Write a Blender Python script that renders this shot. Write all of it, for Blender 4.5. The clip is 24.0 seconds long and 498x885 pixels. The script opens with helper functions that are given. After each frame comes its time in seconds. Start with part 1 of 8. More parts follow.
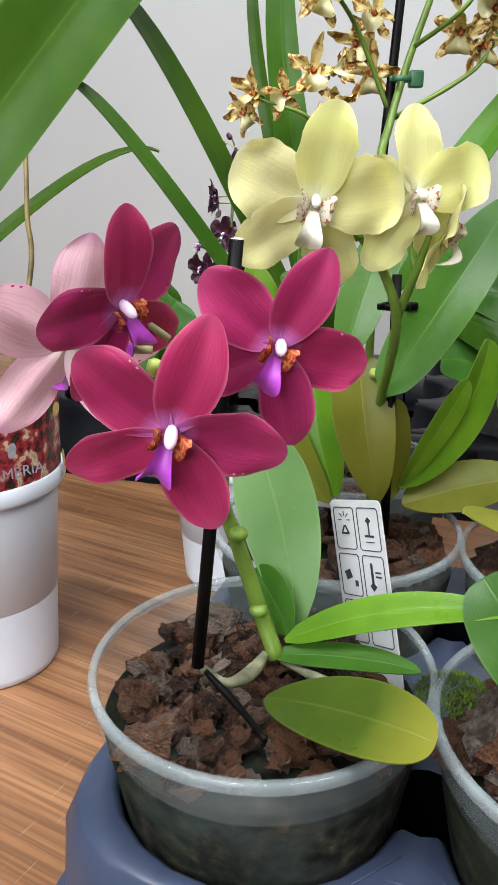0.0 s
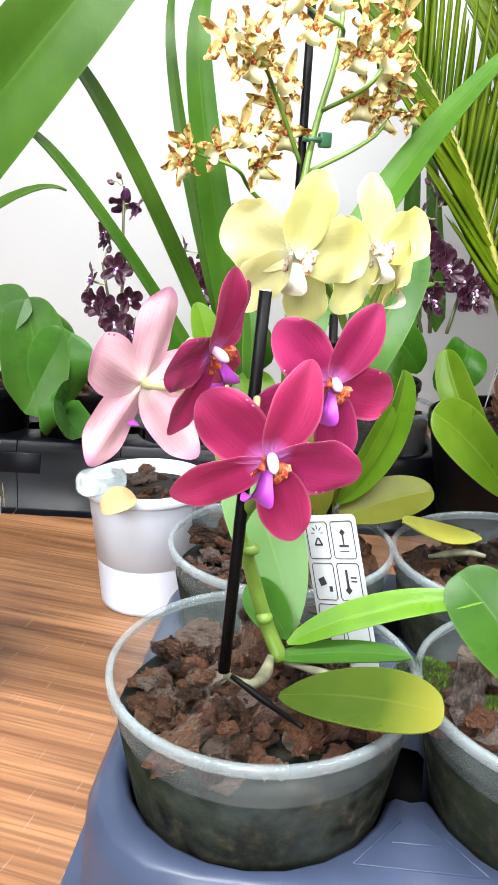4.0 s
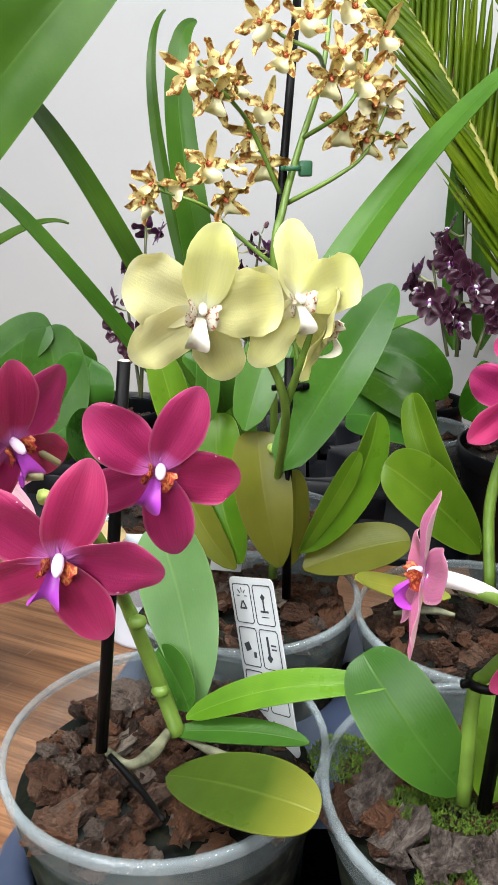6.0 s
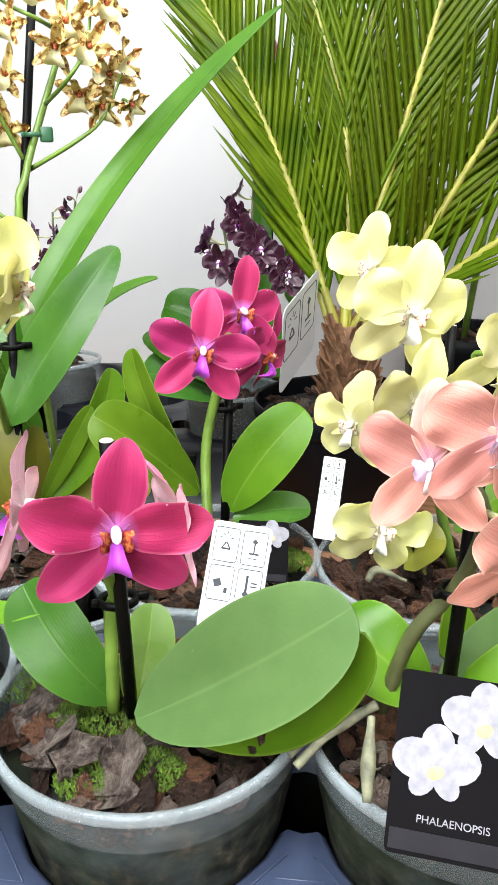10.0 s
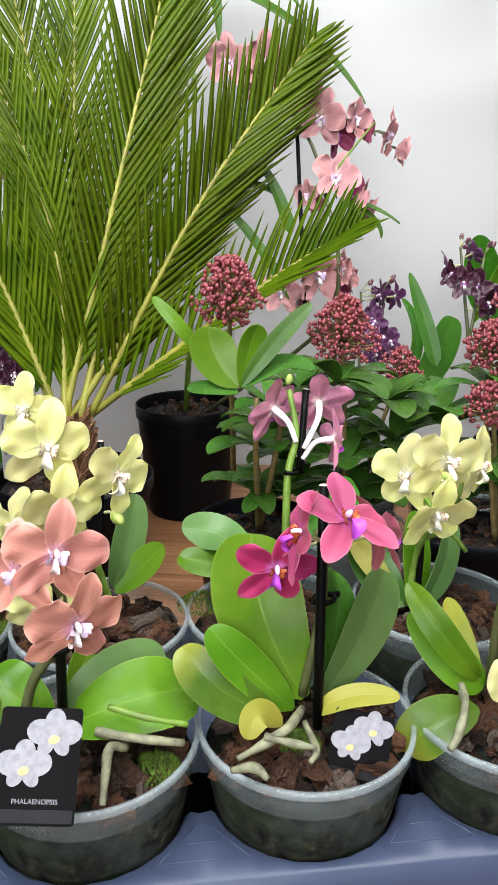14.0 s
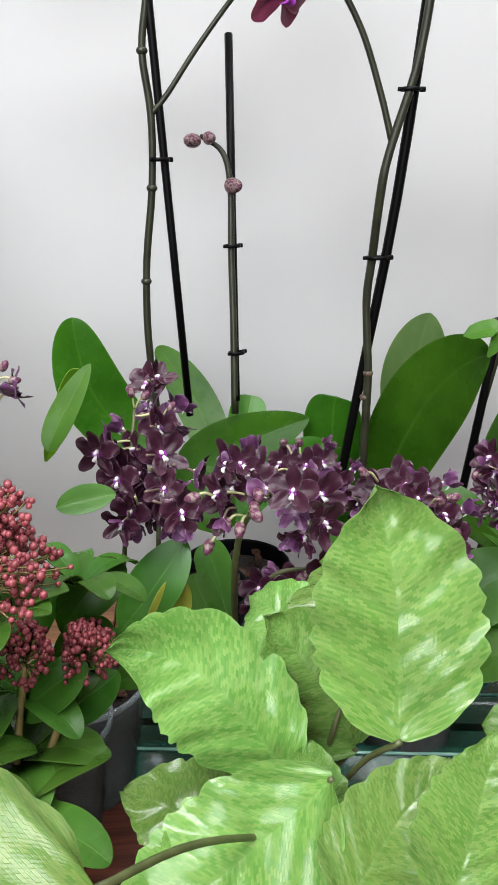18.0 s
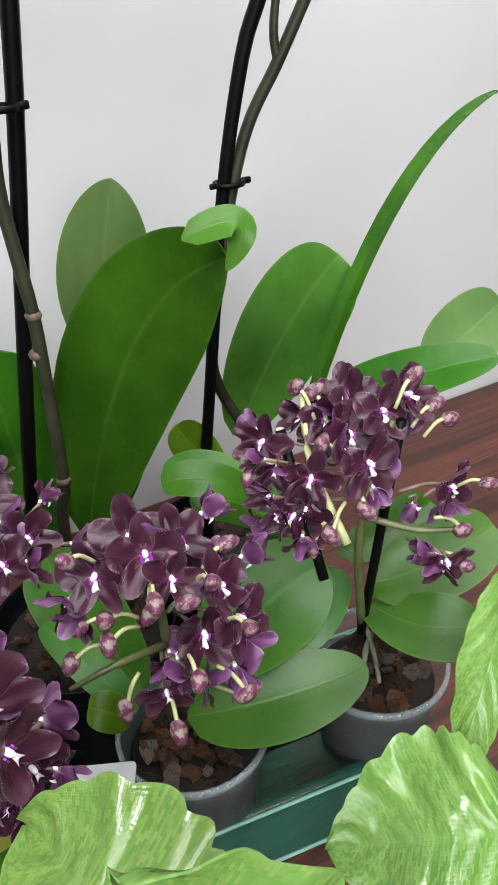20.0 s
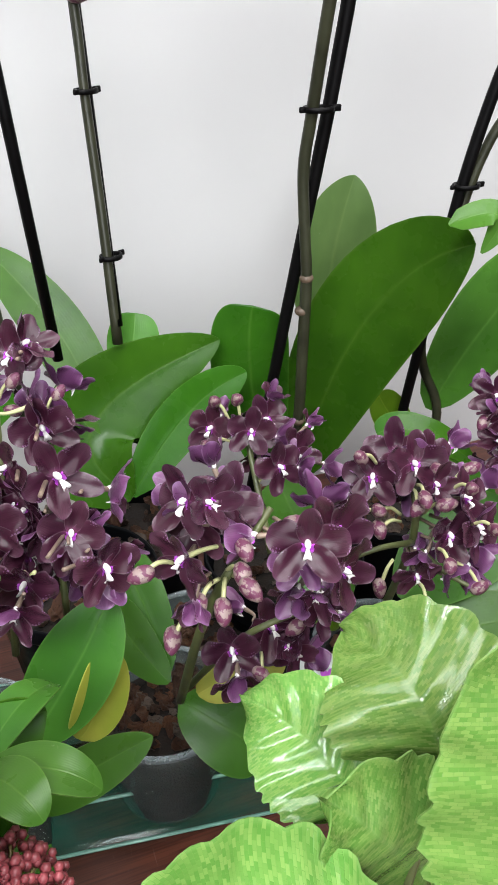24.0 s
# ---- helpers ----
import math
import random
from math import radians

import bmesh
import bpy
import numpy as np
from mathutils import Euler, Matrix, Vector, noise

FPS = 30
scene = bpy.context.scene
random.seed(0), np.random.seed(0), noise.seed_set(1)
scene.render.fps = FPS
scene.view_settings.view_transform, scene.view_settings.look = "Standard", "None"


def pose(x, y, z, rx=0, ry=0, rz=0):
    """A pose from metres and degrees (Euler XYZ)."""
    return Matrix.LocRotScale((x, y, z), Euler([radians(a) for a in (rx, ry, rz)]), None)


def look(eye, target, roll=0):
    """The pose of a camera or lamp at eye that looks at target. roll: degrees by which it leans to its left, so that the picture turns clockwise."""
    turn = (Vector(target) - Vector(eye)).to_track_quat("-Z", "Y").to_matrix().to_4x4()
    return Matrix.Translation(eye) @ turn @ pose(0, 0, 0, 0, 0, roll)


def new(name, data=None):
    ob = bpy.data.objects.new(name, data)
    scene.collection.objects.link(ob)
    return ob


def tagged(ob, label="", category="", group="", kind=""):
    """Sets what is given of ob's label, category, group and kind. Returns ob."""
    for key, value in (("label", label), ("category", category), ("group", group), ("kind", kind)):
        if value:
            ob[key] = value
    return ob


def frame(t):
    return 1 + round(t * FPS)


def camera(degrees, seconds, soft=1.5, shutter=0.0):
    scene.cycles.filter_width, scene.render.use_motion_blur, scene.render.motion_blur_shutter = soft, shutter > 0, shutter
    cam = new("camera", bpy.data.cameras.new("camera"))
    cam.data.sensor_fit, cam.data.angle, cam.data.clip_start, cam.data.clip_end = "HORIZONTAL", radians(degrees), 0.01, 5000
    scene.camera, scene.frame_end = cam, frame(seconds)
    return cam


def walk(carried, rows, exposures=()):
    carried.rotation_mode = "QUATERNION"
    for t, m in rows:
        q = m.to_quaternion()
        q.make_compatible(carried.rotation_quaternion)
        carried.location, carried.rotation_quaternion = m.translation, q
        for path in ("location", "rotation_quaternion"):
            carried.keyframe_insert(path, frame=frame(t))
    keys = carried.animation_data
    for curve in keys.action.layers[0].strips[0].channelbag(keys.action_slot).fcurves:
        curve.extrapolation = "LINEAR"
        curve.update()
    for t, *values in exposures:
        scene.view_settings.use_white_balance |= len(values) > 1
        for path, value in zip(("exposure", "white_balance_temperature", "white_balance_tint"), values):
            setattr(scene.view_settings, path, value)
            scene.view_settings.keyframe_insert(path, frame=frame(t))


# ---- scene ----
cam = camera(35.7, 24.0)
METRES, EYE, TILT, LEAN, TURN = 1.4, 0.29, -19.0, 0.0, 0.0
ROWS = [
    (0.0, 0.0, 0.0, 0.0, -0.0, 0.0, 0.0),
    (0.5, -0.0099, -0.0003, -0.0007, -2.96, 1.28, 0.82),
    (1.0, -0.0255, -0.0013, 0.0007, -8.97, 0.92, 2.67),
    (1.5, -0.0549, -0.0083, -0.0012, -16.23, 0.7, 4.38),
    (3.5, -0.0536, -0.0082, 0.0002, -15.55, 1.25, 2.32),
    (4.0, -0.0484, -0.0172, 0.0007, -12.84, 1.66, 2.37),
    (4.5, -0.0355, -0.0181, 0.003, -9.8, 1.88, 2.48),
    (5.0, -0.021, -0.0151, 0.0092, -7.53, 1.97, 2.4),
    (5.5, -0.0093, -0.0181, 0.0111, -5.88, 1.98, 1.81),
    (6.0, 0.0095, -0.0164, 0.0167, -5.05, 1.91, 1.74),
    (6.5, 0.0204, -0.0162, 0.0152, -4.47, 0.98, 1.77),
    (7.0, 0.0287, -0.0193, 0.0101, -4.13, 0.08, 1.85),
    (7.5, 0.0392, -0.0258, 0.0104, -4.74, -0.59, 2.22),
    (8.0, 0.0439, -0.029, 0.009, -5.74, -0.59, 2.21),
    (8.5, 0.0528, -0.0327, 0.0108, -6.82, -0.48, 2.08),
    (9.0, 0.0579, -0.04, 0.0121, -7.59, -0.29, 2.62),
    (9.5, 0.0689, -0.0431, 0.0079, -9.06, -0.48, 3.4),
    (10.0, 0.0773, -0.0456, 0.007, -11.27, -0.82, 4.07),
    (10.5, 0.0781, -0.052, 0.0034, -14.33, -1.07, 4.71),
    (12.5, 0.0809, -0.1026, 0.0061, -22.14, -0.51, 7.42),
    (13.0, 0.0874, -0.122, 0.0103, -23.07, -0.18, 7.67),
    (13.5, 0.1009, -0.1413, 0.0184, -23.73, -0.03, 7.76),
    (14.0, 0.1158, -0.1642, 0.0311, -24.59, -0.07, 7.65),
    (14.5, 0.1317, -0.1817, 0.034, -25.24, -0.12, 7.69),
    (15.0, 0.1441, -0.1933, 0.0405, -26.21, -0.04, 8.35),
    (15.5, 0.1522, -0.2048, 0.0506, -27.49, 0.07, 8.98),
    (16.0, 0.1639, -0.2207, 0.0597, -28.53, 0.23, 9.54),
    (16.5, 0.1929, -0.2165, 0.0739, -29.46, 0.18, 9.73),
    (17.0, 0.2634, -0.1743, 0.0864, -29.53, 0.46, 9.87),
    (17.5, 0.3572, -0.1192, 0.1003, -29.72, 0.31, 9.79),
    (18.0, 0.4185, -0.0827, 0.1109, -32.72, -2.95, 11.03),
    (18.5, 0.4729, -0.037, 0.1348, -40.59, -9.41, 14.47),
    (19.0, 0.5246, 0.0113, 0.1466, -49.28, -16.37, 17.09),
    (19.5, 0.5572, 0.0386, 0.1489, -56.4, -21.91, 18.59),
    (21.5, 0.5386, 0.0477, 0.1494, -56.21, -22.75, 18.05),
    (22.0, 0.5236, 0.0484, 0.1542, -54.04, -21.61, 17.38),
    (22.5, 0.5119, 0.0478, 0.1573, -52.35, -20.55, 16.6),
    (23.0, 0.4981, 0.0489, 0.1598, -50.93, -19.82, 15.83),
    (23.5, 0.4847, 0.0499, 0.1593, -49.46, -19.32, 15.0),
    (24.0, 0.4719, 0.0505, 0.1593, -47.72, -18.8, 14.44),
]
EXPOSURES = [(0, -0.2), (1.2, -0.26), (1.5, -0.1), (3.5, 0.52), (5.0, 0.6), (5.5, 0.45), (6.0, 0.0), (7.0, -0.1), (7.6, 0.22), (8.0, 0.36), (9.0, 0.38), (10.0, 0.47), (10.5, 0.40), (12.5, 0.07), (14.0, 0.08), (16.0, 0.04), (17.0, 0.06), (18.0, 0.02), (19.5, 0.16), (22.0, 0.33), (24.0, 0.33)]
walk(cam, [(t, pose(0, 0, EYE, TILT, LEAN, TURN) @ pose(METRES * x, METRES * y, METRES * z, 90 + pitch, roll, yaw)) for t, x, y, z, yaw, pitch, roll in ROWS], EXPOSURES)
# ---- light ----
world = bpy.data.worlds.new("room_light")
scene.world = world
world.use_nodes = True
world.node_tree.nodes["Background"].inputs[0].default_value = (0.9, 0.95, 1.0, 1)
world.node_tree.nodes["Background"].inputs[1].default_value = 0.15


def area_lamp(name, eye, target, sx, sy, power, colour):
    d = bpy.data.lights.new(name, "AREA")
    d.shape, d.size, d.size_y, d.energy, d.color = "RECTANGLE", sx, sy, power, colour
    ob = new(name, d)
    ob.matrix_world = look(eye, target)
    return ob


area_lamp("ceiling_lamp_near", (-0.45, -0.08, 1.73), (-0.15, 0.72, 0), 1.3, 0.7, 84, (0.955, 0.985, 1.0))
area_lamp("ceiling_lamp_far", (1.0, -0.22, 1.73), (1.0, -0.1, 0), 1.3, 1.1, 40, (0.985, 0.985, 0.995))
area_lamp("window_light", (-0.75, -1.45, 1.05), (0.4, 0.4, 0.2), 1.2, 1.1, 44, (0.95, 0.975, 1.0))

# ---- materials ----


def mat(name):
    m = bpy.data.materials.new(name)
    m.use_nodes = True
    t = m.node_tree
    return m, t, t.nodes["Principled BSDF"]


def node(t, kind, **props):
    n = t.nodes.new(kind)
    for k, v in props.items():
        if k == "operation":
            n.operation = v
        elif k == "data_type":
            n.data_type = v
        elif k == "blend_type":
            n.blend_type = v
    return n


def ramp(t, src, stops):
    n = t.nodes.new("ShaderNodeValToRGB")
    e = n.color_ramp.elements
    while len(e) < len(stops):
        e.new(0.5)
    for k, (p, c) in zip(e, stops):
        k.position, k.color = p, (*c, 1)
    t.links.new(src, n.inputs[0])
    return n.outputs[0]


def noise_fac(t, scale, detail=4.0, stretch=None, coord="Object", rough=0.55):
    c = t.nodes.new("ShaderNodeTexCoord")
    out = c.outputs[coord]
    if stretch:
        mp = t.nodes.new("ShaderNodeMapping")
        mp.inputs["Scale"].default_value = stretch
        t.links.new(out, mp.inputs[0])
        out = mp.outputs[0]
    n = t.nodes.new("ShaderNodeTexNoise")
    n.inputs["Scale"].default_value, n.inputs["Detail"].default_value, n.inputs["Roughness"].default_value = scale, detail, rough
    t.links.new(out, n.inputs["Vector"])
    return n.outputs["Fac"]


def mix(t, fac, a, b, how="MIX"):
    n = t.nodes.new("ShaderNodeMix")
    n.data_type, n.blend_type = "RGBA", how
    for slot, v in ((0, fac), (6, a), (7, b)):
        if isinstance(v, (int, float)):
            n.inputs[slot].default_value = v
        elif isinstance(v, tuple):
            n.inputs[slot].default_value = (*v, 1)
        else:
            t.links.new(v, n.inputs[slot])
    return n.outputs[2]


def maths(t, op, a, b=None):
    n = t.nodes.new("ShaderNodeMath")
    n.operation = op
    for i, v in enumerate((a, b)):
        if v is None:
            continue
        if isinstance(v, (int, float)):
            n.inputs[i].default_value = v
        else:
            t.links.new(v, n.inputs[i])
    return n.outputs[0]


def bump(t, p, height, strength, distance=0.001):
    b = t.nodes.new("ShaderNodeBump")
    b.inputs["Strength"].default_value, b.inputs["Distance"].default_value = strength, distance
    t.links.new(height, b.inputs["Height"])
    t.links.new(b.outputs[0], p.inputs["Normal"])


def uv_axes(t):
    c = t.nodes.new("ShaderNodeTexCoord")
    s = t.nodes.new("ShaderNodeSeparateXYZ")
    t.links.new(c.outputs["UV"], s.inputs[0])
    return s.outputs[0], s.outputs[1]


def object_random(t):
    return t.nodes.new("ShaderNodeObjectInfo").outputs["Random"]


def translucent(t, p, colour, amount):
    """Lets part of the light pass through a thin leaf or petal."""
    tr = t.nodes.new("ShaderNodeBsdfTranslucent")
    if isinstance(colour, tuple):
        tr.inputs[0].default_value = (*colour, 1)
    else:
        t.links.new(colour, tr.inputs[0])
    m = t.nodes.new("ShaderNodeMixShader")
    m.inputs[0].default_value = amount
    t.links.new(p.outputs[0], m.inputs[1])
    t.links.new(tr.outputs[0], m.inputs[2])
    t.links.new(m.outputs[0], t.nodes["Material Output"].inputs[0])


def petal_material(name, centre, middle, edge, vein=0.25, rough=0.45, glow=0.25, rim=0.5):
    """Petal colour along its length (UV x), with veins that run from the base to the tip (UV y) and a thin pale margin."""
    m, t, p = mat(name)
    u, v = uv_axes(t)
    cloud = noise_fac(t, 2.6, 3)
    uu = maths(t, "ADD", u, maths(t, "MULTIPLY", maths(t, "SUBTRACT", cloud, 0.5), 0.16))
    pale = tuple(min(1, x * 1.25 + 0.015) for x in middle)
    col = ramp(t, uu, [(0.0, centre), (0.07, centre), (0.24, middle), (0.6, middle), (0.85, pale), (1.0, edge)])
    cv = t.nodes.new("ShaderNodeCombineXYZ")
    wob = maths(t, "MULTIPLY", noise_fac(t, 5, 3), 0.09)
    t.links.new(maths(t, "MULTIPLY", u, 1.1), cv.inputs[0])
    t.links.new(maths(t, "MULTIPLY", maths(t, "ADD", v, wob), 26.0), cv.inputs[1])
    lines = t.nodes.new("ShaderNodeTexNoise")
    lines.inputs["Scale"].default_value, lines.inputs["Detail"].default_value = 1.0, 3.0
    t.links.new(cv.outputs[0], lines.inputs["Vector"])
    dark = tuple(x * 0.55 for x in middle)
    lf = ramp(t, lines.outputs["Fac"], [(0.42, (0, 0, 0)), (0.6, (1, 1, 1))])
    col = mix(t, maths(t, "MULTIPLY", lf, vein * 0.8), col, dark)
    grain = noise_fac(t, 70, 3)
    col = mix(t, maths(t, "MULTIPLY", grain, 0.3), col, tuple(min(1, x * 1.4 + 0.02) for x in middle))
    off = maths(t, "ABSOLUTE", maths(t, "SUBTRACT", v, 0.5))
    side = ramp(t, off, [(0.44, (0, 0, 0)), (0.5, (1, 1, 1))])
    col = mix(t, maths(t, "MULTIPLY", side, rim), col, tuple(min(1, x * 1.1 + 0.12) for x in edge))
    r = object_random(t)
    hs = t.nodes.new("ShaderNodeHueSaturation")
    t.links.new(maths(t, "ADD", maths(t, "MULTIPLY", r, 0.26), 0.87), hs.inputs["Value"])
    t.links.new(maths(t, "ADD", maths(t, "MULTIPLY", r, 0.016), 0.492), hs.inputs["Hue"])
    t.links.new(col, hs.inputs["Color"])
    col = hs.outputs[0]
    t.links.new(col, p.inputs["Base Color"])
    p.inputs["Roughness"].default_value = rough
    p.inputs["Sheen Weight"].default_value = 0.0 if rough < 0.4 else 0.03
    p.inputs["Specular IOR Level"].default_value = 0.36 if rough < 0.4 else 0.32
    h = maths(t, "ADD", maths(t, "MULTIPLY", lines.outputs["Fac"], 0.7), maths(t, "MULTIPLY", grain, 0.35))
    bump(t, p, h, 0.16, 0.02)
    translucent(t, p, col, glow)
    return m


def leaf_material(name, dark, light, rib, rough=0.3, vein_scale=7.0, glow=0.12, mottle=None, tipcol=None, spec=0.36):
    """Leaf: lengthwise veins, a paler midrib, uneven colour and a wax sheen."""
    m, t, p = mat(name)
    u, v = uv_axes(t)
    big = noise_fac(t, 18, 3)
    col = mix(t, ramp(t, big, [(0.35, (0, 0, 0)), (0.68, (1, 1, 1))]), dark, light)
    fine = noise_fac(t, 160, 2, (1, 1, 0.25))
    col = mix(t, maths(t, "MULTIPLY", fine, 0.3), col, tuple(x * 0.6 for x in dark))
    if mottle:
        off0 = maths(t, "ABSOLUTE", maths(t, "SUBTRACT", v, 0.5))
        cv = t.nodes.new("ShaderNodeCombineXYZ")
        wob = maths(t, "MULTIPLY", noise_fac(t, 30, 2), 0.022)
        t.links.new(maths(t, "MULTIPLY", maths(t, "ADD", v, maths(t, "MULTIPLY", wob, 1.5)), 11.0), cv.inputs[0])
        t.links.new(maths(t, "MULTIPLY", maths(t, "ADD", maths(t, "SUBTRACT", u, maths(t, "MULTIPLY", off0, 0.3)), wob), 22.0), cv.inputs[1])
        br = t.nodes.new("ShaderNodeTexBrick")
        for key, val in (("Scale", 1.0), ("Mortar Size", 0.02), ("Mortar Smooth", 0.8), ("Brick Width", 0.5), ("Row Height", 0.25)):
            br.inputs[key].default_value = val
        for key, val in (("Color1", (0, 0, 0, 1)), ("Color2", (1, 1, 1, 1)), ("Mortar", (0.4, 0.4, 0.4, 1))):
            br.inputs[key].default_value = val
        t.links.new(cv.outputs[0], br.inputs["Vector"])
        patch = noise_fac(t, 40, 3)
        tone = maths(t, "ADD", br.outputs["Color"], maths(t, "MULTIPLY", patch, 0.35))
        spots = ramp(t, tone, [(0.35, (0, 0, 0)), (1.0, (1, 1, 1))])
        col = mix(t, maths(t, "MULTIPLY", spots, 0.30), col, mottle)
    off = maths(t, "ABSOLUTE", maths(t, "SUBTRACT", v, 0.5))
    ribf = ramp(t, off, [(0.0, (1, 1, 1)), (0.03, (0, 0, 0))])
    col = mix(t, maths(t, "MULTIPLY", ribf, 0.22), col, rib)
    edge = ramp(t, off, [(0.472, (0, 0, 0)), (0.5, (1, 1, 1))])
    col = mix(t, maths(t, "MULTIPLY", edge, 0.3), col, rib)
    if tipcol:
        tf = ramp(t, maths(t, "MULTIPLY", maths(t, "ADD", u, maths(t, "MULTIPLY", big, 0.3)), 0.7), [(0.55, (0, 0, 0)), (0.95, (1, 1, 1))])
        col = mix(t, maths(t, "MULTIPLY", tf, 0.8), col, tipcol)
    speck = ramp(t, noise_fac(t, 420, 2), [(0.74, (0, 0, 0)), (0.78, (1, 1, 1))])
    col = mix(t, maths(t, "MULTIPLY", speck, 0.12), col, (0.5, 0.5, 0.45))
    r = object_random(t)
    hs = t.nodes.new("ShaderNodeHueSaturation")
    t.links.new(maths(t, "ADD", maths(t, "MULTIPLY", r, 0.4), 0.8), hs.inputs["Value"])
    t.links.new(maths(t, "ADD", maths(t, "MULTIPLY", r, 0.02), 0.49), hs.inputs["Hue"])
    t.links.new(col, hs.inputs["Color"])
    col = hs.outputs[0]
    t.links.new(col, p.inputs["Base Color"])
    rn = noise_fac(t, 45, 4)
    t.links.new(maths(t, "ADD", maths(t, "MULTIPLY", rn, 0.2), rough - 0.1), p.inputs["Roughness"])
    p.inputs["Specular IOR Level"].default_value = spec * (1.0 if mottle else 0.6)
    w = t.nodes.new("ShaderNodeTexWave")
    w.bands_direction = "Y"
    w.inputs["Scale"].default_value, w.inputs["Distortion"].default_value = vein_scale, 1.0
    c = t.nodes.new("ShaderNodeTexCoord")
    t.links.new(c.outputs["UV"], w.inputs["Vector"])
    h = maths(t, "ADD", maths(t, "MULTIPLY", w.outputs["Fac"], 0.05), noise_fac(t, 120, 3))
    h = maths(t, "SUBTRACT", h, maths(t, "MULTIPLY", ribf, 0.6))
    h = maths(t, "ADD", h, maths(t, "MULTIPLY", noise_fac(t, 22, 2), 2.2))
    if mottle:
        h = maths(t, "ADD", h, maths(t, "MULTIPLY", br.outputs["Fac"], -0.5))
        quilt = t.nodes.new("ShaderNodeTexWave")
        quilt.bands_direction = "X"
        quilt.inputs["Scale"].default_value, quilt.inputs["Distortion"].default_value = 2.4, 1.2
        qv = t.nodes.new("ShaderNodeCombineXYZ")
        t.links.new(maths(t, "SUBTRACT", u, maths(t, "MULTIPLY", off, 0.5)), qv.inputs[0])
        t.links.new(v, qv.inputs[1])
        t.links.new(qv.outputs[0], quilt.inputs["Vector"])
        h = maths(t, "ADD", h, maths(t, "MULTIPLY", quilt.outputs["Fac"], 1.3))
    bump(t, p, h, 0.4 if mottle else 0.25, 0.0012 if mottle else 0.0008)
    translucent(t, p, col, glow)
    return m


def plain(name, colour, rough=0.5, spec=0.5, metal=0.0, var=0.25, scale=40, bumpy=0.1, dist=0.0008, coat=0.0):
    m, t, p = mat(name)
    f = noise_fac(t, scale, 5)
    col = mix(t, ramp(t, f, [(0.3, (0, 0, 0)), (0.7, (1, 1, 1))]), tuple(x * (1 - var) for x in colour), tuple(min(1, x * (1 + var)) for x in colour))
    t.links.new(col, p.inputs["Base Color"])
    t.links.new(maths(t, "ADD", maths(t, "MULTIPLY", noise_fac(t, scale * 2, 3), 0.2), rough - 0.1), p.inputs["Roughness"])
    p.inputs["Specular IOR Level"].default_value, p.inputs["Metallic"].default_value = spec, metal
    p.inputs["Coat Weight"].default_value = coat
    if bumpy:
        bump(t, p, noise_fac(t, scale * 5, 4), bumpy, dist)
    return m


def wood_material(name, dark, light, angle, rough, scale=1.0, scratch=0.35):
    m, t, p = mat(name)
    c = t.nodes.new("ShaderNodeTexCoord")
    mp = t.nodes.new("ShaderNodeMapping")
    mp.inputs["Rotation"].default_value = (0, 0, radians(angle))
    mp.inputs["Scale"].default_value = (1.6 * scale, 26 * scale, 20)
    t.links.new(c.outputs["Object"], mp.inputs[0])
    n = t.nodes.new("ShaderNodeTexNoise")
    n.inputs["Scale"].default_value, n.inputs["Detail"].default_value, n.inputs["Distortion"].default_value = 2.2, 6, 0.8
    t.links.new(mp.outputs[0], n.inputs["Vector"])
    mp2 = t.nodes.new("ShaderNodeMapping")
    mp2.inputs["Rotation"].default_value = (0, 0, radians(angle))
    mp2.inputs["Scale"].default_value = (6 * scale, 260 * scale, 60)
    t.links.new(c.outputs["Object"], mp2.inputs[0])
    n2 = t.nodes.new("ShaderNodeTexNoise")
    n2.inputs["Scale"].default_value, n2.inputs["Detail"].default_value = 2.0, 5
    t.links.new(mp2.outputs[0], n2.inputs["Vector"])
    col = mix(t, ramp(t, n.outputs["Fac"], [(0.32, (0, 0, 0)), (0.66, (1, 1, 1))]), dark, light)
    col = mix(t, maths(t, "MULTIPLY", ramp(t, n2.outputs["Fac"], [(0.45, (0, 0, 0)), (0.62, (1, 1, 1))]), 0.5), col, tuple(x * 0.5 for x in dark))
    scr = noise_fac(t, 700, 2, (1, 0.05, 1))
    col = mix(t, maths(t, "MULTIPLY", ramp(t, scr, [(0.68, (0, 0, 0)), (0.78, (1, 1, 1))]), scratch), col, (0.6, 0.5, 0.4))
    t.links.new(col, p.inputs["Base Color"])
    t.links.new(maths(t, "ADD", maths(t, "MULTIPLY", noise_fac(t, 9, 4), 0.25), rough - 0.1), p.inputs["Roughness"])
    bump(t, p, n2.outputs["Fac"], 0.2, 0.0008)
    return m


def clear_plastic(name, tint, alpha, rough=0.22):
    """Cloudy see-through plastic with scuffs and a damp bloom."""
    m, t, p = mat(name)
    f = noise_fac(t, 25, 5)
    p.inputs["Roughness"].default_value = rough
    col = mix(t, f, tuple(x * 0.75 for x in tint), tint)
    t.links.new(col, p.inputs["Base Color"])
    a = maths(t, "MULTIPLY", ramp(t, f, [(0.3, (0.6, 0.6, 0.6)), (0.7, (1.35, 1.35, 1.35))]), alpha)
    t.links.new(a, p.inputs["Alpha"])
    p.inputs["Specular IOR Level"].default_value = 0.45
    bump(t, p, noise_fac(t, 150, 2), 0.08, 0.0005)
    return m


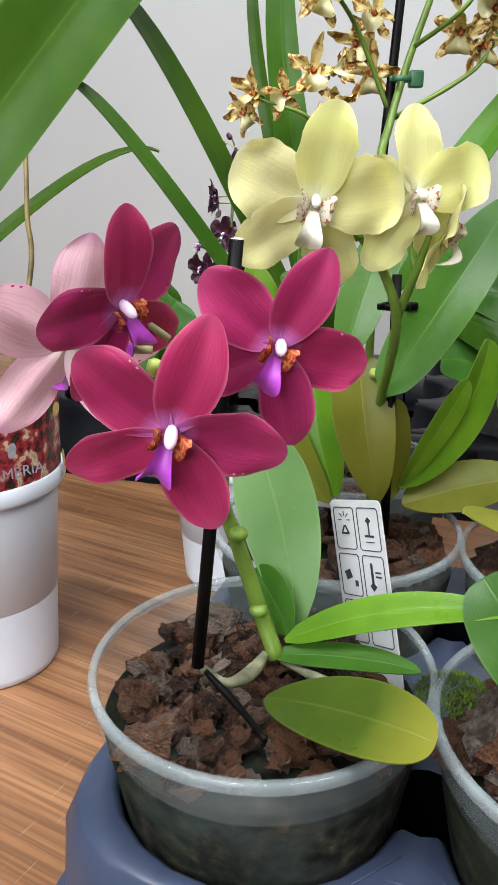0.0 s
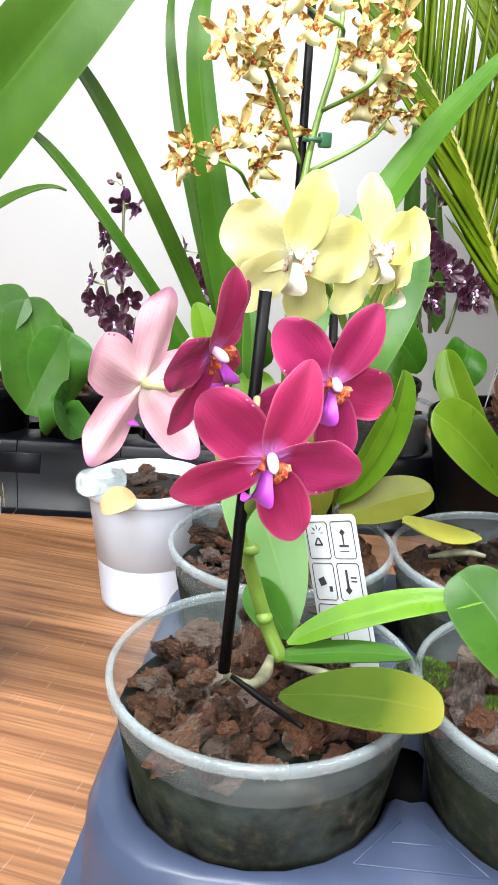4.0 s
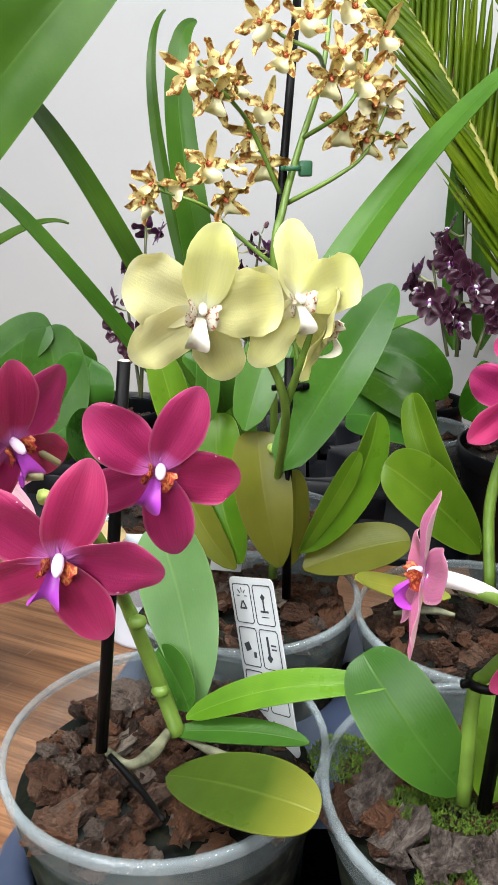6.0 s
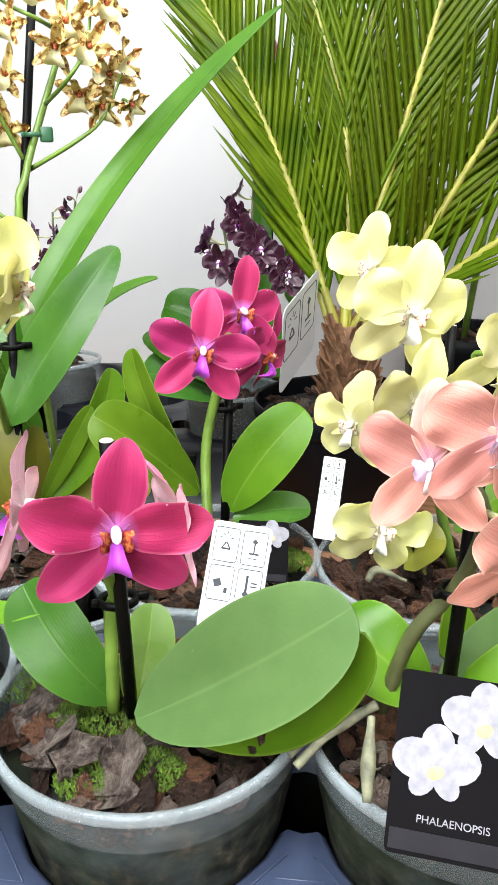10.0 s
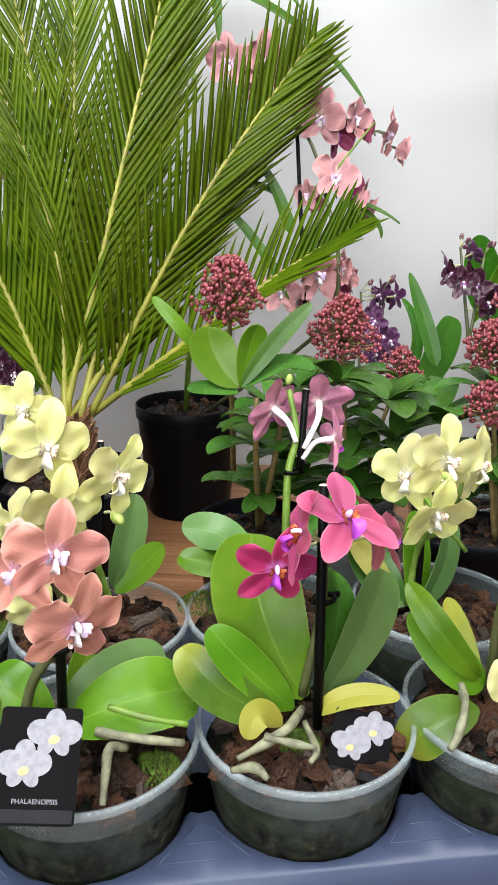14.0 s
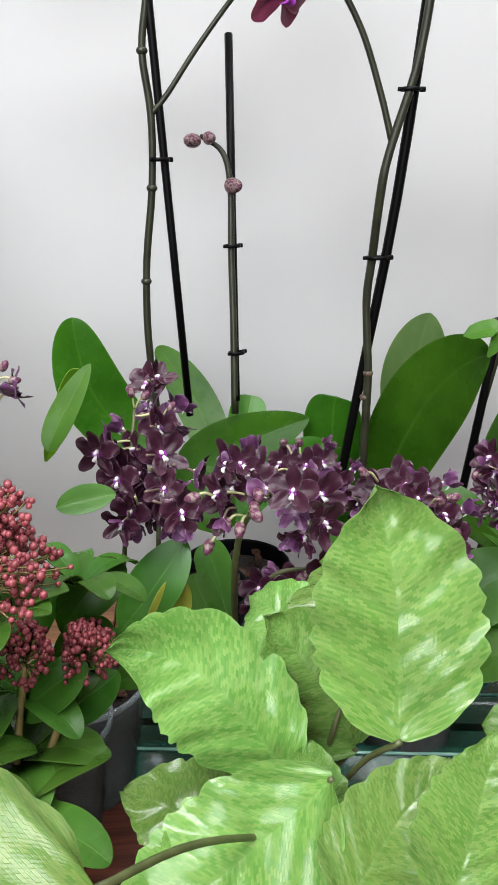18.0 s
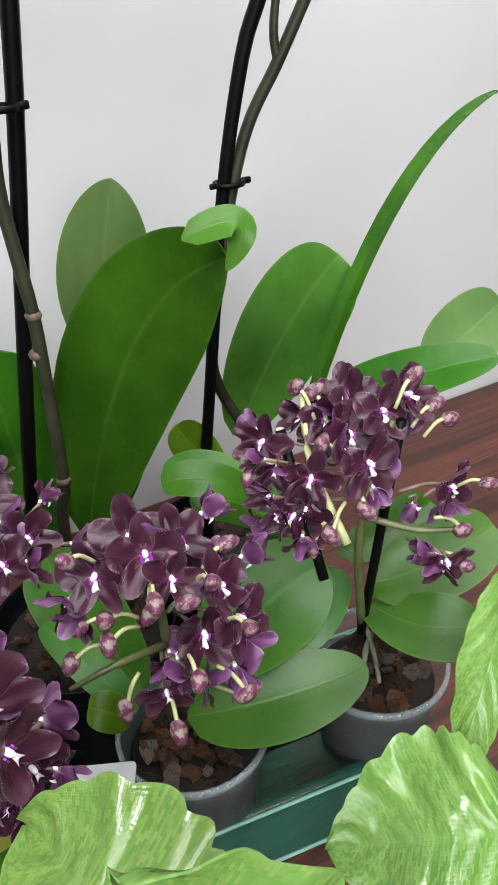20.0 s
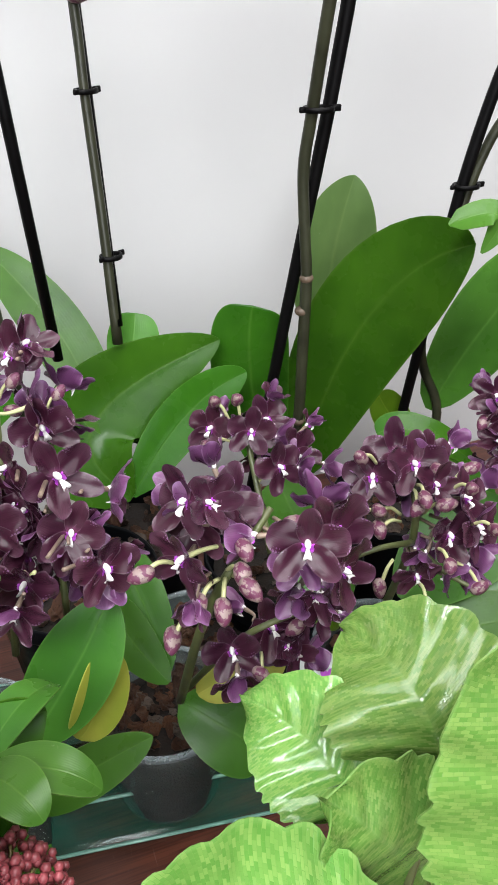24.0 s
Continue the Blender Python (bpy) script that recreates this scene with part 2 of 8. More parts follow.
def blotched(name, pale, dark, edge, scale=4.5):
    """Cream petals barred and blotched with brown."""
    m, t, p = mat(name)
    f = noise_fac(t, scale, 3)
    col = mix(t, ramp(t, f, [(edge - 0.03, (1, 1, 1)), (edge + 0.04, (0, 0, 0))]), pale, dark)
    if edge > 0.55:
        col = mix(t, ramp(t, f, [(edge - 0.03, (0, 0, 0)), (edge + 0.04, (1, 1, 1))]), pale, dark)
    t.links.new(col, p.inputs["Base Color"])
    p.inputs["Roughness"].default_value = 0.45
    translucent(t, p, col, 0.25)
    return m


def photo_print():
    """A printed plant photo: patches of red, cream, dark brown and leaf green."""
    m, t, p = mat("red_and_green_photo_print")
    col = ramp(t, noise_fac(t, 120, 3), [(0.32, (0.03, 0.06, 0.015)), (0.42, (0.02, 0.012, 0.01)), (0.48, (0.26, 0.02, 0.03)), (0.55, (0.34, 0.05, 0.05)), (0.62, (0.60, 0.50, 0.34)), (0.72, (0.30, 0.16, 0.05))])
    t.links.new(col, p.inputs["Base Color"])
    p.inputs["Roughness"].default_value = 0.35
    return m


MAGENTA = petal_material("magenta_petal", (0.62, 0.22, 0.66), (0.40, 0.019, 0.112), (0.52, 0.075, 0.20), 0.4, 0.46, 0.22)
MAGENTA_BACK = petal_material("pale_pink_petal_back", (0.85, 0.78, 0.70), (0.74, 0.46, 0.52), (0.56, 0.22, 0.45), 0.4)
YELLOW = petal_material("yellow_petal", (0.85, 0.85, 0.70), (0.80, 0.77, 0.40), (0.83, 0.81, 0.52), 0.12, 0.5, 0.55, 0.2)
SALMON = petal_material("salmon_petal", (0.64, 0.34, 0.46), (0.62, 0.27, 0.215), (0.76, 0.46, 0.36), 0.42)
DUSK = petal_material("dusty_rose_petal", (0.68, 0.46, 0.40), (0.52, 0.25, 0.26), (0.64, 0.38, 0.37), 0.4)
ROSE = petal_material("rose_petal", (0.40, 0.05, 0.28), (0.31, 0.050, 0.125), (0.40, 0.10, 0.19), 0.5)
TWOTONE = petal_material("violet_edged_petal", (0.86, 0.76, 0.70), (0.60, 0.24, 0.35), (0.38, 0.11, 0.34), 0.35)
PINK = petal_material("pale_magenta_petal", (0.62, 0.16, 0.52), (0.60, 0.17, 0.32), (0.70, 0.40, 0.48), 0.35)
CORAL = petal_material("coral_petal", (0.48, 0.09, 0.36), (0.38, 0.05, 0.13), (0.50, 0.15, 0.22), 0.35)
DARKP = petal_material("black_purple_petal", (0.14, 0.03, 0.09), (0.036, 0.006, 0.018), (0.085, 0.028, 0.060), 0.7, 0.24, 0.06, 0.3)
VIOLET = petal_material("violet_petal", (0.48, 0.36, 0.45), (0.095, 0.026, 0.085), (0.27, 0.14, 0.29), 0.6, 0.28, 0.10, 0.4)
LIP_PURPLE = plain("violet_lip", (0.42, 0.06, 0.50), 0.4, var=0.3, scale=200)
LIP_ORANGE = blotched("orange_lip", (0.66, 0.24, 0.07), (0.42, 0.05, 0.03), 0.52, 22)
LIP_WHITE = plain("white_lip", (0.80, 0.76, 0.76), 0.4, var=0.08, scale=200)
LIP_CREAM = plain("cream_white_lip", (0.84, 0.82, 0.70), 0.45, var=0.08, scale=9)
LIP_SPOT = blotched("rust_spotted_lip", (0.84, 0.78, 0.66), (0.42, 0.15, 0.06), 0.42, 20)
COLUMN = plain("lilac_column", (0.80, 0.64, 0.84), 0.35, var=0.2, scale=150)
CREAM = plain("cream_stalk", (0.38, 0.38, 0.19), 0.45, var=0.2, scale=120)
MAUVE_STALK = plain("mauve_stalk", (0.17, 0.12, 0.09), 0.45, var=0.4, scale=120)
BROWNY = blotched("brown_barred_petal", (0.80, 0.66, 0.27), (0.33, 0.135, 0.02), 0.47, 3.4)
PALEY = blotched("cream_spotted_lip", (0.82, 0.77, 0.46), (0.40, 0.15, 0.03), 0.68)
LEAF = leaf_material("orchid_leaf", (0.031, 0.100, 0.011), (0.062, 0.168, 0.020), (0.15, 0.27, 0.06), 0.29, spec=0.28)
LEAF_LIME = leaf_material("lime_orchid_leaf", (0.062, 0.155, 0.006), (0.125, 0.245, 0.014), (0.30, 0.40, 0.07))
LEAF_PALE = leaf_material("pale_orchid_leaf", (0.080, 0.158, 0.044), (0.118, 0.212, 0.064), (0.20, 0.30, 0.10), 0.36)
LEAF_DARK = leaf_material("dark_orchid_leaf", (0.019, 0.076, 0.004), (0.038, 0.126, 0.008), (0.10, 0.20, 0.03), 0.27, spec=0.3)
LEAF_OLIVE = leaf_material("olive_orchid_leaf", (0.12, 0.14, 0.014), (0.19, 0.19, 0.022), (0.26, 0.25, 0.05), 0.35)
LEAF_YELLOW = leaf_material("yellowing_leaf", (0.22, 0.25, 0.03), (0.36, 0.32, 0.05), (0.44, 0.40, 0.10), 0.4)
LEAF_TIP = leaf_material("yellow_tipped_leaf", (0.05, 0.10, 0.010), (0.085, 0.15, 0.016), (0.20, 0.26, 0.05), 0.3, tipcol=(0.42, 0.40, 0.05))
LEAF_STRAP = leaf_material("strap_leaf", (0.035, 0.105, 0.007), (0.065, 0.16, 0.015), (0.11, 0.21, 0.035), 0.34, 12)
LEAF_SKIMMIA = leaf_material("laurel_leaf", (0.032, 0.098, 0.012), (0.068, 0.165, 0.022), (0.15, 0.25, 0.06), 0.28)
LEAF_MOTTLE = leaf_material("mottled_leaf", (0.085, 0.205, 0.032), (0.135, 0.290, 0.052), (0.22, 0.36, 0.11), 0.2, 14, 0.16, (0.34, 0.43, 0.13), spec=0.6)
FROND = leaf_material("cycad_leaflet", (0.046, 0.084, 0.002), (0.118, 0.165, 0.005), (0.24, 0.27, 0.04), 0.3, 3, 0.18, spec=0.3)
RACHIS = plain("cycad_rachis", (0.24, 0.23, 0.035), 0.4, var=0.3)
STEM = plain("green_stem", (0.13, 0.22, 0.03), 0.4, var=0.3, scale=60)
STEM_DARK = plain("olive_brown_stem", (0.075, 0.085, 0.03), 0.45, var=0.4, scale=70)
STEM_TALL = plain("dark_olive_stem", (0.021, 0.022, 0.012), 0.4, 0.3, var=0.45, scale=60)
NODE = plain("brown_node", (0.075, 0.05, 0.032), 0.6, var=0.4, scale=120)
STEM_BROWN = plain("brown_woody_stem", (0.20, 0.15, 0.05), 0.6, var=0.4, scale=80)
BUD = blotched("mauve_streaked_bud", (0.28, 0.20, 0.19), (0.13, 0.03, 0.07), 0.5, 420)
BUD_GREEN = plain("green_bud", (0.36, 0.46, 0.11), 0.4, var=0.25, scale=120)
BLACK = plain("black_plastic", (0.0022, 0.002, 0.0022), 0.45, 0.10, var=0.3, scale=60)
BLACK_POT = plain("black_pot_plastic", (0.003, 0.0034, 0.0045), 0.42, 0.12, var=0.3, scale=30)
GREEN_CLIP = plain("green_clip_plastic", (0.03, 0.11, 0.05), 0.4)
CUT = plain("pale_cut_end", (0.55, 0.45, 0.36), 0.7)
TRAY = plain("slate_blue_tray_plastic", (0.042, 0.056, 0.100), 0.36, 0.35, 0, 0.16, 14, 0.05)
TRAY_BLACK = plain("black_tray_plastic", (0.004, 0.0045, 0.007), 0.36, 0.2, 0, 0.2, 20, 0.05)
POT = clear_plastic("cloudy_pot_plastic", (0.33, 0.39, 0.40), 0.13, 0.14)
POT_FAR = clear_plastic("thin_clear_pot_plastic", (0.36, 0.44, 0.43), 0.15, 0.14)
POT_RIM = clear_plastic("cloudy_pot_rim", (0.38, 0.44, 0.46), 0.42, 0.12)
GLASS = clear_plastic("green_clear_tray_plastic", (0.03, 0.15, 0.105), 0.5, 0.1)
GLASS_EDGE = clear_plastic("green_tray_rim", (0.30, 0.58, 0.48), 0.75, 0.12)
WHITE_POT = plain("white_pot_plastic", (0.62, 0.66, 0.74), 0.35, var=0.06, scale=12)
ROOT = plain("silvery_root", (0.17, 0.172, 0.105), 0.65, var=0.6, scale=140, bumpy=0.3)
MOSS = plain("green_moss", (0.085, 0.15, 0.010), 0.9, var=0.6, scale=200, bumpy=0.6)
TAG = plain("white_tag_card", (0.60, 0.62, 0.63), 0.35, var=0.04)
TAG_BLACK = plain("black_tag_card", (0.004, 0.0035, 0.004), 0.5, 0.04, var=0.2)
TAG_GREY = plain("dark_grey_tag_foot", (0.016, 0.015, 0.018), 0.5, 0.08, var=0.2)
PRINT = plain("dark_print", (0.03, 0.036, 0.045), 0.5, var=0.1)
PRINT_WHITE = plain("white_print", (0.26, 0.255, 0.285), 0.5, 0.15, var=0.2, scale=260)
PRINT_CREAM = plain("cream_print", (0.62, 0.42, 0.16), 0.5, var=0.3, scale=400)
PRINT_RED = photo_print()
SCALE_BROWN = plain("rusty_scale", (0.27, 0.14, 0.075), 0.8, 0.2, 0, 0.5, 3, 0.5, 0.05)
BERRY = plain("dark_red_flower_bud", (0.215, 0.042, 0.05), 0.4, var=0.45, scale=220)
SOIL = plain("dark_soil", (0.014, 0.008, 0.005), 0.9, var=0.6, scale=120, bumpy=0.8, dist=0.003)


def soil_side():
    """Damp bark and soil against the pot wall, with patches of green algae."""
    m, t, p = mat("damp_soil_with_algae")
    f = noise_fac(t, 130, 5)
    col = ramp(t, f, [(0.34, (0.003, 0.003, 0.003)), (0.50, (0.010, 0.011, 0.009)), (0.62, (0.022, 0.020, 0.014)), (0.74, (0.05, 0.042, 0.03))])
    algae = ramp(t, noise_fac(t, 34, 4), [(0.46, (0, 0, 0)), (0.60, (1, 1, 1))])
    col = mix(t, maths(t, "MULTIPLY", algae, 0.6), col, (0.010, 0.014, 0.007))
    mist = ramp(t, noise_fac(t, 24, 3), [(0.50, (0, 0, 0)), (0.68, (1, 1, 1))])
    col = mix(t, maths(t, "MULTIPLY", mist, 0.4), col, (0.040, 0.052, 0.050))
    t.links.new(col, p.inputs["Base Color"])
    p.inputs["Roughness"].default_value, p.inputs["Specular IOR Level"].default_value = 0.9, 0.08
    bump(t, p, f, 0.5, 0.002)
    return m


SOIL_SIDE = soil_side()
TRUNK = plain("cycad_trunk", (0.11, 0.055, 0.025), 0.85, var=0.5, scale=90, bumpy=0.6)
TABLE_WOOD = wood_material("oak_brown_wood", (0.15, 0.060, 0.024), (0.38, 0.185, 0.085), 0, 0.38, 0.85)
DARK_WOOD = wood_material("mahogany_wood", (0.034, 0.0085, 0.005), (0.13, 0.036, 0.019), 0, 0.38, 1.2, 0.08)
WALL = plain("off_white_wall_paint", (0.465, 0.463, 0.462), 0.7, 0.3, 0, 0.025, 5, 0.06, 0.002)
# unseen walls, floor and ceiling: dark grey so that less light bounces back
DARK_SHELL = plain("room_paint", (0.13, 0.128, 0.125), 0.8, 0.3, 0, 0.03, 3, 0)


def bark_material():
    m, t, p = mat("pine_bark")
    f = noise_fac(t, 2.4, 6, (1, 2.6, 3), rough=0.65)
    r = object_random(t)
    base = ramp(t, r, [(0.0, (0.03, 0.014, 0.009)), (0.25, (0.10, 0.045, 0.026)), (0.5, (0.19, 0.08, 0.042)), (0.72, (0.29, 0.125, 0.06)), (0.86, (0.20, 0.145, 0.12)), (0.96, (0.27, 0.20, 0.16)), (1.0, (0.42, 0.34, 0.27))])
    col = mix(t, ramp(t, f, [(0.32, (0.85, 0.85, 0.85)), (0.47, (0, 0, 0))]), base, (0.03, 0.015, 0.01))
    col = mix(t, ramp(t, noise_fac(t, 6, 4), [(0.58, (0, 0, 0)), (0.7, (0.5, 0.5, 0.5))]), col, (0.30, 0.19, 0.12))
    t.links.new(col, p.inputs["Base Color"])
    t.links.new(maths(t, "ADD", maths(t, "MULTIPLY", noise_fac(t, 3, 3), 0.5), 0.35), p.inputs["Roughness"])
    p.inputs["Specular IOR Level"].default_value = 0.35
    bump(t, p, maths(t, "ADD", f, maths(t, "MULTIPLY", noise_fac(t, 14, 5), 0.5)), 0.9, 0.12)
    return m


def pale_bark():
    """Flaking greyish bark with dark fissures along it."""
    m, t, p = mat("pale_corky_bark")
    f = noise_fac(t, 2.6, 6, (1.2, 2.2, 2), rough=0.7)
    col = ramp(t, f, [(0.34, (0.03, 0.017, 0.012)), (0.44, (0.14, 0.09, 0.07)), (0.54, (0.26, 0.195, 0.165)), (0.68, (0.46, 0.38, 0.31))])
    t.links.new(col, p.inputs["Base Color"])
    p.inputs["Roughness"].default_value = 0.7
    bump(t, p, f, 1.0, 0.2)
    return m


BARK = bark_material()
BARK_PALE = pale_bark()

# ---- shape helpers ----


def mesh_of(name, verts, faces, mats, uvs=None, face_mats=None, smooth=True):
    me = bpy.data.meshes.new(name)
    me.from_pydata([tuple(v) for v in verts], [], faces)
    for m in mats if isinstance(mats, (list, tuple)) else (mats,):
        me.materials.append(m)
    if face_mats is not None:
        me.polygons.foreach_set("material_index", face_mats)
    if uvs is not None:
        layer = me.uv_layers.new(name="UVMap")
        flat = np.array(uvs, dtype=np.float32)
        idx = np.zeros(len(me.loops), dtype=np.int32)
        me.loops.foreach_get("vertex_index", idx)
        layer.data.foreach_set("uv", flat[idx].ravel())
    me.polygons.foreach_set("use_smooth", [smooth] * len(me.polygons))
    me.update()
    return me


def from_bm(name, bm, mats, smooth=True):
    me = bpy.data.meshes.new(name)
    bmesh.ops.recalc_face_normals(bm, faces=bm.faces[:])
    bm.to_mesh(me)
    bm.free()
    for m in mats if isinstance(mats, (list, tuple)) else (mats,):
        me.materials.append(m)
    me.polygons.foreach_set("use_smooth", [smooth] * len(me.polygons))
    return me


def part(name, me, parent, label="", m=None):
    ob = new(name, me)
    ob.parent = parent
    if m is not None:
        ob.matrix_basis = m
    return tagged(ob, label)


def thing(name, at, label, category, group="", kind=""):
    ob = new(name)
    ob.empty_display_size = 0.02
    ob.matrix_basis = Matrix.Translation(at)
    return tagged(ob, label, category, group, kind)


def local(parent, p):
    """World point in the frame of an unrotated thing (or a part at its origin)."""
    q = Vector(p)
    while parent is not None:
        q = q - parent.matrix_basis.translation
        parent = parent.parent
    return q


def sheet(front, back, nu, nv, mats, name, uvs):
    """Two layers of (nu+1) x (nv+1) points closed round the rim."""
    w = nv + 1
    n = (nu + 1) * w
    faces, fm = [], []
    for i in range(nu):
        for j in range(nv):
            a, b, c, d = i * w + j, i * w + j + 1, (i + 1) * w + j + 1, (i + 1) * w + j
            faces.append((a, b, c, d))
            fm.append(0)
            faces.append((n + d, n + c, n + b, n + a))
            fm.append(1 if len(mats) > 1 else 0)
    rim = [i * w for i in range(nu + 1)] + [nu * w + j for j in range(1, nv + 1)] + [i * w + nv for i in range(nu - 1, -1, -1)] + [j for j in range(nv - 1, 0, -1)]
    m = len(rim)
    for i in range(m):
        j = (i + 1) % m
        faces.append((2 * n + j, 2 * n + i, 2 * n + m + i, 2 * n + m + j))
        fm.append(0)
    edge = [front[k] for k in rim] + [back[k] for k in rim]
    edge_uv = [uvs[k] for k in rim] * 2
    return mesh_of(name, list(front) + list(back) + edge, faces, mats, list(uvs) + list(uvs) + edge_uv, fm)


def outline(s, a, b, base=0.12, end=0.0):
    peak = a / (a + b)
    top = peak ** a * (1 - peak) ** b
    return max(s ** a * (1 - s) ** b / top, base * (1 - s) * (1 - s)) + end


def petal_mesh(name, length, width, a, b, cup, bend, mats, wavy=0.0, seed=0, nu=16, nv=10, twist=0.0, thick=0.013, ragged=0.0):
    """A petal that grows along +y and faces +z: channelled at its base, its margins waved and its tip rolled a little."""
    rnd = random.Random(seed)
    ph = rnd.uniform(0, 6.28)
    lean = rnd.uniform(-0.06, 0.06)
    front, back, uvs = [], [], []
    for i in range(nu + 1):
        s = 0.8 * i / (nu - 6) if i <= nu - 6 else 0.8 + 0.2 * math.sin(0.5 * math.pi * (i - nu + 6) / 6)
        hw = max(0.5 * width * outline(s, a, b, 0.2), 0.0004)
        for j in range(nv + 1):
            full = min(1.0, hw / (0.5 * width))
            v = 2 * j / nv - 1
            rag = 1 + ragged * noise.noise(Vector((s * 7, (v > 0) * 5.0 + seed, 0.3))) * abs(v) ** 3
            x = v * hw * rag + lean * length * s * s
            full *= min(1.0, (1 - s) * 7)
            z = cup * length * (v * v - 0.5 * v ** 4) * full + bend * length * s * s
            z += wavy * length * math.sin(ph + 8 * s + 2.5 * v) * abs(v) ** 1.5 * s * full + twist * x * s
            z -= 0.035 * length * math.exp(-(v * 3.2) ** 2) * (1 - s) * (0.3 + s) * 2
            y = length * s * (1 - 0.05 * v * v * (1 - s ** 8)) * (1 + ragged * 0.3 * (1 - s ** 8) * noise.noise(Vector((v * 3, seed, s))))
            front.append((x, y, z))
            back.append((x, y, z - thick * (1 - 0.7 * abs(v)) * (0.35 + 0.65 * min(1.0, (1 - s) * 5))))
            uvs.append((s, 0.5 + 0.5 * v))
    return sheet(front, back, nu, nv, mats, name, uvs)


def smooth_path(pts, n):
    """Catmull-Rom through the points, n steps a span."""
    p = [Vector(q) for q in pts]
    if len(p) == 2:
        return [p[0].lerp(p[1], i / n) for i in range(n + 1)]
    ext = [2 * p[0] - p[1]] + p + [2 * p[-1] - p[-2]]
    out = []
    for k in range(1, len(ext) - 2):
        a, b, c, d = ext[k - 1], ext[k], ext[k + 1], ext[k + 2]
        for i in range(n):
            t = i / n
            out.append(0.5 * (2 * b + (c - a) * t + (2 * a - 5 * b + 4 * c - d) * t * t + (3 * b - a - 3 * c + d) * t ** 3))
    out.append(p[-1])
    return out


def tube_geo(pts, radii, sides=8, steps=5, knobs=0.0):
    path = smooth_path(pts, steps)
    n = len(path)
    verts, faces = [], []
    up = Vector((0.31, 0.2, 0.93))
    for i, c in enumerate(path):
        d = (path[min(i + 1, n - 1)] - path[max(i - 1, 0)]).normalized()
        if abs(d.dot(up)) > 0.97:
            up = Vector((0.9, 0.3, 0.1))
        sx = d.cross(up).normalized()
        sy = sx.cross(d).normalized()
        f = i / (n - 1) * (len(radii) - 1)
        k = min(int(f), len(radii) - 2)
        r = radii[k] + (radii[k + 1] - radii[k]) * (f - k)
        if knobs:
            r *= 1 + knobs * noise.noise(c * 90)
        for j in range(sides):
            an = 2 * math.pi * j / sides
            verts.append(c + sx * (r * math.cos(an)) + sy * (r * math.sin(an)))
    for i in range(n - 1):
        for j in range(sides):
            a, b = i * sides + j, i * sides + (j + 1) % sides
            faces.append((a, b, b + sides, a + sides))
    faces.append(tuple(range(sides - 1, -1, -1)))
    faces.append(tuple((n - 1) * sides + j for j in range(sides)))
    return verts, faces


def tube(name, parent, pts, radii, material, label="", sides=8, steps=5, knobs=0.0):
    pts = [local(parent, p) for p in pts]
    if not isinstance(radii, (list, tuple)):
        radii = (radii, radii)
    v, f = tube_geo(pts, radii, sides, steps, knobs)
    return part(name, mesh_of(name, v, f, material), parent, label)


def leaf_geo(base, mid, tip, width, face, a=0.55, b=0.42, fold=0.25, nu=20, nv=8, thick=0.0016, wavy=0.0, scallop=0.0, seed=0, curl=0.0):
    base, mid, tip, face = Vector(base), Vector(mid), Vector(tip), Vector(face).normalized()
    ctrl = 2 * mid - 0.5 * (base + tip)
    rnd = random.Random(seed)
    ph = rnd.uniform(0, 6.28)
    front, back, uvs = [], [], []
    for i in range(nu + 1):
        cap = max(6, nu * 2 // 5)
        s = 0.84 * i / (nu - cap) if i <= nu - cap else 0.84 + 0.16 * math.sin(0.5 * math.pi * (i - nu + cap) / cap)
        c = base * (1 - s) ** 2 + ctrl * (2 * s * (1 - s)) + tip * s * s
        d = (2 * (1 - s) * (ctrl - base) + 2 * s * (tip - ctrl)).normalized()
        side = d.cross(face)
        if side.length < 1e-4:
            side = d.cross(Vector((0.3, 0.5, 0.8)))
        side.normalize()
        nrm = side.cross(d).normalized()
        hw = max(0.5 * width * outline(s, a, b, 0.1), 0.0008)
        for j in range(nv + 1):
            v = 2 * j / nv - 1
            e = hw * v
            if scallop:
                e *= 1 + scallop * abs(v) ** 6 * (abs(math.sin(s * 27 + ph + 1.3 * math.sin(9 * s + 2 * ph * (1 if v > 0 else -1)))) - 0.5 + 0.5 * math.sin(5 * s + ph * (1 if v > 0 else 2)))
            h = fold * hw * (math.sqrt(v * v + 0.03) * 1.35 - 0.5 * v * v) - curl * hw * v * v + wavy * width * math.sin(ph + s * 11 + v * 2) * abs(v)
            if scallop:
                h += 0.03 * width * math.sin(s * 30 - abs(v) * 6 + ph) * abs(v) * (1 - 0.5 * abs(v)) + 0.05 * width * math.sin(s * 7 + 2 * v + ph)
            q = c + side * e + nrm * h
            front.append(q)
            back.append(q - nrm * thick * (1 - 0.6 * abs(v)))
            uvs.append((s, 0.5 + 0.5 * v))
    return front, back, uvs, nu, nv


leaf_count = [0]


def leaf(parent, base, mid, tip, width, face, material, label="", **kw):
    leaf_count[0] += 1
    kw.setdefault("seed", leaf_count[0])
    f, b, uv, nu, nv = leaf_geo(local(parent, base), local(parent, mid), local(parent, tip), width, face, **kw)
    return part("leaf", sheet(f, b, nu, nv, [material], "leaf", uv), parent, label)


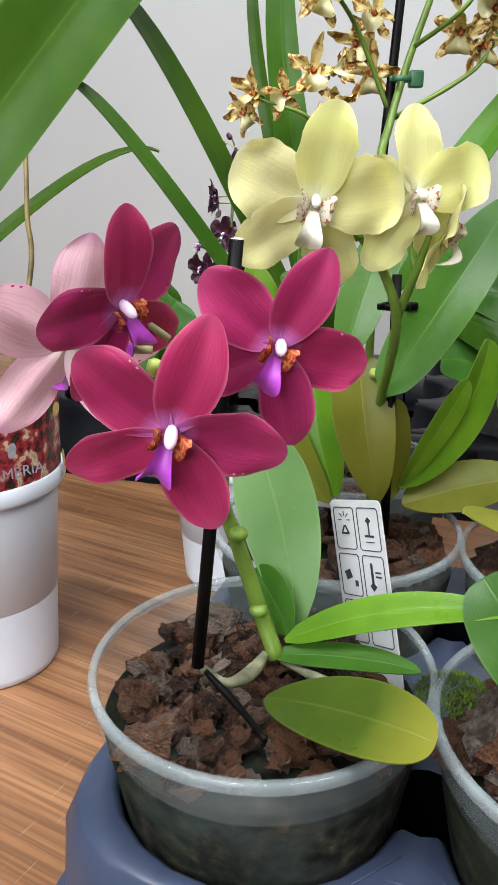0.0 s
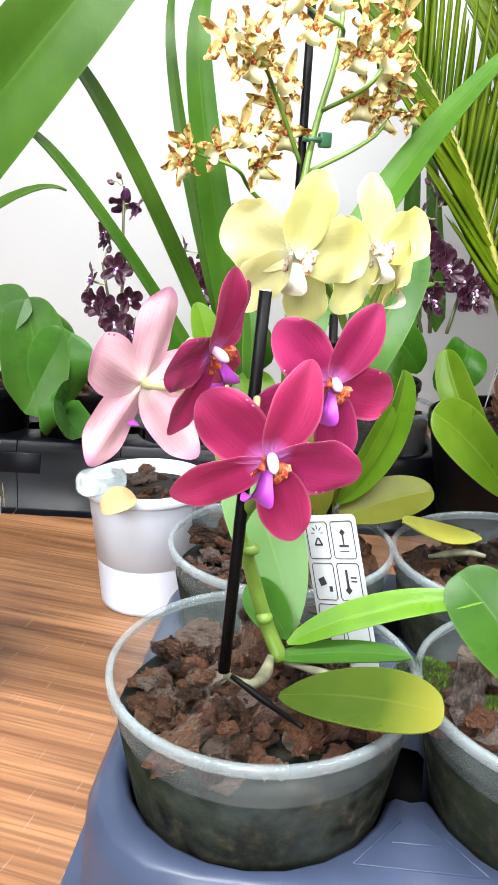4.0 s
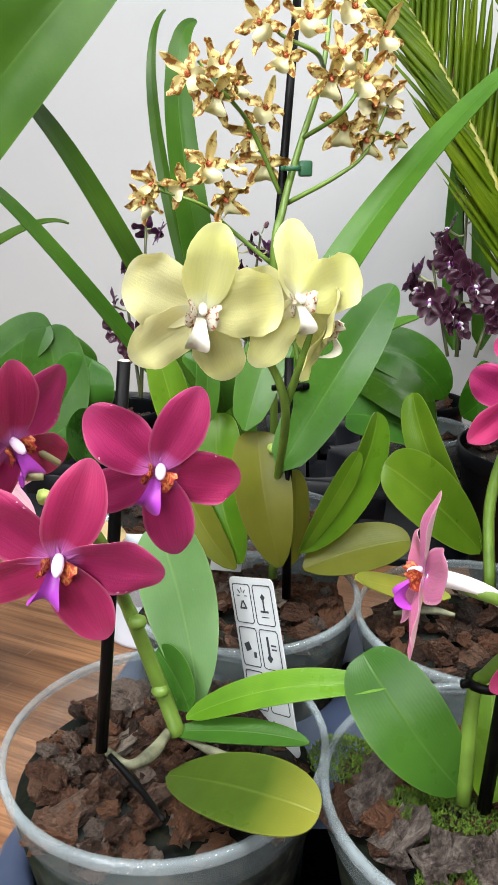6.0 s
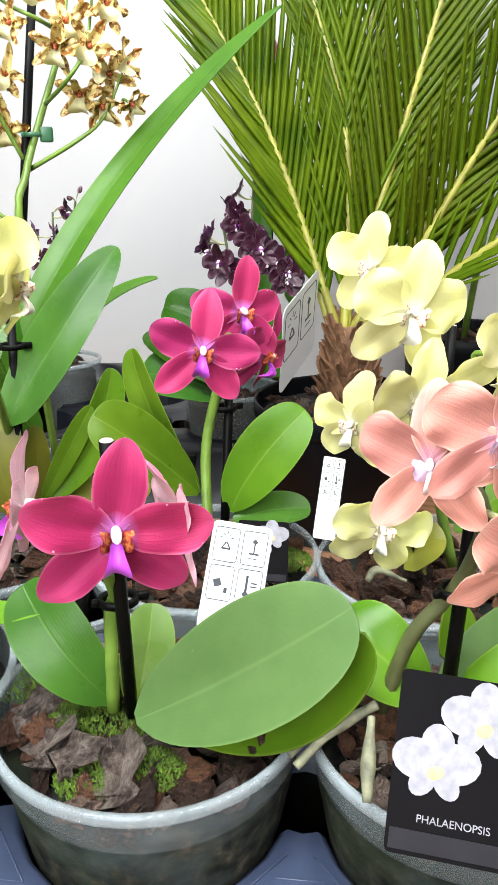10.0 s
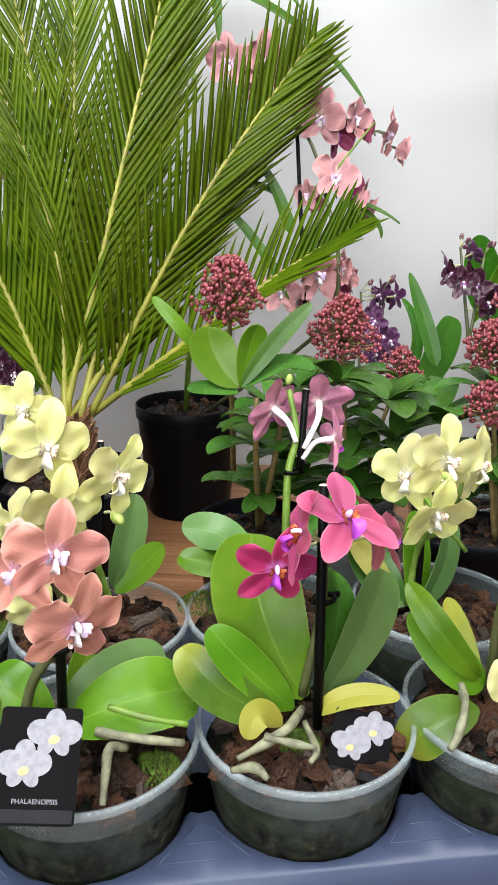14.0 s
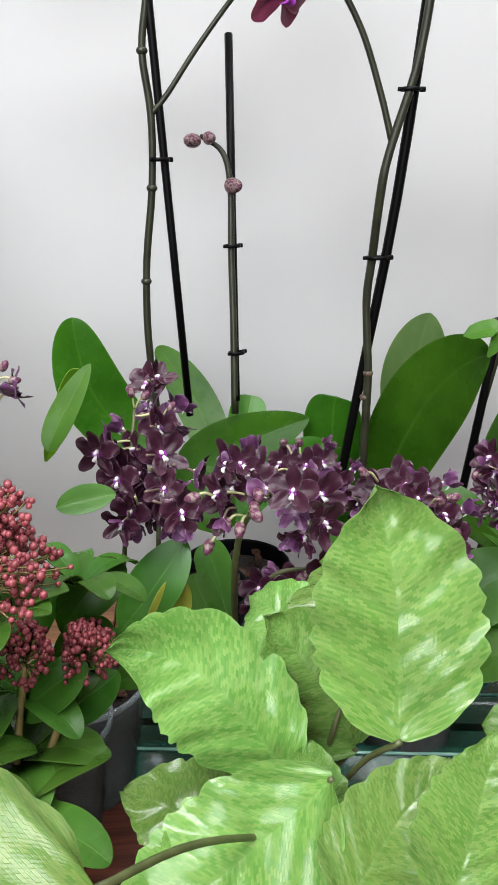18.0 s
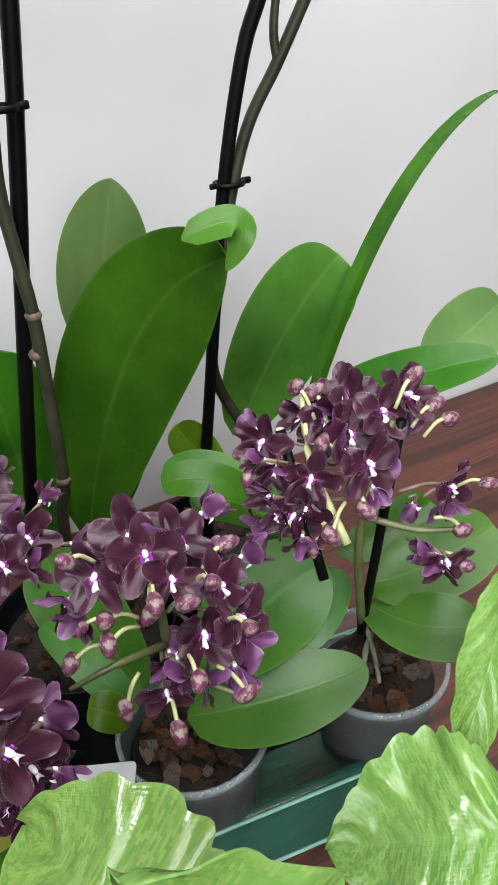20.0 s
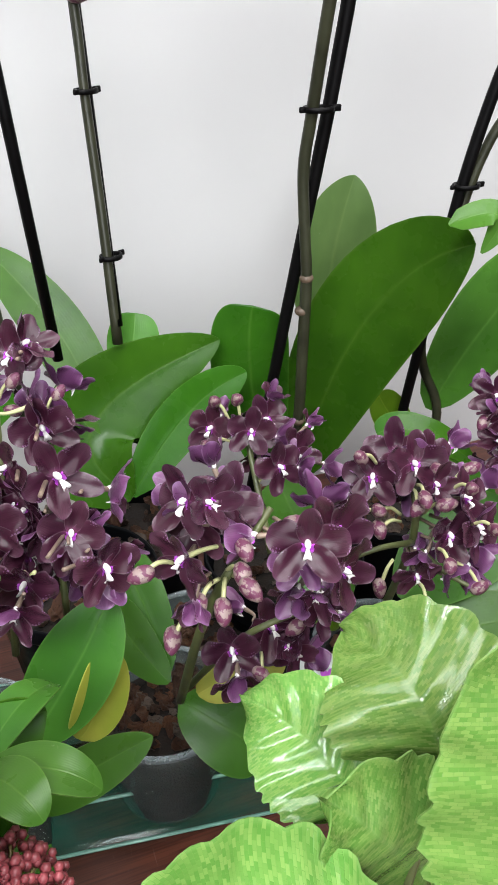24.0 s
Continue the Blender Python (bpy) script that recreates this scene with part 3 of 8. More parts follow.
def lathe(name, profile, material, sides=48, squash=None):
    """Turns a closed profile of (radius, height) round z; fewer sides give a many-sided pot."""
    v, f = [], []
    n = len(profile)
    for i in range(sides):
        a = 2 * math.pi * i / sides
        for r, z in profile:
            v.append((r * math.cos(a), r * math.sin(a), z))
    for i in range(sides):
        k = (i + 1) % sides
        for j in range(n):
            l = (j + 1) % n
            f.append((i * n + j, k * n + j, k * n + l, i * n + l))
    return mesh_of(name, v, f, material)


def box_geo(bm, size, m, bevel=0.0, segments=2):
    r = bmesh.ops.create_cube(bm, size=1.0, matrix=m @ Matrix.Diagonal((*size, 1)))
    if bevel:
        es = list({e for v in r["verts"] for e in v.link_edges})
        bmesh.ops.bevel(bm, geom=es, offset=bevel, segments=segments, affect="EDGES", profile=0.5)


def blob_mesh(name, rx, ry, rz, material, rough=0.0, sub=2, seed=0):
    bm = bmesh.new()
    bmesh.ops.create_icosphere(bm, subdivisions=sub, radius=1.0)
    for v in bm.verts:
        k = 1 + rough * noise.noise(v.co * 2.2 + Vector((seed * 7.3, 0, 0)))
        v.co = Vector((v.co.x * rx * k, v.co.y * ry * k, v.co.z * rz * k))
    return from_bm(name, bm, material)


def facing(at, d, roll=0.0, size=1.0):
    """Pose at a place with +z along d and +y upwards, rolled clockwise as seen from in front."""
    z = Vector(d).normalized()
    x = Vector((0, 0, 1)).cross(z)
    if x.length < 1e-3:
        x = Vector((1, 0, 0))
    x.normalize()
    y = z.cross(x)
    m = Matrix((x, y, z)).transposed().to_4x4()
    return Matrix.Translation(at) @ m @ pose(0, 0, 0, 0, 0, -roll) @ Matrix.Scale(size, 4)


# ---- flowers ----


def lip_mesh(name, mats, mid_len, mid_w, side_h, seed=0):
    """Three-lobed lip: two cupped side lobes below the column and a keeled tongue that points down and out. Slot 0: tongue; slot 1: side lobes."""
    verts, faces, fm = [], [], []

    def add(front, back, nu, nv, slot):
        for pts, turn in ((front, False), (back, True)):
            k = len(verts)
            verts.extend(pts)
            for i in range(nu):
                for j in range(nv):
                    a = k + i * (nv + 1) + j
                    q = (a, a + 1, a + nv + 2, a + nv + 1)
                    faces.append(q[::-1] if turn else q)
                    fm.append(slot)

    nu, nv = 10, 6
    front, back = [], []
    for i in range(nu + 1):
        s = i / nu
        hw = 0.5 * mid_w * (0.34 + 0.66 * math.sin(math.pi * min(1, s ** 1.4 * 0.72 + 0.04))) * (1 if s < 0.9 else 1 - 0.45 * (s - 0.9) / 0.1)
        for j in range(nv + 1):
            v = 2 * j / nv - 1
            z = 0.08 + 0.34 * mid_len * math.sin(s * 2.5) + 0.9 * hw * abs(v) ** 1.5 - 0.35 * mid_len * s ** 3
            y = -0.07 - mid_len * (0.92 * s - 0.10 * s * s)
            front.append((v * hw, y, z))
            back.append((v * hw * 0.96, y, z - 0.022))
    add(front, back, nu, nv, 0)
    n = 7
    for sgn in (-1, 1):
        front, back = [], []
        for i in range(n + 1):
            s = i / n
            w = side_h * (0.35 + 0.65 * math.sin(math.pi * min(1, 0.2 + 0.78 * s)))
            for j in range(n + 1):
                v = 2 * j / n - 1
                x = sgn * (0.035 + 0.36 * side_h * math.sin(1.7 * s) + 0.10 * side_h * v * v)
                y = -0.09 + 0.45 * side_h * s + 0.5 * w * v
                z = 0.05 + 0.75 * side_h * s * (1 - 0.15 * v * v) + 0.02 * math.sin(9 * s + 4 * v)
                front.append((x, y, z))
                back.append((x + sgn * 0.012, y, z - 0.012))
        add(front, back, n, n, 1)
    return mesh_of(name, verts, faces, mats, [(0.5, 0.5)] * len(verts), fm)


class Bloom:
    """One kind of orchid flower: meshes of unit size (about 1 from centre to tip), shared by all flowers of the kind."""

    def __init__(self, kind, front, back, pet, sep, lip, column, col_size=0.044, wavy=0.045, variants=4, bend=-0.1, ragged=0.03):
        mats = [front, back]
        self.sets = []
        for k in range(variants):
            s = dict(
                dorsal=petal_mesh("dorsal_sepal", sep[0], sep[1], sep[2], sep[3], 0.10, bend * (0.4 + k * 0.7), mats, wavy, k, ragged=ragged),
                petal=petal_mesh("petal", pet[0], pet[1], pet[2], pet[3], 0.07, bend * (1.2 - 0.6 * k), mats, wavy * 1.6, 5 + k, ragged=ragged),
                lateral=petal_mesh("lateral_sepal", sep[0], sep[1], sep[2], sep[3], 0.08, bend * (1.5 - 0.5 * k), mats, wavy, 9 + k, ragged=ragged),
                lip=lip, column=blob_mesh("column", col_size, col_size * 1.15, col_size * 2.4, column, 0.12))
            self.sets.append(s)


def lip_kind(tongue, sides, mid_len=0.46, mid_w=0.22, side_h=0.24):
    return lip_mesh("lip", [tongue, sides], mid_len, mid_w, side_h)


STAR = dict(pet=(0.96, 0.62, 0.68, 0.50), sep=(1.0, 0.53, 0.68, 0.54))
ROUND = dict(pet=(0.92, 0.78, 0.56, 0.36), sep=(1.0, 0.58, 0.55, 0.44))
WIDE = dict(pet=(0.98, 1.25, 0.45, 0.36), sep=(0.95, 0.66, 0.55, 0.48))
LIP_A = lip_kind(LIP_PURPLE, LIP_ORANGE, 0.44, 0.28, 0.25)
LIP_Y = lip_kind(LIP_CREAM, LIP_SPOT, 0.46, 0.27, 0.30)
LIP_W = lip_kind(LIP_WHITE, LIP_PURPLE, 0.34, 0.20, 0.2)
LIP_S = lip_kind(LIP_WHITE, COLUMN, 0.36, 0.18, 0.3)
LIP_V = lip_kind(LIP_PURPLE, COLUMN, 0.40, 0.26, 0.26)
B_MAGENTA = Bloom("magenta", MAGENTA, MAGENTA_BACK, STAR["pet"], STAR["sep"], LIP_A, COLUMN, 0.055)
CORAL_BACK = petal_material("dusty_coral_back", (0.70, 0.44, 0.42), (0.42, 0.11, 0.15), (0.54, 0.24, 0.27), 0.4)
B_CORAL = Bloom("coral", CORAL, CORAL_BACK, STAR["pet"], STAR["sep"], LIP_A, COLUMN, 0.055)
B_TWOTONE = Bloom("twotone", TWOTONE, TWOTONE, STAR["pet"], STAR["sep"], LIP_V, COLUMN)
B_YELLOW = Bloom("yellow", YELLOW, YELLOW, ROUND["pet"], ROUND["sep"], LIP_Y, LIP_CREAM, 0.05, 0.085, ragged=0.10)
B_SALMON = Bloom("salmon", SALMON, SALMON, ROUND["pet"], STAR["sep"], LIP_S, LIP_WHITE, 0.05, 0.085, ragged=0.07)
B_PINK = Bloom("pink", PINK, MAGENTA_BACK, STAR["pet"], STAR["sep"], LIP_A, COLUMN)
B_DUSK = Bloom("dusk", DUSK, DUSK, (0.96, 0.92, 0.5, 0.4), ROUND["sep"], LIP_S, COLUMN, 0.06, 0.13)
B_ROSE = Bloom("rose", ROSE, ROSE, WIDE["pet"], ROUND["sep"], LIP_V, LIP_PURPLE, 0.1)
B_DARK = Bloom("dark", DARKP, VIOLET, ROUND["pet"], ROUND["sep"], LIP_W, LIP_WHITE, 0.075, 0.10, 4, 0.16)
B_VIOLET = Bloom("violet", DARKP, VIOLET, STAR["pet"], STAR["sep"], LIP_W, LIP_WHITE, 0.075, 0.10, 4, 0.2)
B_LILAC = Bloom("lilac", VIOLET, VIOLET, STAR["pet"], STAR["sep"], LIP_W, LIP_WHITE, 0.075, 0.08)
turns = dict(dorsal=(0,), petal=(74, -74), lateral=(140, -140))
flower_count = [0]


def flower(parent, at, d, size, kind, roll=0.0, stalk=None, stalk_mat=None, open_tilt=0.0, label="", thin=1.0):
    """A flower under a plant: the mesh is its stalk, and sepals, petals, lip and column are under it."""
    flower_count[0] += 1
    k = flower_count[0]
    rnd = random.Random(k)
    s = kind.sets[k % len(kind.sets)]
    at = local(parent, at)
    back = Vector(d).normalized()
    if stalk is None:
        end = at - back * size * 0.5 - Vector((0, 0, size * 0.25))
    else:
        end = local(parent, stalk)
    m2 = stalk_mat or CREAM
    mid = at - back * size * 0.38 + (end - at) * 0.2
    r = 0.034 * size * thin + 0.0003
    v, f = tube_geo([p - at for p in (at - back * size * 0.02, mid, end)], (r * 1.4, r, r * 0.9), 6, 4)
    fl = part("flower", mesh_of("flower", v, f, m2), parent, label, Matrix.Translation(at))
    base = facing((0, 0, 0), d, roll, size)
    for name, angs in turns.items():
        for a in angs:
            aa = a + rnd.uniform(-7, 7)
            tilt = open_tilt + rnd.uniform(-14, 14)
            q = base @ pose(0, 0, 0, 0, 0, -aa) @ pose(0, 0, 0.02, tilt, 0, 0)
            part(s[name].name, s[name], fl, "", q)
    part("lip", s["lip"], fl, "", base)
    part("column", s["column"], fl, "", base @ pose(0, 0.035, 0.11, 14, 0, 0))
    return fl


def bud(parent, at, d, length, material=BUD, stalk=None, label=""):
    at = local(parent, at)
    bm = bmesh.new()
    bmesh.ops.create_icosphere(bm, subdivisions=2, radius=0.5)
    for v in bm.verts:
        k = 0.62 + 0.1 * math.cos(3 * math.atan2(v.co.y, v.co.x)) * (0.5 - abs(v.co.z))
        v.co = Vector((v.co.x * k * (1 - 0.35 * v.co.z), v.co.y * k * (1 - 0.35 * v.co.z), v.co.z)) * length
    me = from_bm("bud", bm, material)
    ob = part("bud", me, parent, label, facing(at, d))
    if stalk is not None:
        e = local(parent, stalk)
        e = at + (e - at) * min(1.0, 1.4 * length / max(1e-6, (e - at).length))
        v, f = tube_geo([at, at.lerp(e, 0.5) + Vector((0, 0, 0.2 * (e - at).length)), e], (length * 0.09, length * 0.08), 6, 4)
        part("bud_stalk", mesh_of("bud_stalk", v, f, CREAM), parent)
    return ob


def stake(parent, foot, top, r=0.0022, cut=True):
    st = tube("stake", parent, [foot, top], r, BLACK, "black plastic plant stake", 8, 3)
    if cut:
        a = local(parent, top)
        part("cut_end", blob_mesh("cut_end", r * 0.95, r * 0.95, 0.0006, CUT), parent, "pale cut stake end", Matrix.Translation(a))
    return st


def clip(parent, at, r=0.0045, d=(1, 0, 0), material=BLACK):
    """A plastic clip: a ring with two short wings."""
    at = local(parent, at)
    bm = bmesh.new()
    x = Vector(d).normalized()
    n = 14
    ring = []
    for i in range(n):
        a = 2 * math.pi * i / n
        c = Vector((math.cos(a) * r, math.sin(a) * r * 0.8, 0))
        o = c * 1.28
        ring.append([bm.verts.new(c + Vector((0, 0, -0.0014))), bm.verts.new(o + Vector((0, 0, -0.0014))), bm.verts.new(o + Vector((0, 0, 0.0014))), bm.verts.new(c + Vector((0, 0, 0.0014)))])
    for i in range(n):
        a, b = ring[i], ring[(i + 1) % n]
        for j in range(4):
            bm.faces.new((a[j], b[j], b[(j + 1) % 4], a[(j + 1) % 4]))
    box_geo(bm, (r * 0.8, 0.0022, 0.0036), Matrix.Translation((r * 1.5, 0.001, 0)), 0.0006, 1)
    box_geo(bm, (r * 0.5, 0.002, 0.003), Matrix.Translation((-r * 1.4, -0.001, 0)), 0.0005, 1)
    m = Matrix.Translation(at) @ Matrix.Rotation(math.atan2(x.y, x.x), 4, "Z")
    return part("clip", from_bm("clip", bm, material), parent, "", m)


def root(parent, pts, r=0.0028):
    return tube("root", parent, pts, (r * 0.62, r * 0.78, r * 0.5), ROOT, "silvery green aerial root", 8, 6, 0.45)


# ---- pots ----


def pot_profile(top, bottom, h, lip=0.0022, wall=0.001):
    return [(bottom - 0.002, 0), (bottom, 0.001), (bottom + 0.0004, 0.004), (bottom + (top - lip * 0.6 - bottom) * 0.86, h * 0.86), (top - lip * 0.4, h * 0.88), (top, h * 0.9), (top, h - 0.0012), (top - 0.001, h), (top - lip * 0.7, h), (top - lip, h - 0.003), (top - lip - 0.0006, h * 0.87), (bottom - wall, wall), (0.001, wall), (0.001, 0)]


CHIPS = []
for k in range(14):
    rnd = random.Random(40 + k)
    bm = bmesh.new()
    bmesh.ops.create_cube(bm, size=1.0)
    bmesh.ops.subdivide_edges(bm, edges=bm.edges[:], cuts=2, use_grid_fill=True)
    sx, sy, sz = rnd.uniform(0.8, 1.25), rnd.uniform(0.5, 0.8), rnd.uniform(0.28, 0.5)
    for v in bm.verts:
        kk = 1 - 0.22 * (abs(v.co.x) + abs(v.co.y) + abs(v.co.z) > 1.1)
        q = v.co * 2.1 + Vector((k * 3.7, 0, 0))
        j = Vector((noise.noise(q), noise.noise(q + Vector((9, 0, 0))), noise.noise(q + Vector((0, 9, 0))))) * 0.30
        jj = Vector((rnd.uniform(-1, 1), rnd.uniform(-1, 1), rnd.uniform(-1, 1))) * 0.045
        v.co = Vector((v.co.x * kk * sx, v.co.y * kk * sy, v.co.z * kk * sz)) + j + jj
    CHIPS.append(from_bm("bark_chip", bm, BARK, False))

PALE_CHIPS = []
for k in range(4):
    me = CHIPS[k].copy()
    me.materials[0] = BARK_PALE
    PALE_CHIPS.append(me)

POT_MESH = lathe("pot", pot_profile(0.062, 0.046, 0.1), POT)
SOIL_MESH = lathe("bark_mix", [(0.0447, 0.002), (0.0588, 0.081), (0.05, 0.0845), (0.02, 0.086), (0.0005, 0.0865), (0.0005, 0.002)], [SOIL_SIDE])
RIM_MESH = lathe("pot_rim", [(0.0621, 0.0965), (0.0632, 0.0975), (0.0633, 0.1005), (0.0627, 0.1015), (0.0606, 0.1015), (0.0601, 0.1005), (0.0604, 0.0995), (0.0613, 0.099), (0.0614, 0.0972)], POT_RIM)


def fill_chips(parent, radius, z, count, size, seed, dz=0.004):
    rnd = random.Random(seed)
    for i in range(count):
        rr, a = radius * math.sqrt((i + 0.5) / count), i * 2.39996 + rnd.uniform(-0.3, 0.3)
        s = size * (rnd.uniform(0.5, 1.2) if rnd.random() < 0.75 else rnd.uniform(1.2, 1.9))
        m = pose(rr * math.cos(a), rr * math.sin(a), z + rnd.uniform(0, dz) + (0.004 if rnd.random() < 0.25 else 0), rnd.uniform(-35, 35), rnd.uniform(-35, 35), rnd.uniform(0, 360)) @ Matrix.Scale(s, 4)
        part("bark_chip", rnd.choice(CHIPS), parent, "", m)


def moss_tuft(parent, at, r, seed):
    """A cushion of many short moss shoots."""
    rnd = random.Random(seed)
    v, f = [], []
    for i in range(1100):
        a, q = rnd.uniform(0, 6.28), r * math.sqrt(rnd.random())
        c = Vector((q * math.cos(a), q * math.sin(a), 0.45 * r * (1 - (q / r) ** 2)))
        h = rnd.uniform(0.0010, 0.0026)
        dd = Vector((rnd.uniform(-1, 1), rnd.uniform(-1, 1), 1.4)).normalized() * h
        sd = Vector((rnd.uniform(-1, 1), rnd.uniform(-1, 1), 0)).normalized() * 0.0005
        k = len(v)
        v += [c - sd, c + sd, c + dd, c + dd * 0.5 + sd.cross(dd).normalized() * 0.0005]
        f += [(k, k + 1, k + 2), (k + 1, k + 3, k + 2), (k + 3, k, k + 2)]
    ob = part("moss", mesh_of("moss", v, f, MOSS, smooth=False), parent, "bright green moss cushion", Matrix.Translation(local(parent, at) + Vector((0, 0, 0.004))))
    return tagged(ob, kind="stuff")


def potted(name, at, label, category="orchid", group="orchids in the blue tray", chips=60, size=0.012, seed=1, s=1.0):
    """A clear pot of bark, standing at its foot `at`. Returns the thing."""
    th = thing(name, at, label, category, group)
    sm = Matrix.Scale(s, 4)
    pot = part("pot", POT_MESH, th, "cloudy see-through plastic pot", sm)
    part("pot_rim", RIM_MESH, pot)
    mix_ob = part("bark_mix", SOIL_MESH, th, "dark bark and soil with algae", sm)
    fill_chips(mix_ob, 0.0515, 0.0845, int(chips * 2.4), size / s, seed, 0.007)
    return th


def tag_frame(corner_tl, corner_tr, corner_bl):
    """Pose of a flat tag: x across, y up, z out, origin at its middle; with its width and height."""
    a, b, c = Vector(corner_tl), Vector(corner_tr), Vector(corner_bl)
    x = (b - a)
    y = (a - c)
    w, h = x.length, y.length
    y.normalize()
    x = (x - y * x.dot(y)).normalized()
    z = x.cross(y)
    m = Matrix((x, y, z)).transposed().to_4x4()
    m.translation = (b + c) / 2
    return m, w, h


def rounded_plate(w, h, r, t, material, name):
    bm = bmesh.new()
    pts = []
    for cx, cy, a0 in ((w / 2 - r, h / 2 - r, 0), (-w / 2 + r, h / 2 - r, 90), (-w / 2 + r, -h / 2 + r, 180), (w / 2 - r, -h / 2 + r, 270)):
        for k in range(5):
            a = radians(a0 + 22.5 * k)
            pts.append((cx + r * math.cos(a), cy + r * math.sin(a)))
    lo = [bm.verts.new((x, y, -t / 2)) for x, y in pts]
    hi = [bm.verts.new((x, y, t / 2)) for x, y in pts]
    bm.faces.new(hi)
    bm.faces.new(lo[::-1])
    for i in range(len(pts)):
        k = (i + 1) % len(pts)
        bm.faces.new((lo[i], lo[k], hi[k], hi[i]))
    return from_bm(name, bm, material, False)


def bars_mesh(name, rects, z, material, thick=0.0002):
    """Thin printed bars; each (x, y, width, height, turn)."""
    bm = bmesh.new()
    for x, y, w, h, a in rects:
        box_geo(bm, (w, h, thick), pose(x, y, z, 0, 0, a))
    return from_bm(name, bm, material, False)


def care_tag(parent, tl, tr, bl):
    """White care tag with six outlined boxes, each with a small pictogram."""
    m, w, h = tag_frame(local(parent, tl), local(parent, tr), local(parent, bl))
    tag = part("care_tag", rounded_plate(w, h, 0.09 * w, 0.0005, TAG, "care_tag"), parent, "white plastic care tag with pictograms", m)
    cw, ch, lw = w * 0.40, w * 0.56, w * 0.011
    for i in range(3):
        for j in range(2):
            cx, cy = (j - 0.5) * w * 0.47, h / 2 - w * 0.38 - i * w * 0.63
            if cy - ch / 2 < -h / 2:
                continue
            r = [(cx, cy + ch / 2, cw * 0.86, lw, 0), (cx, cy - ch / 2, cw * 0.86, lw, 0), (cx - cw / 2, cy, lw, ch * 0.88, 0), (cx + cw / 2, cy, lw, ch * 0.88, 0)]
            for sx in (-1, 1):
                for sy in (-1, 1):
                    r.append((cx + sx * cw * 0.465, cy + sy * ch * 0.47, cw * 0.1, lw, -45 * sx * sy))
            k = i * 2 + j
            if k == 0:
                r += [(cx, cy - ch * 0.12, cw * 0.36, lw * 2.5, 0), (cx - cw * 0.1, cy - ch * 0.03, cw * 0.32, lw * 2, 60), (cx + cw * 0.1, cy - ch * 0.03, cw * 0.32, lw * 2, -60)]
                r += [(cx + cw * 0.22 * math.cos(a), cy + ch * 0.2 + cw * 0.22 * math.sin(a), cw * 0.16, lw, math.degrees(a)) for a in (0, 0.8, 1.57, 2.35, 3.14)]
            elif k == 1:
                r += [(cx, cy + ch * 0.2, cw * 0.18, cw * 0.18, 45), (cx, cy, lw * 2, ch * 0.3, 0), (cx, cy - ch * 0.16, cw * 0.42, lw * 2.5, 0), (cx, cy - ch * 0.3, cw * 0.4, lw, 0)]
            elif k == 2:
                r += [(cx - cw * 0.12, cy, cw * 0.3, cw * 0.3, 20), (cx + cw * 0.25, cy - ch * 0.2, cw * 0.14, cw * 0.2, 0)]
            elif k == 3:
                r += [(cx - cw * 0.1, cy + ch * 0.08, cw * 0.1, ch * 0.5, 0), (cx - cw * 0.1, cy - ch * 0.22, cw * 0.22, cw * 0.22, 45), (cx + cw * 0.2, cy + ch * 0.12, cw * 0.26, lw * 2, 0), (cx + cw * 0.2, cy + ch * 0.02, cw * 0.26, lw * 2, 0)]
            else:
                r += [(cx - cw * 0.05, cy, cw * 0.44, lw * 2, 40), (cx + cw * 0.05, cy, cw * 0.44, lw * 2, -35), (cx - cw * 0.1, cy + ch * 0.18, cw * 0.14, cw * 0.14, 45)]
            part("pictogram", bars_mesh("pictogram", r, 0.0004, PRINT), tag)
    return tag


def flat_text(name, words, size, m, parent, material, shear=0.0):
    cu = bpy.data.curves.new(name, "FONT")
    cu.body, cu.size, cu.align_x, cu.align_y, cu.extrude, cu.shear = words, size, "CENTER", "CENTER", 0.0001, shear
    tmp = bpy.data.objects.new("tmp_text", cu)
    scene.collection.objects.link(tmp)
    me = bpy.data.meshes.new_from_object(tmp.evaluated_get(bpy.context.evaluated_depsgraph_get()))
    bpy.data.objects.remove(tmp)
    me.materials.clear()
    me.materials.append(material)
    return part(name, me, parent, "", m)


def ellipse_bm(bm, x, y, rx, ry, turn, z):
    vs = []
    for i in range(16):
        a = 2 * math.pi * i / 16
        p = pose(x, y, z, 0, 0, turn) @ Vector((rx * math.cos(a), ry * math.sin(a), 0))
        vs.append(bm.verts.new(p))
    bm.faces.new(vs)


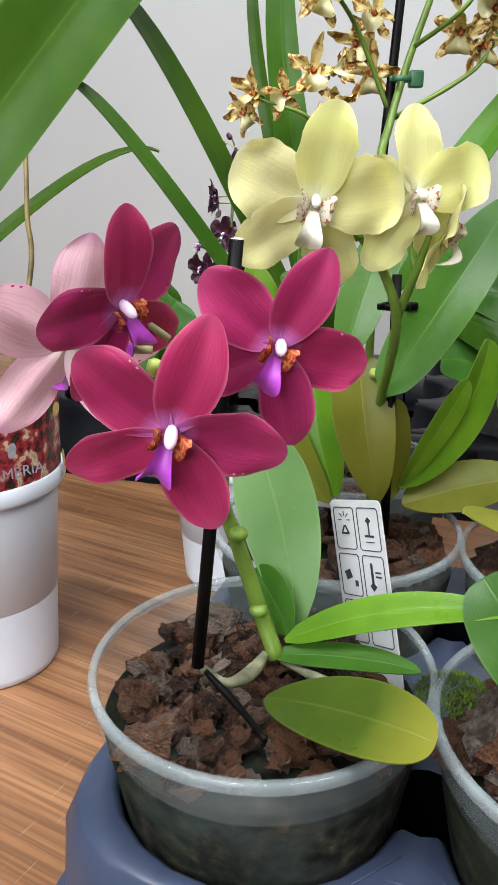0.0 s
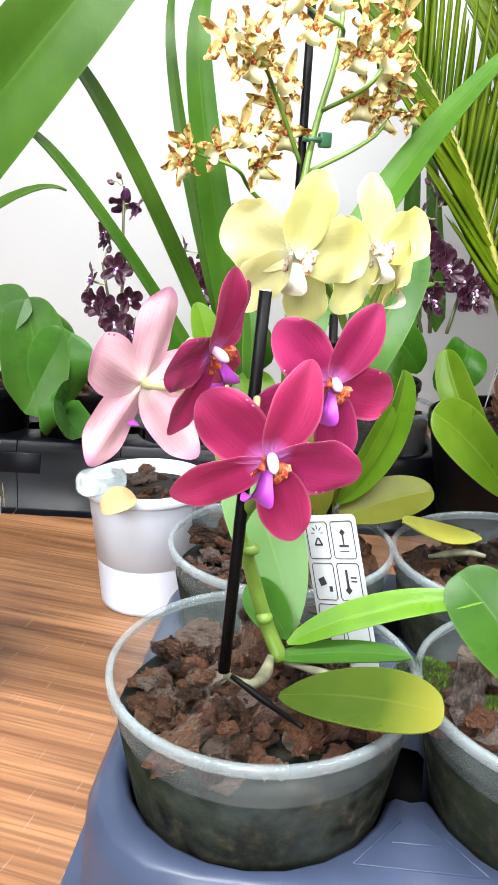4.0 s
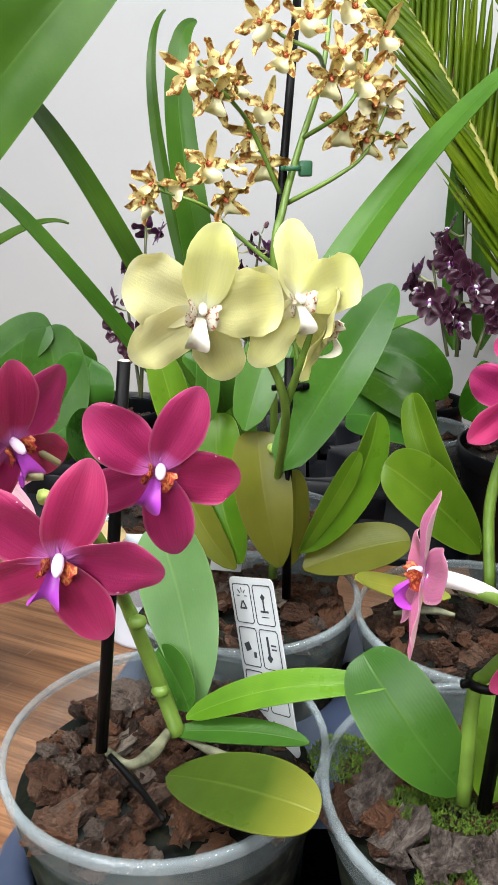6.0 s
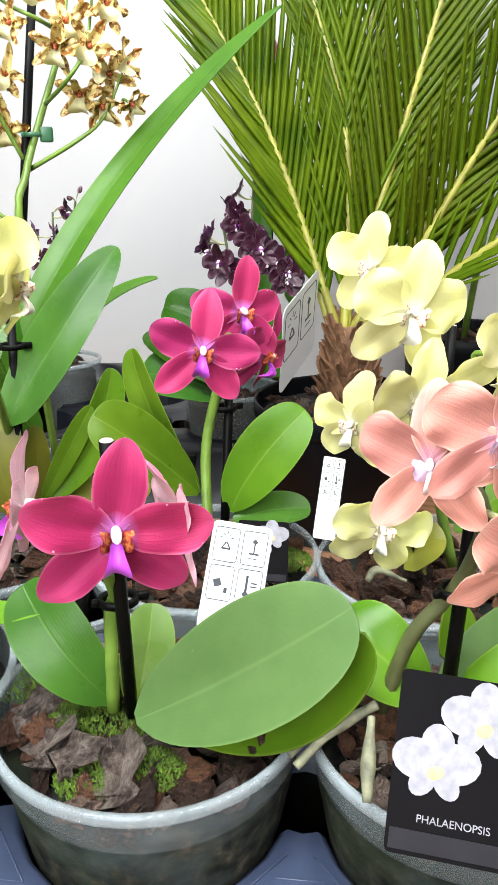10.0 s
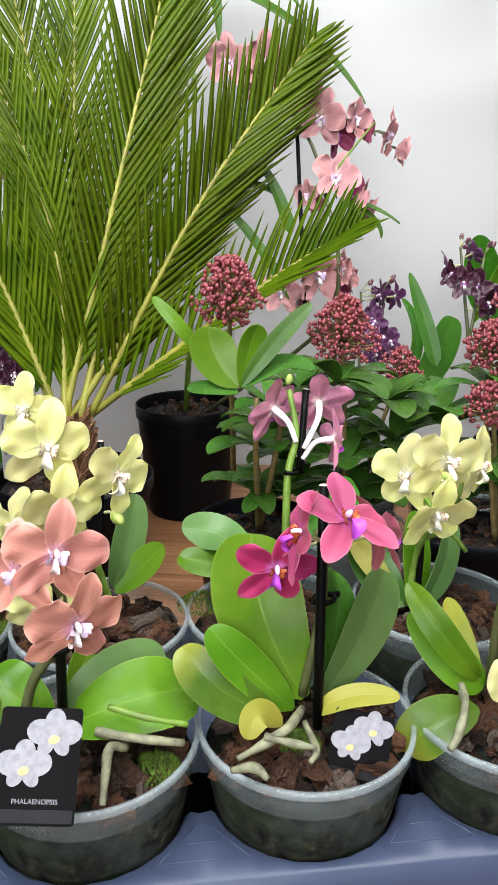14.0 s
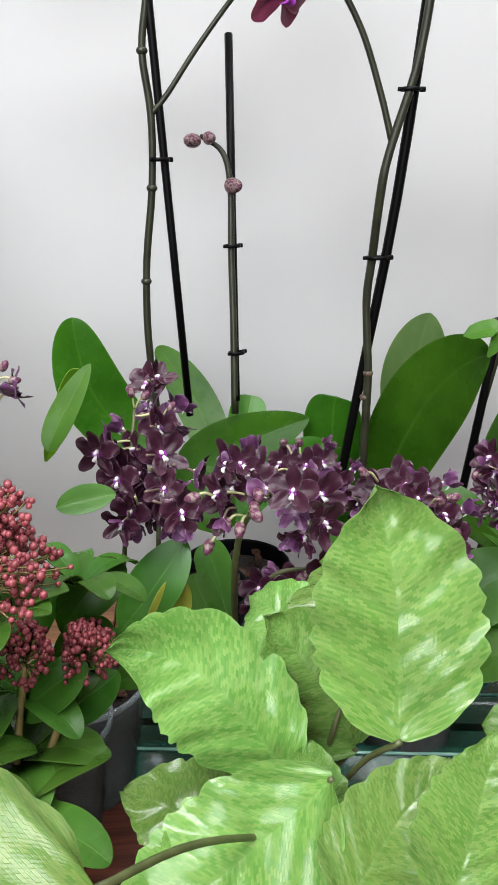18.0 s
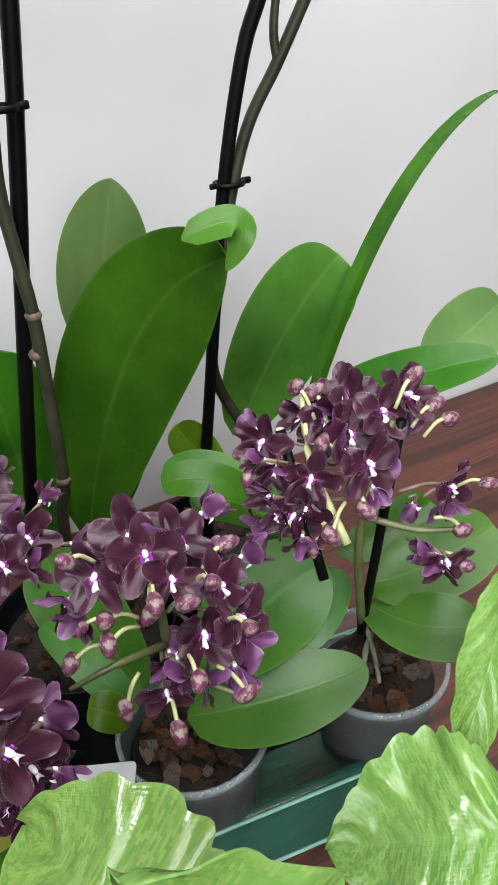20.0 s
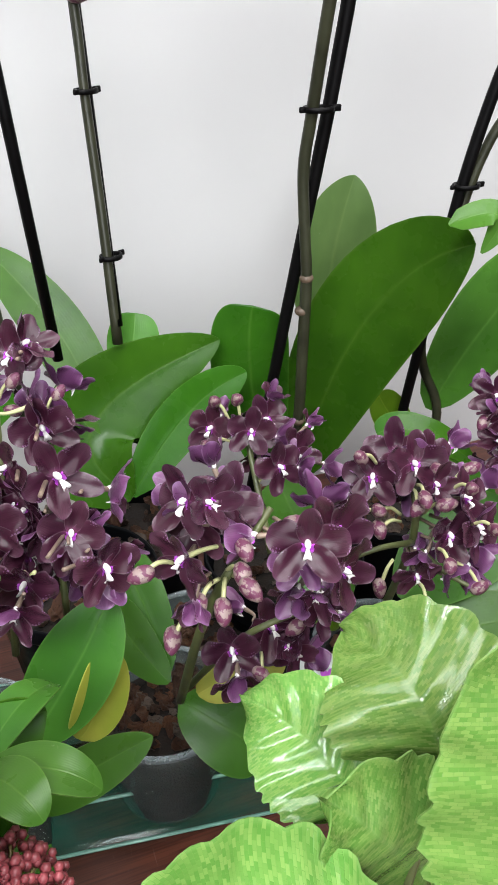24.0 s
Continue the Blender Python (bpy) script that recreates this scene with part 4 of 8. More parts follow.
def photo_tag(parent, tl, tr, bl, words="PHALAENOPSIS", price=""):
    """Black card with a print of two white flowers and a grey foot."""
    m, w, h = tag_frame(local(parent, tl), local(parent, tr), local(parent, bl))
    tag = part("plant_tag", rounded_plate(w, h, 0.05 * w, 0.0006, TAG_BLACK, "plant_tag"), parent, "black plant tag printed with white flowers", m)
    for k, (cx, cy, s) in enumerate(((0.14, 0.30, 0.30),) if price else ((0.17, 0.27, 0.31), (-0.17, 0.0, 0.31))):
        bm = bmesh.new()
        for a, rx, ry in ((90, 0.5, 0.42), (10, 0.62, 0.5), (170, 0.62, 0.5), (235, 0.42, 0.3), (305, 0.42, 0.3)):
            ellipse_bm(bm, cx * w + 0.5 * s * w * math.cos(radians(a)), cy * h + 0.5 * s * w * math.sin(radians(a)), rx * s * w, ry * s * w, a, 0.0004 + 0.00002 * a / 60 + 0.0001 * k)
        part("printed_flower", from_bm("printed_flower", bm, PRINT_WHITE, False), tag)
        bm = bmesh.new()
        ellipse_bm(bm, cx * w, cy * h - 0.06 * w, 0.07 * w, 0.05 * w, 20, 0.0007)
        part("printed_centre", from_bm("printed_centre", bm, PRINT_CREAM, False), tag)
    part("foot_print", bars_mesh("foot_print", [(0, -h * 0.42, w * 0.94, h * 0.11, 0)], 0.0004, TAG_GREY), tag)
    if words:
        flat_text("tag_word", words, w * 0.082, pose(0, -h * 0.30, 0.00045), tag, PRINT_WHITE)
    if price:
        bm = bmesh.new()
        box_geo(bm, (w * 0.86, h * 0.36, 0.0001), pose(-0.02 * w, -h * 0.12, 0.0008, 0, 0, 8))
        part("price_patch", from_bm("price_patch", bm, PRINT_WHITE, False), tag)
        flat_text("price", price, w * 0.44, pose(-0.02 * w, -h * 0.12, 0.0011, 0, 0, 8), tag, PRINT, 0.2)
    return tag

# ---- setting: wall, tables, unseen dark room shell ----
WALL_TURN = -29.0
AL = Vector((math.cos(radians(WALL_TURN)), math.sin(radians(WALL_TURN)), 0))
IN = Vector((-AL.y, AL.x, 0))
WALL_B = 1.09


def slab(name, a0, a1, b0, b1, z0, z1, material, label, category="", bevel=0.0, kind="structure"):
    """A block in the wall's own directions: a along the wall, b towards it."""
    bm = bmesh.new()
    box_geo(bm, (a1 - a0, b1 - b0, z1 - z0), Matrix.Identity(4), bevel)
    ob = new(name, from_bm(name, bm, material, False))
    c = AL * ((a0 + a1) / 2) + IN * ((b0 + b1) / 2)
    ob.matrix_basis = pose(c.x, c.y, (z0 + z1) / 2, 0, 0, WALL_TURN)
    return tagged(ob, label, category, "", kind)


slab("wall_back", -1.7, 2.7, WALL_B, WALL_B + 0.12, -0.75, 1.76, WALL, "plain off-white painted wall behind the plants", "wall")
# added shell out of view; its dark colour deepens the shade on the plants
slab("wall_left", -1.82, -1.7, -2.2, WALL_B + 0.12, -0.75, 1.76, DARK_SHELL, "added unseen side wall, dark grey to cut bounced light", "wall")
slab("wall_right", 2.7, 2.82, -2.2, WALL_B + 0.12, -0.75, 1.76, DARK_SHELL, "added unseen side wall, dark grey to cut bounced light", "wall")
slab("wall_front", -1.82, 2.82, -2.32, -2.2, -0.75, 1.76, DARK_SHELL, "added unseen wall facing the plants, dark grey to cut bounced light", "wall")
slab("floor", -1.82, 2.82, -2.32, WALL_B + 0.12, -0.87, -0.75, DARK_SHELL, "added unseen floor, dark grey to cut bounced light", "floor")
slab("ceiling", -1.82, 2.82, -2.32, WALL_B + 0.12, 1.76, 1.88, DARK_SHELL, "added unseen ceiling, dark grey to cut bounced light", "ceiling")


def table(name, a0, a1, material, label):
    th = slab(name, a0, a1, -0.02, WALL_B - 0.004, -0.03, 0.0, material, label, "table", 0.002, "")
    for sx in (-1, 1):
        for sy in (-1, 1):
            bm = bmesh.new()
            box_geo(bm, (0.06, 0.06, 0.72), Matrix.Translation((sx * ((a1 - a0) / 2 - 0.08), sy * 0.42, -0.375)), 0.004)
            part("leg", from_bm("leg", bm, material, False), th)
    return th


table("table", -1.2, 0.4555, TABLE_WOOD, "brown oak-grained table with scratches on its top")
table("table", 0.4572, 2.1, DARK_WOOD, "dark red-brown mahogany table beside the oak one")

# ---- blue tray ----
ROW = Vector((0.9479, -0.3187, 0))
COLV = Vector((0.3187, 0.9479, 0))
POT_A = Vector((0.005, 0.243, 0))
STEP_U, STEP_V = 0.1243, 0.125


def spot(i, j):
    return POT_A + ROW * (STEP_U * i) + COLV * (STEP_V * j)


def holed_deck(name, nx, ny, step_u, step_v, hole, margin, z, h, material, depth=0.03):
    """Tray: a deck with round wells, rounded outer corners and side walls down to the table. Local x along the row."""
    bm = bmesh.new()
    seg = 24

    def ring(cx, cy, r, zz, n=seg):
        return [bm.verts.new((cx + r * math.cos(2 * math.pi * k / n), cy + r * math.sin(2 * math.pi * k / n), zz)) for k in range(n)]

    for i in range(nx):
        for j in range(ny):
            cx, cy = i * step_u, j * step_v
            x0 = cx - (margin if i == 0 else step_u / 2)
            x1 = cx + (margin if i == nx - 1 else step_u / 2)
            y0 = cy - (margin if j == 0 else step_v / 2)
            y1 = cy + (margin if j == ny - 1 else step_v / 2)
            out = []
            rc = 0.045
            for k in range(seg):
                a = 2 * math.pi * k / seg
                dx, dy = math.cos(a), math.sin(a)
                tx = (x1 - cx if dx > 0 else cx - x0) / max(abs(dx), 1e-6)
                ty = (y1 - cy if dy > 0 else cy - y0) / max(abs(dy), 1e-6)
                t = min(tx, ty)
                px, py = cx + dx * t, cy + dy * t
                ox = (i == 0 and dx < 0) or (i == nx - 1 and dx > 0)
                oy = (j == 0 and dy < 0) or (j == ny - 1 and dy > 0)
                if ox and oy:
                    kx, ky = (x0 + rc if dx < 0 else x1 - rc), (y0 + rc if dy < 0 else y1 - rc)
                    if (px - kx) * dx > 0 and (py - ky) * dy > 0:
                        e = Vector((px - kx, py - ky))
                        e = e.normalized() * rc
                        px, py = kx + e.x, ky + e.y
                out.append(bm.verts.new((px, py, z)))
            lip = ring(cx, cy, hole + 0.003, z)
            inn = ring(cx, cy, hole, z - 0.003)
            low = ring(cx, cy, hole - 0.003, z - depth)
            for k in range(seg):
                l = (k + 1) % seg
                am = 2 * math.pi * (k + 0.5) / seg
                ca, sa = math.cos(am), math.sin(am)
                if (ca > 0.93 and i < nx - 1) or (ca < -0.93 and i > 0) or (sa > 0.93 and j < ny - 1) or (sa < -0.93 and j > 0):
                    continue
                bm.faces.new((lip[k], out[k], out[l], lip[l]))
                bm.faces.new((inn[k], lip[k], lip[l], inn[l]))
                bm.faces.new((low[k], inn[k], inn[l], low[l]))
            bm.faces.new(low[::-1])
    bmesh.ops.remove_doubles(bm, verts=bm.verts[:], dist=0.0004)
    rim = 0.62 * margin

    def outer(q):
        return q.z > z - 0.001 and (q.x < -rim or q.y < -rim or q.x > (nx - 1) * step_u + rim or q.y > (ny - 1) * step_v + rim)

    edges = [e for e in bm.edges if e.is_boundary and outer(e.verts[0].co) and outer(e.verts[1].co)]
    cxm, cym = (nx - 1) * step_u / 2, (ny - 1) * step_v / 2
    for dz, grow in ((-0.0015, 0.0025), (-0.003, 0.0042), (-0.006, 0.0055), (-(h - 0.012), 0.010), (-0.001, 0.014), (-0.008, 0.0145)):
        r = bmesh.ops.extrude_edge_only(bm, edges=edges)
        vs = [g for g in r["geom"] if isinstance(g, bmesh.types.BMVert)]
        edges = [g for g in r["geom"] if isinstance(g, bmesh.types.BMEdge)]
        for v in vs:
            v.co.z = v.co.z + dz
            d = Vector((v.co.x - cxm, v.co.y - cym))
            q = Vector((max(abs(d.x) - (nx - 1) * step_u / 2, 0) * (1 if d.x > 0 else -1), max(abs(d.y) - (ny - 1) * step_v / 2, 0) * (1 if d.y > 0 else -1)))
            if q.length > 1e-6:
                q = q.normalized() * (grow * 0.5)
                v.co.x += q.x
                v.co.y += q.y
    for v in bm.verts:
        v.co.z = max(v.co.z, 0.0)
    return from_bm(name, bm, material)


DECK = 0.075
tray = thing("plant_tray", POT_A, "slate-blue plastic carrying tray with ten round pot wells", "tray")
tray.matrix_basis = Matrix.Translation(POT_A) @ Matrix.Rotation(math.atan2(ROW.y, ROW.x), 4, "Z")
deck = part("deck", holed_deck("deck", 5, 2, STEP_U, STEP_V, 0.0552, 0.0628, DECK, DECK, TRAY, 0.05), tray)
for i in range(4):
    bm = bmesh.new()
    cx = (i + 0.5) * STEP_U
    for x0, y0, x1, y1 in ((-0.024, -0.050, 0.024, -0.050), (-0.024, -0.050, -0.005, -0.027), (0.024, -0.050, 0.005, -0.027), (-0.009, -0.038, 0.009, -0.038)):
        box_geo(bm, (math.hypot(x1 - x0, y1 - y0), 0.0007, 0.0009), pose(cx + (x0 + x1) / 2, (y0 + y1) / 2, DECK + 0.0002, 0, 0, math.degrees(math.atan2(y1 - y0, x1 - x0))), 0.0002, 1)
    part("moulded_rib", from_bm("moulded_rib", bm, TRAY), tray)
# black sheet added under the deck as the shade seen through its gaps
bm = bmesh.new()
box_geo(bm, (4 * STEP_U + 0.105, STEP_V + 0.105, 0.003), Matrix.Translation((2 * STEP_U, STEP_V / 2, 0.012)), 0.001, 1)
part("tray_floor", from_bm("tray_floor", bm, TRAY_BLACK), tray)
bm = bmesh.new()
box_geo(bm, (0.021, 0.0007, 0.015), Matrix.Identity(4), 0.0002, 1)
part("tape", from_bm("tape", bm, TAG), tray, "torn scrap of white tape", pose(1.37 * STEP_U, -0.0672, DECK - 0.007, -14))
r = [(3.05 * STEP_U + 0.011 * k + 0.012 * (k > 5), 0, 0.0065, 0.002, 90 * (k % 2)) for k in range(13)]
part("moulded_lettering", bars_mesh("moulded_lettering", r, 0.0, TRAY, 0.0012), tray, "raised moulded lettering", pose(0, -0.0698, DECK - 0.026, 82, 0, 0))

FOOT = 0.021


def foot(i, j):
    p = spot(i, j)
    return (p.x, p.y, FOOT)


# ---- magenta orchid in the first well ----
pa = potted("orchid", foot(0, 0), "small magenta moth orchid in a clear pot of bark", seed=3, chips=75)
stake(pa, (-0.0169, 0.2165, 0.1377), (-0.0035, 0.2291, 0.2728), 0.0022)
tube("stem", pa, [(0.0098, 0.2345, 0.1285), (0.0042, 0.2397, 0.1437), (-0.0041, 0.2388, 0.1718), (-0.0085, 0.234, 0.1886), (-0.0082, 0.1901, 0.2252), (-0.0199, 0.1885, 0.245)], (0.0032, 0.003, 0.0026, 0.0022, 0.0016), STEM, "thick green flower stem")
for q in ((0.0034, 0.2383, 0.1457), (-0.0036, 0.2361, 0.1763)):
    part("node", blob_mesh("node", 0.0035, 0.0035, 0.0026, STEM), pa, "", Matrix.Translation(local(pa, q)))
flower(pa, (0.007, 0.189, 0.250), (0.12, -0.95, -0.12), 0.027, B_MAGENTA, 28, (-0.0062, 0.2025, 0.2432))
flower(pa, (-0.030, 0.182, 0.261), (0.66, -0.66, -0.32), 0.0255, B_MAGENTA, -20, (-0.0202, 0.1938, 0.2511))
flower(pa, (-0.0178, 0.1642, 0.236), (0.06, -0.9, -0.32), 0.028, B_MAGENTA, 24, (-0.0155, 0.187, 0.2468))
flower(pa, (-0.047, 0.199, 0.249), (-0.55, 0.72, -0.05), 0.029, B_MAGENTA, -12, (-0.0238, 0.1879, 0.2495))
bud(pa, (-0.0219, 0.1768, 0.2478), (0.2, -0.8, 0.4), 0.007, BUD_GREEN)
leaf(pa, (0.0182, 0.2482, 0.1314), (0.0126, 0.2659, 0.1644), (0.0031, 0.2881, 0.1922), 0.031, (-0.15, -0.95, 0.2), LEAF_PALE, "pale upright leaf", a=0.7, b=0.38, fold=0.12)
leaf(pa, (0.0128, 0.2365, 0.1342), (0.0473, 0.2275, 0.1512), (0.0828, 0.2133, 0.1592), 0.0125, (0.05, -0.62, 0.78), LEAF_LIME, a=0.5, b=0.55)
leaf(pa, (0.0078, 0.2348, 0.1295), (0.0345, 0.2259, 0.1342), (0.0564, 0.2159, 0.1359), 0.011, (0.0, -0.35, 0.92), LEAF, a=0.5, b=0.6)
leaf(pa, (0.0056, 0.2199, 0.1229), (0.0295, 0.1991, 0.1331), (0.0542, 0.1836, 0.1343), 0.028, (0.05, -0.35, 0.92), LEAF_TIP, "yellow-tipped lower leaf", a=0.6, b=0.4, fold=0.1)
leaf(pa, (0.0145, 0.2414, 0.1333), (0.0092, 0.2519, 0.1422), (0.0019, 0.2607, 0.1492), 0.018, (-0.6, -0.6, 0.4), LEAF)
root(pa, [(0.0058, 0.2348, 0.1295), (-0.0002, 0.2224, 0.1302), (-0.0076, 0.2147, 0.1324), (-0.0154, 0.2213, 0.1332)])
root(pa, [(-0.0141, 0.2159, 0.1359), (-0.0037, 0.2039, 0.1319), (0.0049, 0.1881, 0.1321)], 0.0018).data.materials[0] = BLACK
root(pa, [(0.0118, 0.2342, 0.1276), (0.023, 0.2237, 0.128), (0.0307, 0.2231, 0.1262)], 0.002)
care_tag(pa, (0.0326, 0.2905, 0.1696), (0.0491, 0.2658, 0.1714), (0.0424, 0.2686, 0.0997))

# ---- magenta orchid in the second well ----
pc = potted("orchid", foot(1, 0), "magenta moth orchid in a clear pot of bark and moss", seed=5, chips=55, size=0.014)
stake(pc, (0.1146, 0.1964, 0.1195), (0.1117, 0.1778, 0.2395), 0.0025)
tube("stem", pc, [(0.1077, 0.1981, 0.1215), (0.1091, 0.2014, 0.1623), (0.1109, 0.1951, 0.1756), (0.104, 0.1586, 0.2156), (0.096, 0.1892, 0.2098)], (0.0028, 0.0025, 0.002, 0.0016), STEM)
clip(pc, (0.1124, 0.1983, 0.17), 0.006)
flower(pc, (0.1119, 0.1469, 0.222), (0.05, -0.98, -0.05), 0.0295, B_MAGENTA, 4, (0.1084, 0.1601, 0.2126))
flower(pc, (0.084, 0.186, 0.216), (-0.90, 0.22, 0.1), 0.026, B_PINK, -8, (0.104, 0.1664, 0.2135), LIP_WHITE, thin=2.2)
flower(pc, (0.1309, 0.1598, 0.2206), (0.90, 0.1, 0.1), 0.024, B_PINK, 10, (0.1161, 0.1647, 0.2135), LIP_WHITE, thin=2.2)
leaf(pc, (0.1079, 0.1991, 0.1246), (0.0903, 0.2042, 0.1473), (0.0764, 0.2236, 0.1665), 0.030, (-0.35, -0.7, 0.6), LEAF, a=0.6, b=0.36, fold=0.15)
leaf(pc, (0.1155, 0.1831, 0.1277), (0.15, 0.1662, 0.1543), (0.1862, 0.1511, 0.1854), 0.044, (-0.1, -0.72, 0.65), LEAF_PALE, "broad pale grey-green leaf", a=0.6, b=0.42, fold=0.12)
leaf(pc, (0.1218, 0.1961, 0.1215), (0.1686, 0.1812, 0.1283), (0.1927, 0.1558, 0.171), 0.042, (0.1, -0.5, 0.8), LEAF_LIME, a=0.6, b=0.45)
leaf(pc, (0.1153, 0.197, 0.1215), (0.1219, 0.2111, 0.134), (0.1266, 0.2267, 0.1499), 0.022, (-0.1, -0.9, 0.3), LEAF_LIME)
care_tag(pc, (0.1559, 0.2429, 0.1747), (0.1817, 0.2395, 0.1754), (0.1434, 0.2205, 0.1361))
moss_tuft(pc, (0.1065, 0.1983, 0.108), 0.016, 3)
moss_tuft(pc, (0.0738, 0.234, 0.108), 0.014, 4)
moss_tuft(pc, (0.0891, 0.2028, 0.109), 0.013, 6)
moss_tuft(pc, (0.1201, 0.1719, 0.109), 0.012, 7)
moss_tuft(pc, (0.0976, 0.1735, 0.108), 0.013, 5)
for q, s in (((0.0806, 0.2136, 0.112), 0.026), ((0.0841, 0.1901, 0.11), 0.024), ((0.1074, 0.17, 0.11), 0.028), ((0.1219, 0.1829, 0.109), 0.022), ((0.0939, 0.1772, 0.114), 0.023), ((0.1362, 0.1895, 0.112), 0.027), ((0.1543, 0.1901, 0.112), 0.025)):
    part("bark_chip", PALE_CHIPS[int(s * 1000) % 4], pc, "pale flaking bark chip", Matrix.Translation(local(pc, q) + Vector((0, 0, 0.007))) @ pose(0, 0, 0, 20, 15, s * 9000) @ Matrix.Scale(s * 0.92, 4))
root(pc, [(0.168, 0.1594, 0.122), (0.1846, 0.1706, 0.125), (0.2028, 0.1865, 0.12)], 0.0026)

# ---- yellow orchid behind it ----
pb = potted("orchid", foot(0, 1), "pale yellow moth orchid in a clear pot of bark", seed=8, chips=60, size=0.010)
stake(pb, (0.0666, 0.3458, 0.1231), (0.0692, 0.3667, 0.2466), 0.0024, False)
tube("stem", pb, [(0.0608, 0.3587, 0.1287), (0.0627, 0.364, 0.1755), (0.061, 0.3188, 0.2293), (0.0535, 0.3118, 0.2537), (0.0395, 0.3038, 0.2718)], (0.0023, 0.0022, 0.002, 0.0015), STEM)
tube("side_stem", pb, [(0.0612, 0.3204, 0.2341), (0.0657, 0.3108, 0.2536), (0.0691, 0.3072, 0.2685)], (0.002, 0.0015), STEM)
clip(pb, (0.0687, 0.362, 0.2326), 0.0055)
flower(pb, (0.023, 0.287, 0.281), (0.05, -0.97, -0.1), 0.035, B_YELLOW, 12, (0.0417, 0.3021, 0.2673), STEM)
flower(pb, (0.062, 0.300, 0.283), (0.32, -0.93, -0.05), 0.032, B_YELLOW, -4, (0.0561, 0.3124, 0.256), STEM)
flower(pb, (0.0772, 0.3155, 0.2697), (0.92, -0.3, -0.2), 0.030, B_YELLOW, 8, (0.0657, 0.3108, 0.2536), STEM)
bud(pb, (0.0605, 0.3621, 0.2003), (0, -1, 0.2), 0.009, BUD_GREEN)
leaf(pb, (0.0443, 0.3625, 0.136), (0.0341, 0.3767, 0.1752), (0.0352, 0.3991, 0.2099), 0.030, (-0.3, -0.9, 0.1), LEAF_LIME, a=0.55, b=0.34)
leaf(pb, (0.0632, 0.3468, 0.1408), (0.0554, 0.3547, 0.1775), (0.0537, 0.3703, 0.2073), 0.030, (0.0, -0.98, 0.1), LEAF_OLIVE, "olive-bronze upright leaf", a=0.55, b=0.34)
leaf(pb, (0.0412, 0.3618, 0.1332), (0.0237, 0.3716, 0.1579), (0.013, 0.3818, 0.1855), 0.020, (-0.4, -0.85, 0.2), LEAF_OLIVE)
leaf(pb, (0.0702, 0.36, 0.1344), (0.0743, 0.3676, 0.1575), (0.0749, 0.3765, 0.1836), 0.016, (0.5, -0.85, 0.1), LEAF_OLIVE)
leaf(pb, (0.0756, 0.362, 0.1416), (0.1051, 0.3711, 0.1747), (0.1201, 0.383, 0.2128), 0.024, (0.5, -0.7, 0.3), LEAF_LIME, fold=0.5)
leaf(pb, (0.0765, 0.362, 0.1416), (0.093, 0.3607, 0.1724), (0.1074, 0.3675, 0.1955), 0.013, (0.3, -0.7, 0.3), LEAF_LIME)
leaf(pb, (0.0778, 0.3589, 0.1329), (0.1071, 0.3687, 0.1373), (0.1385, 0.3683, 0.143), 0.030, (0.1, -0.5, 0.8), LEAF_OLIVE)
part("care_tag", rounded_plate(0.018, 0.04, 0.001, 0.0005, TAG, "care_tag"), pb, "", facing(local(pb, (0.0402, 0.3858, 0.1413)), (0.1, -1, 0.1), 10))

# ---- second magenta orchid behind ----
pd = potted("orchid", foot(1, 1), "magenta moth orchid with two open blooms, in a clear pot", seed=11, chips=45)
stake(pd, (0.1737, 0.3185, 0.1376), (0.1819, 0.3434, 0.2122), 0.0026, False)
tube("stem", pd, [(0.1647, 0.3197, 0.1376), (0.1667, 0.3335, 0.1778), (0.174, 0.3338, 0.2121), (0.1779, 0.32, 0.242)], (0.003, 0.0028, 0.002), STEM)
clip(pd, (0.1782, 0.3391, 0.1984), 0.0055)
flower(pd, (0.161, 0.300, 0.239), (-0.05, -0.98, -0.06), 0.029, B_MAGENTA, 10, (0.1801, 0.3278, 0.2344))
flower(pd, (0.1866, 0.3326, 0.2507), (0.25, -0.95, 0.05), 0.029, B_MAGENTA, 6, (0.1801, 0.3278, 0.2344))
flower(pd, (0.2, 0.3383, 0.2268), (0.75, -0.5, -0.2), 0.028, B_MAGENTA, 20, (0.1814, 0.3325, 0.2333))
leaf(pd, (0.1771, 0.3205, 0.1448), (0.1915, 0.3157, 0.1736), (0.2163, 0.3136, 0.202), 0.032, (-0.1, -0.85, 0.45), LEAF_LIME, a=0.6, b=0.36, fold=0.12)
leaf(pd, (0.161, 0.3263, 0.1548), (0.1325, 0.3194, 0.1848), (0.1075, 0.3193, 0.2048), 0.032, (-0.1, -0.75, 0.6), LEAF_LIME, a=0.6, b=0.36)
leaf(pd, (0.161, 0.3263, 0.1548), (0.1405, 0.3432, 0.195), (0.131, 0.3566, 0.2294), 0.020, (-0.7, -0.6, 0.3), LEAF_LIME, fold=0.4)
leaf(pd, (0.1784, 0.3188, 0.1405), (0.1996, 0.3173, 0.1448), (0.2207, 0.3143, 0.1448), 0.022, (0, -0.5, 0.85), LEAF)
leaf(pd, (0.1463, 0.3233, 0.1321), (0.1235, 0.3273, 0.1348), (0.0956, 0.3145, 0.1493), 0.014, (0, -0.5, 0.85), LEAF_YELLOW, "yellowing low leaf")
photo_tag(pd, (0.178, 0.3006, 0.1493), (0.2036, 0.296, 0.1466), (0.1727, 0.2819, 0.1245), "")
root(pd, [(0.1199, 0.3305, 0.12), (0.1376, 0.3263, 0.1232), (0.1492, 0.3225, 0.1219)], 0.0024)
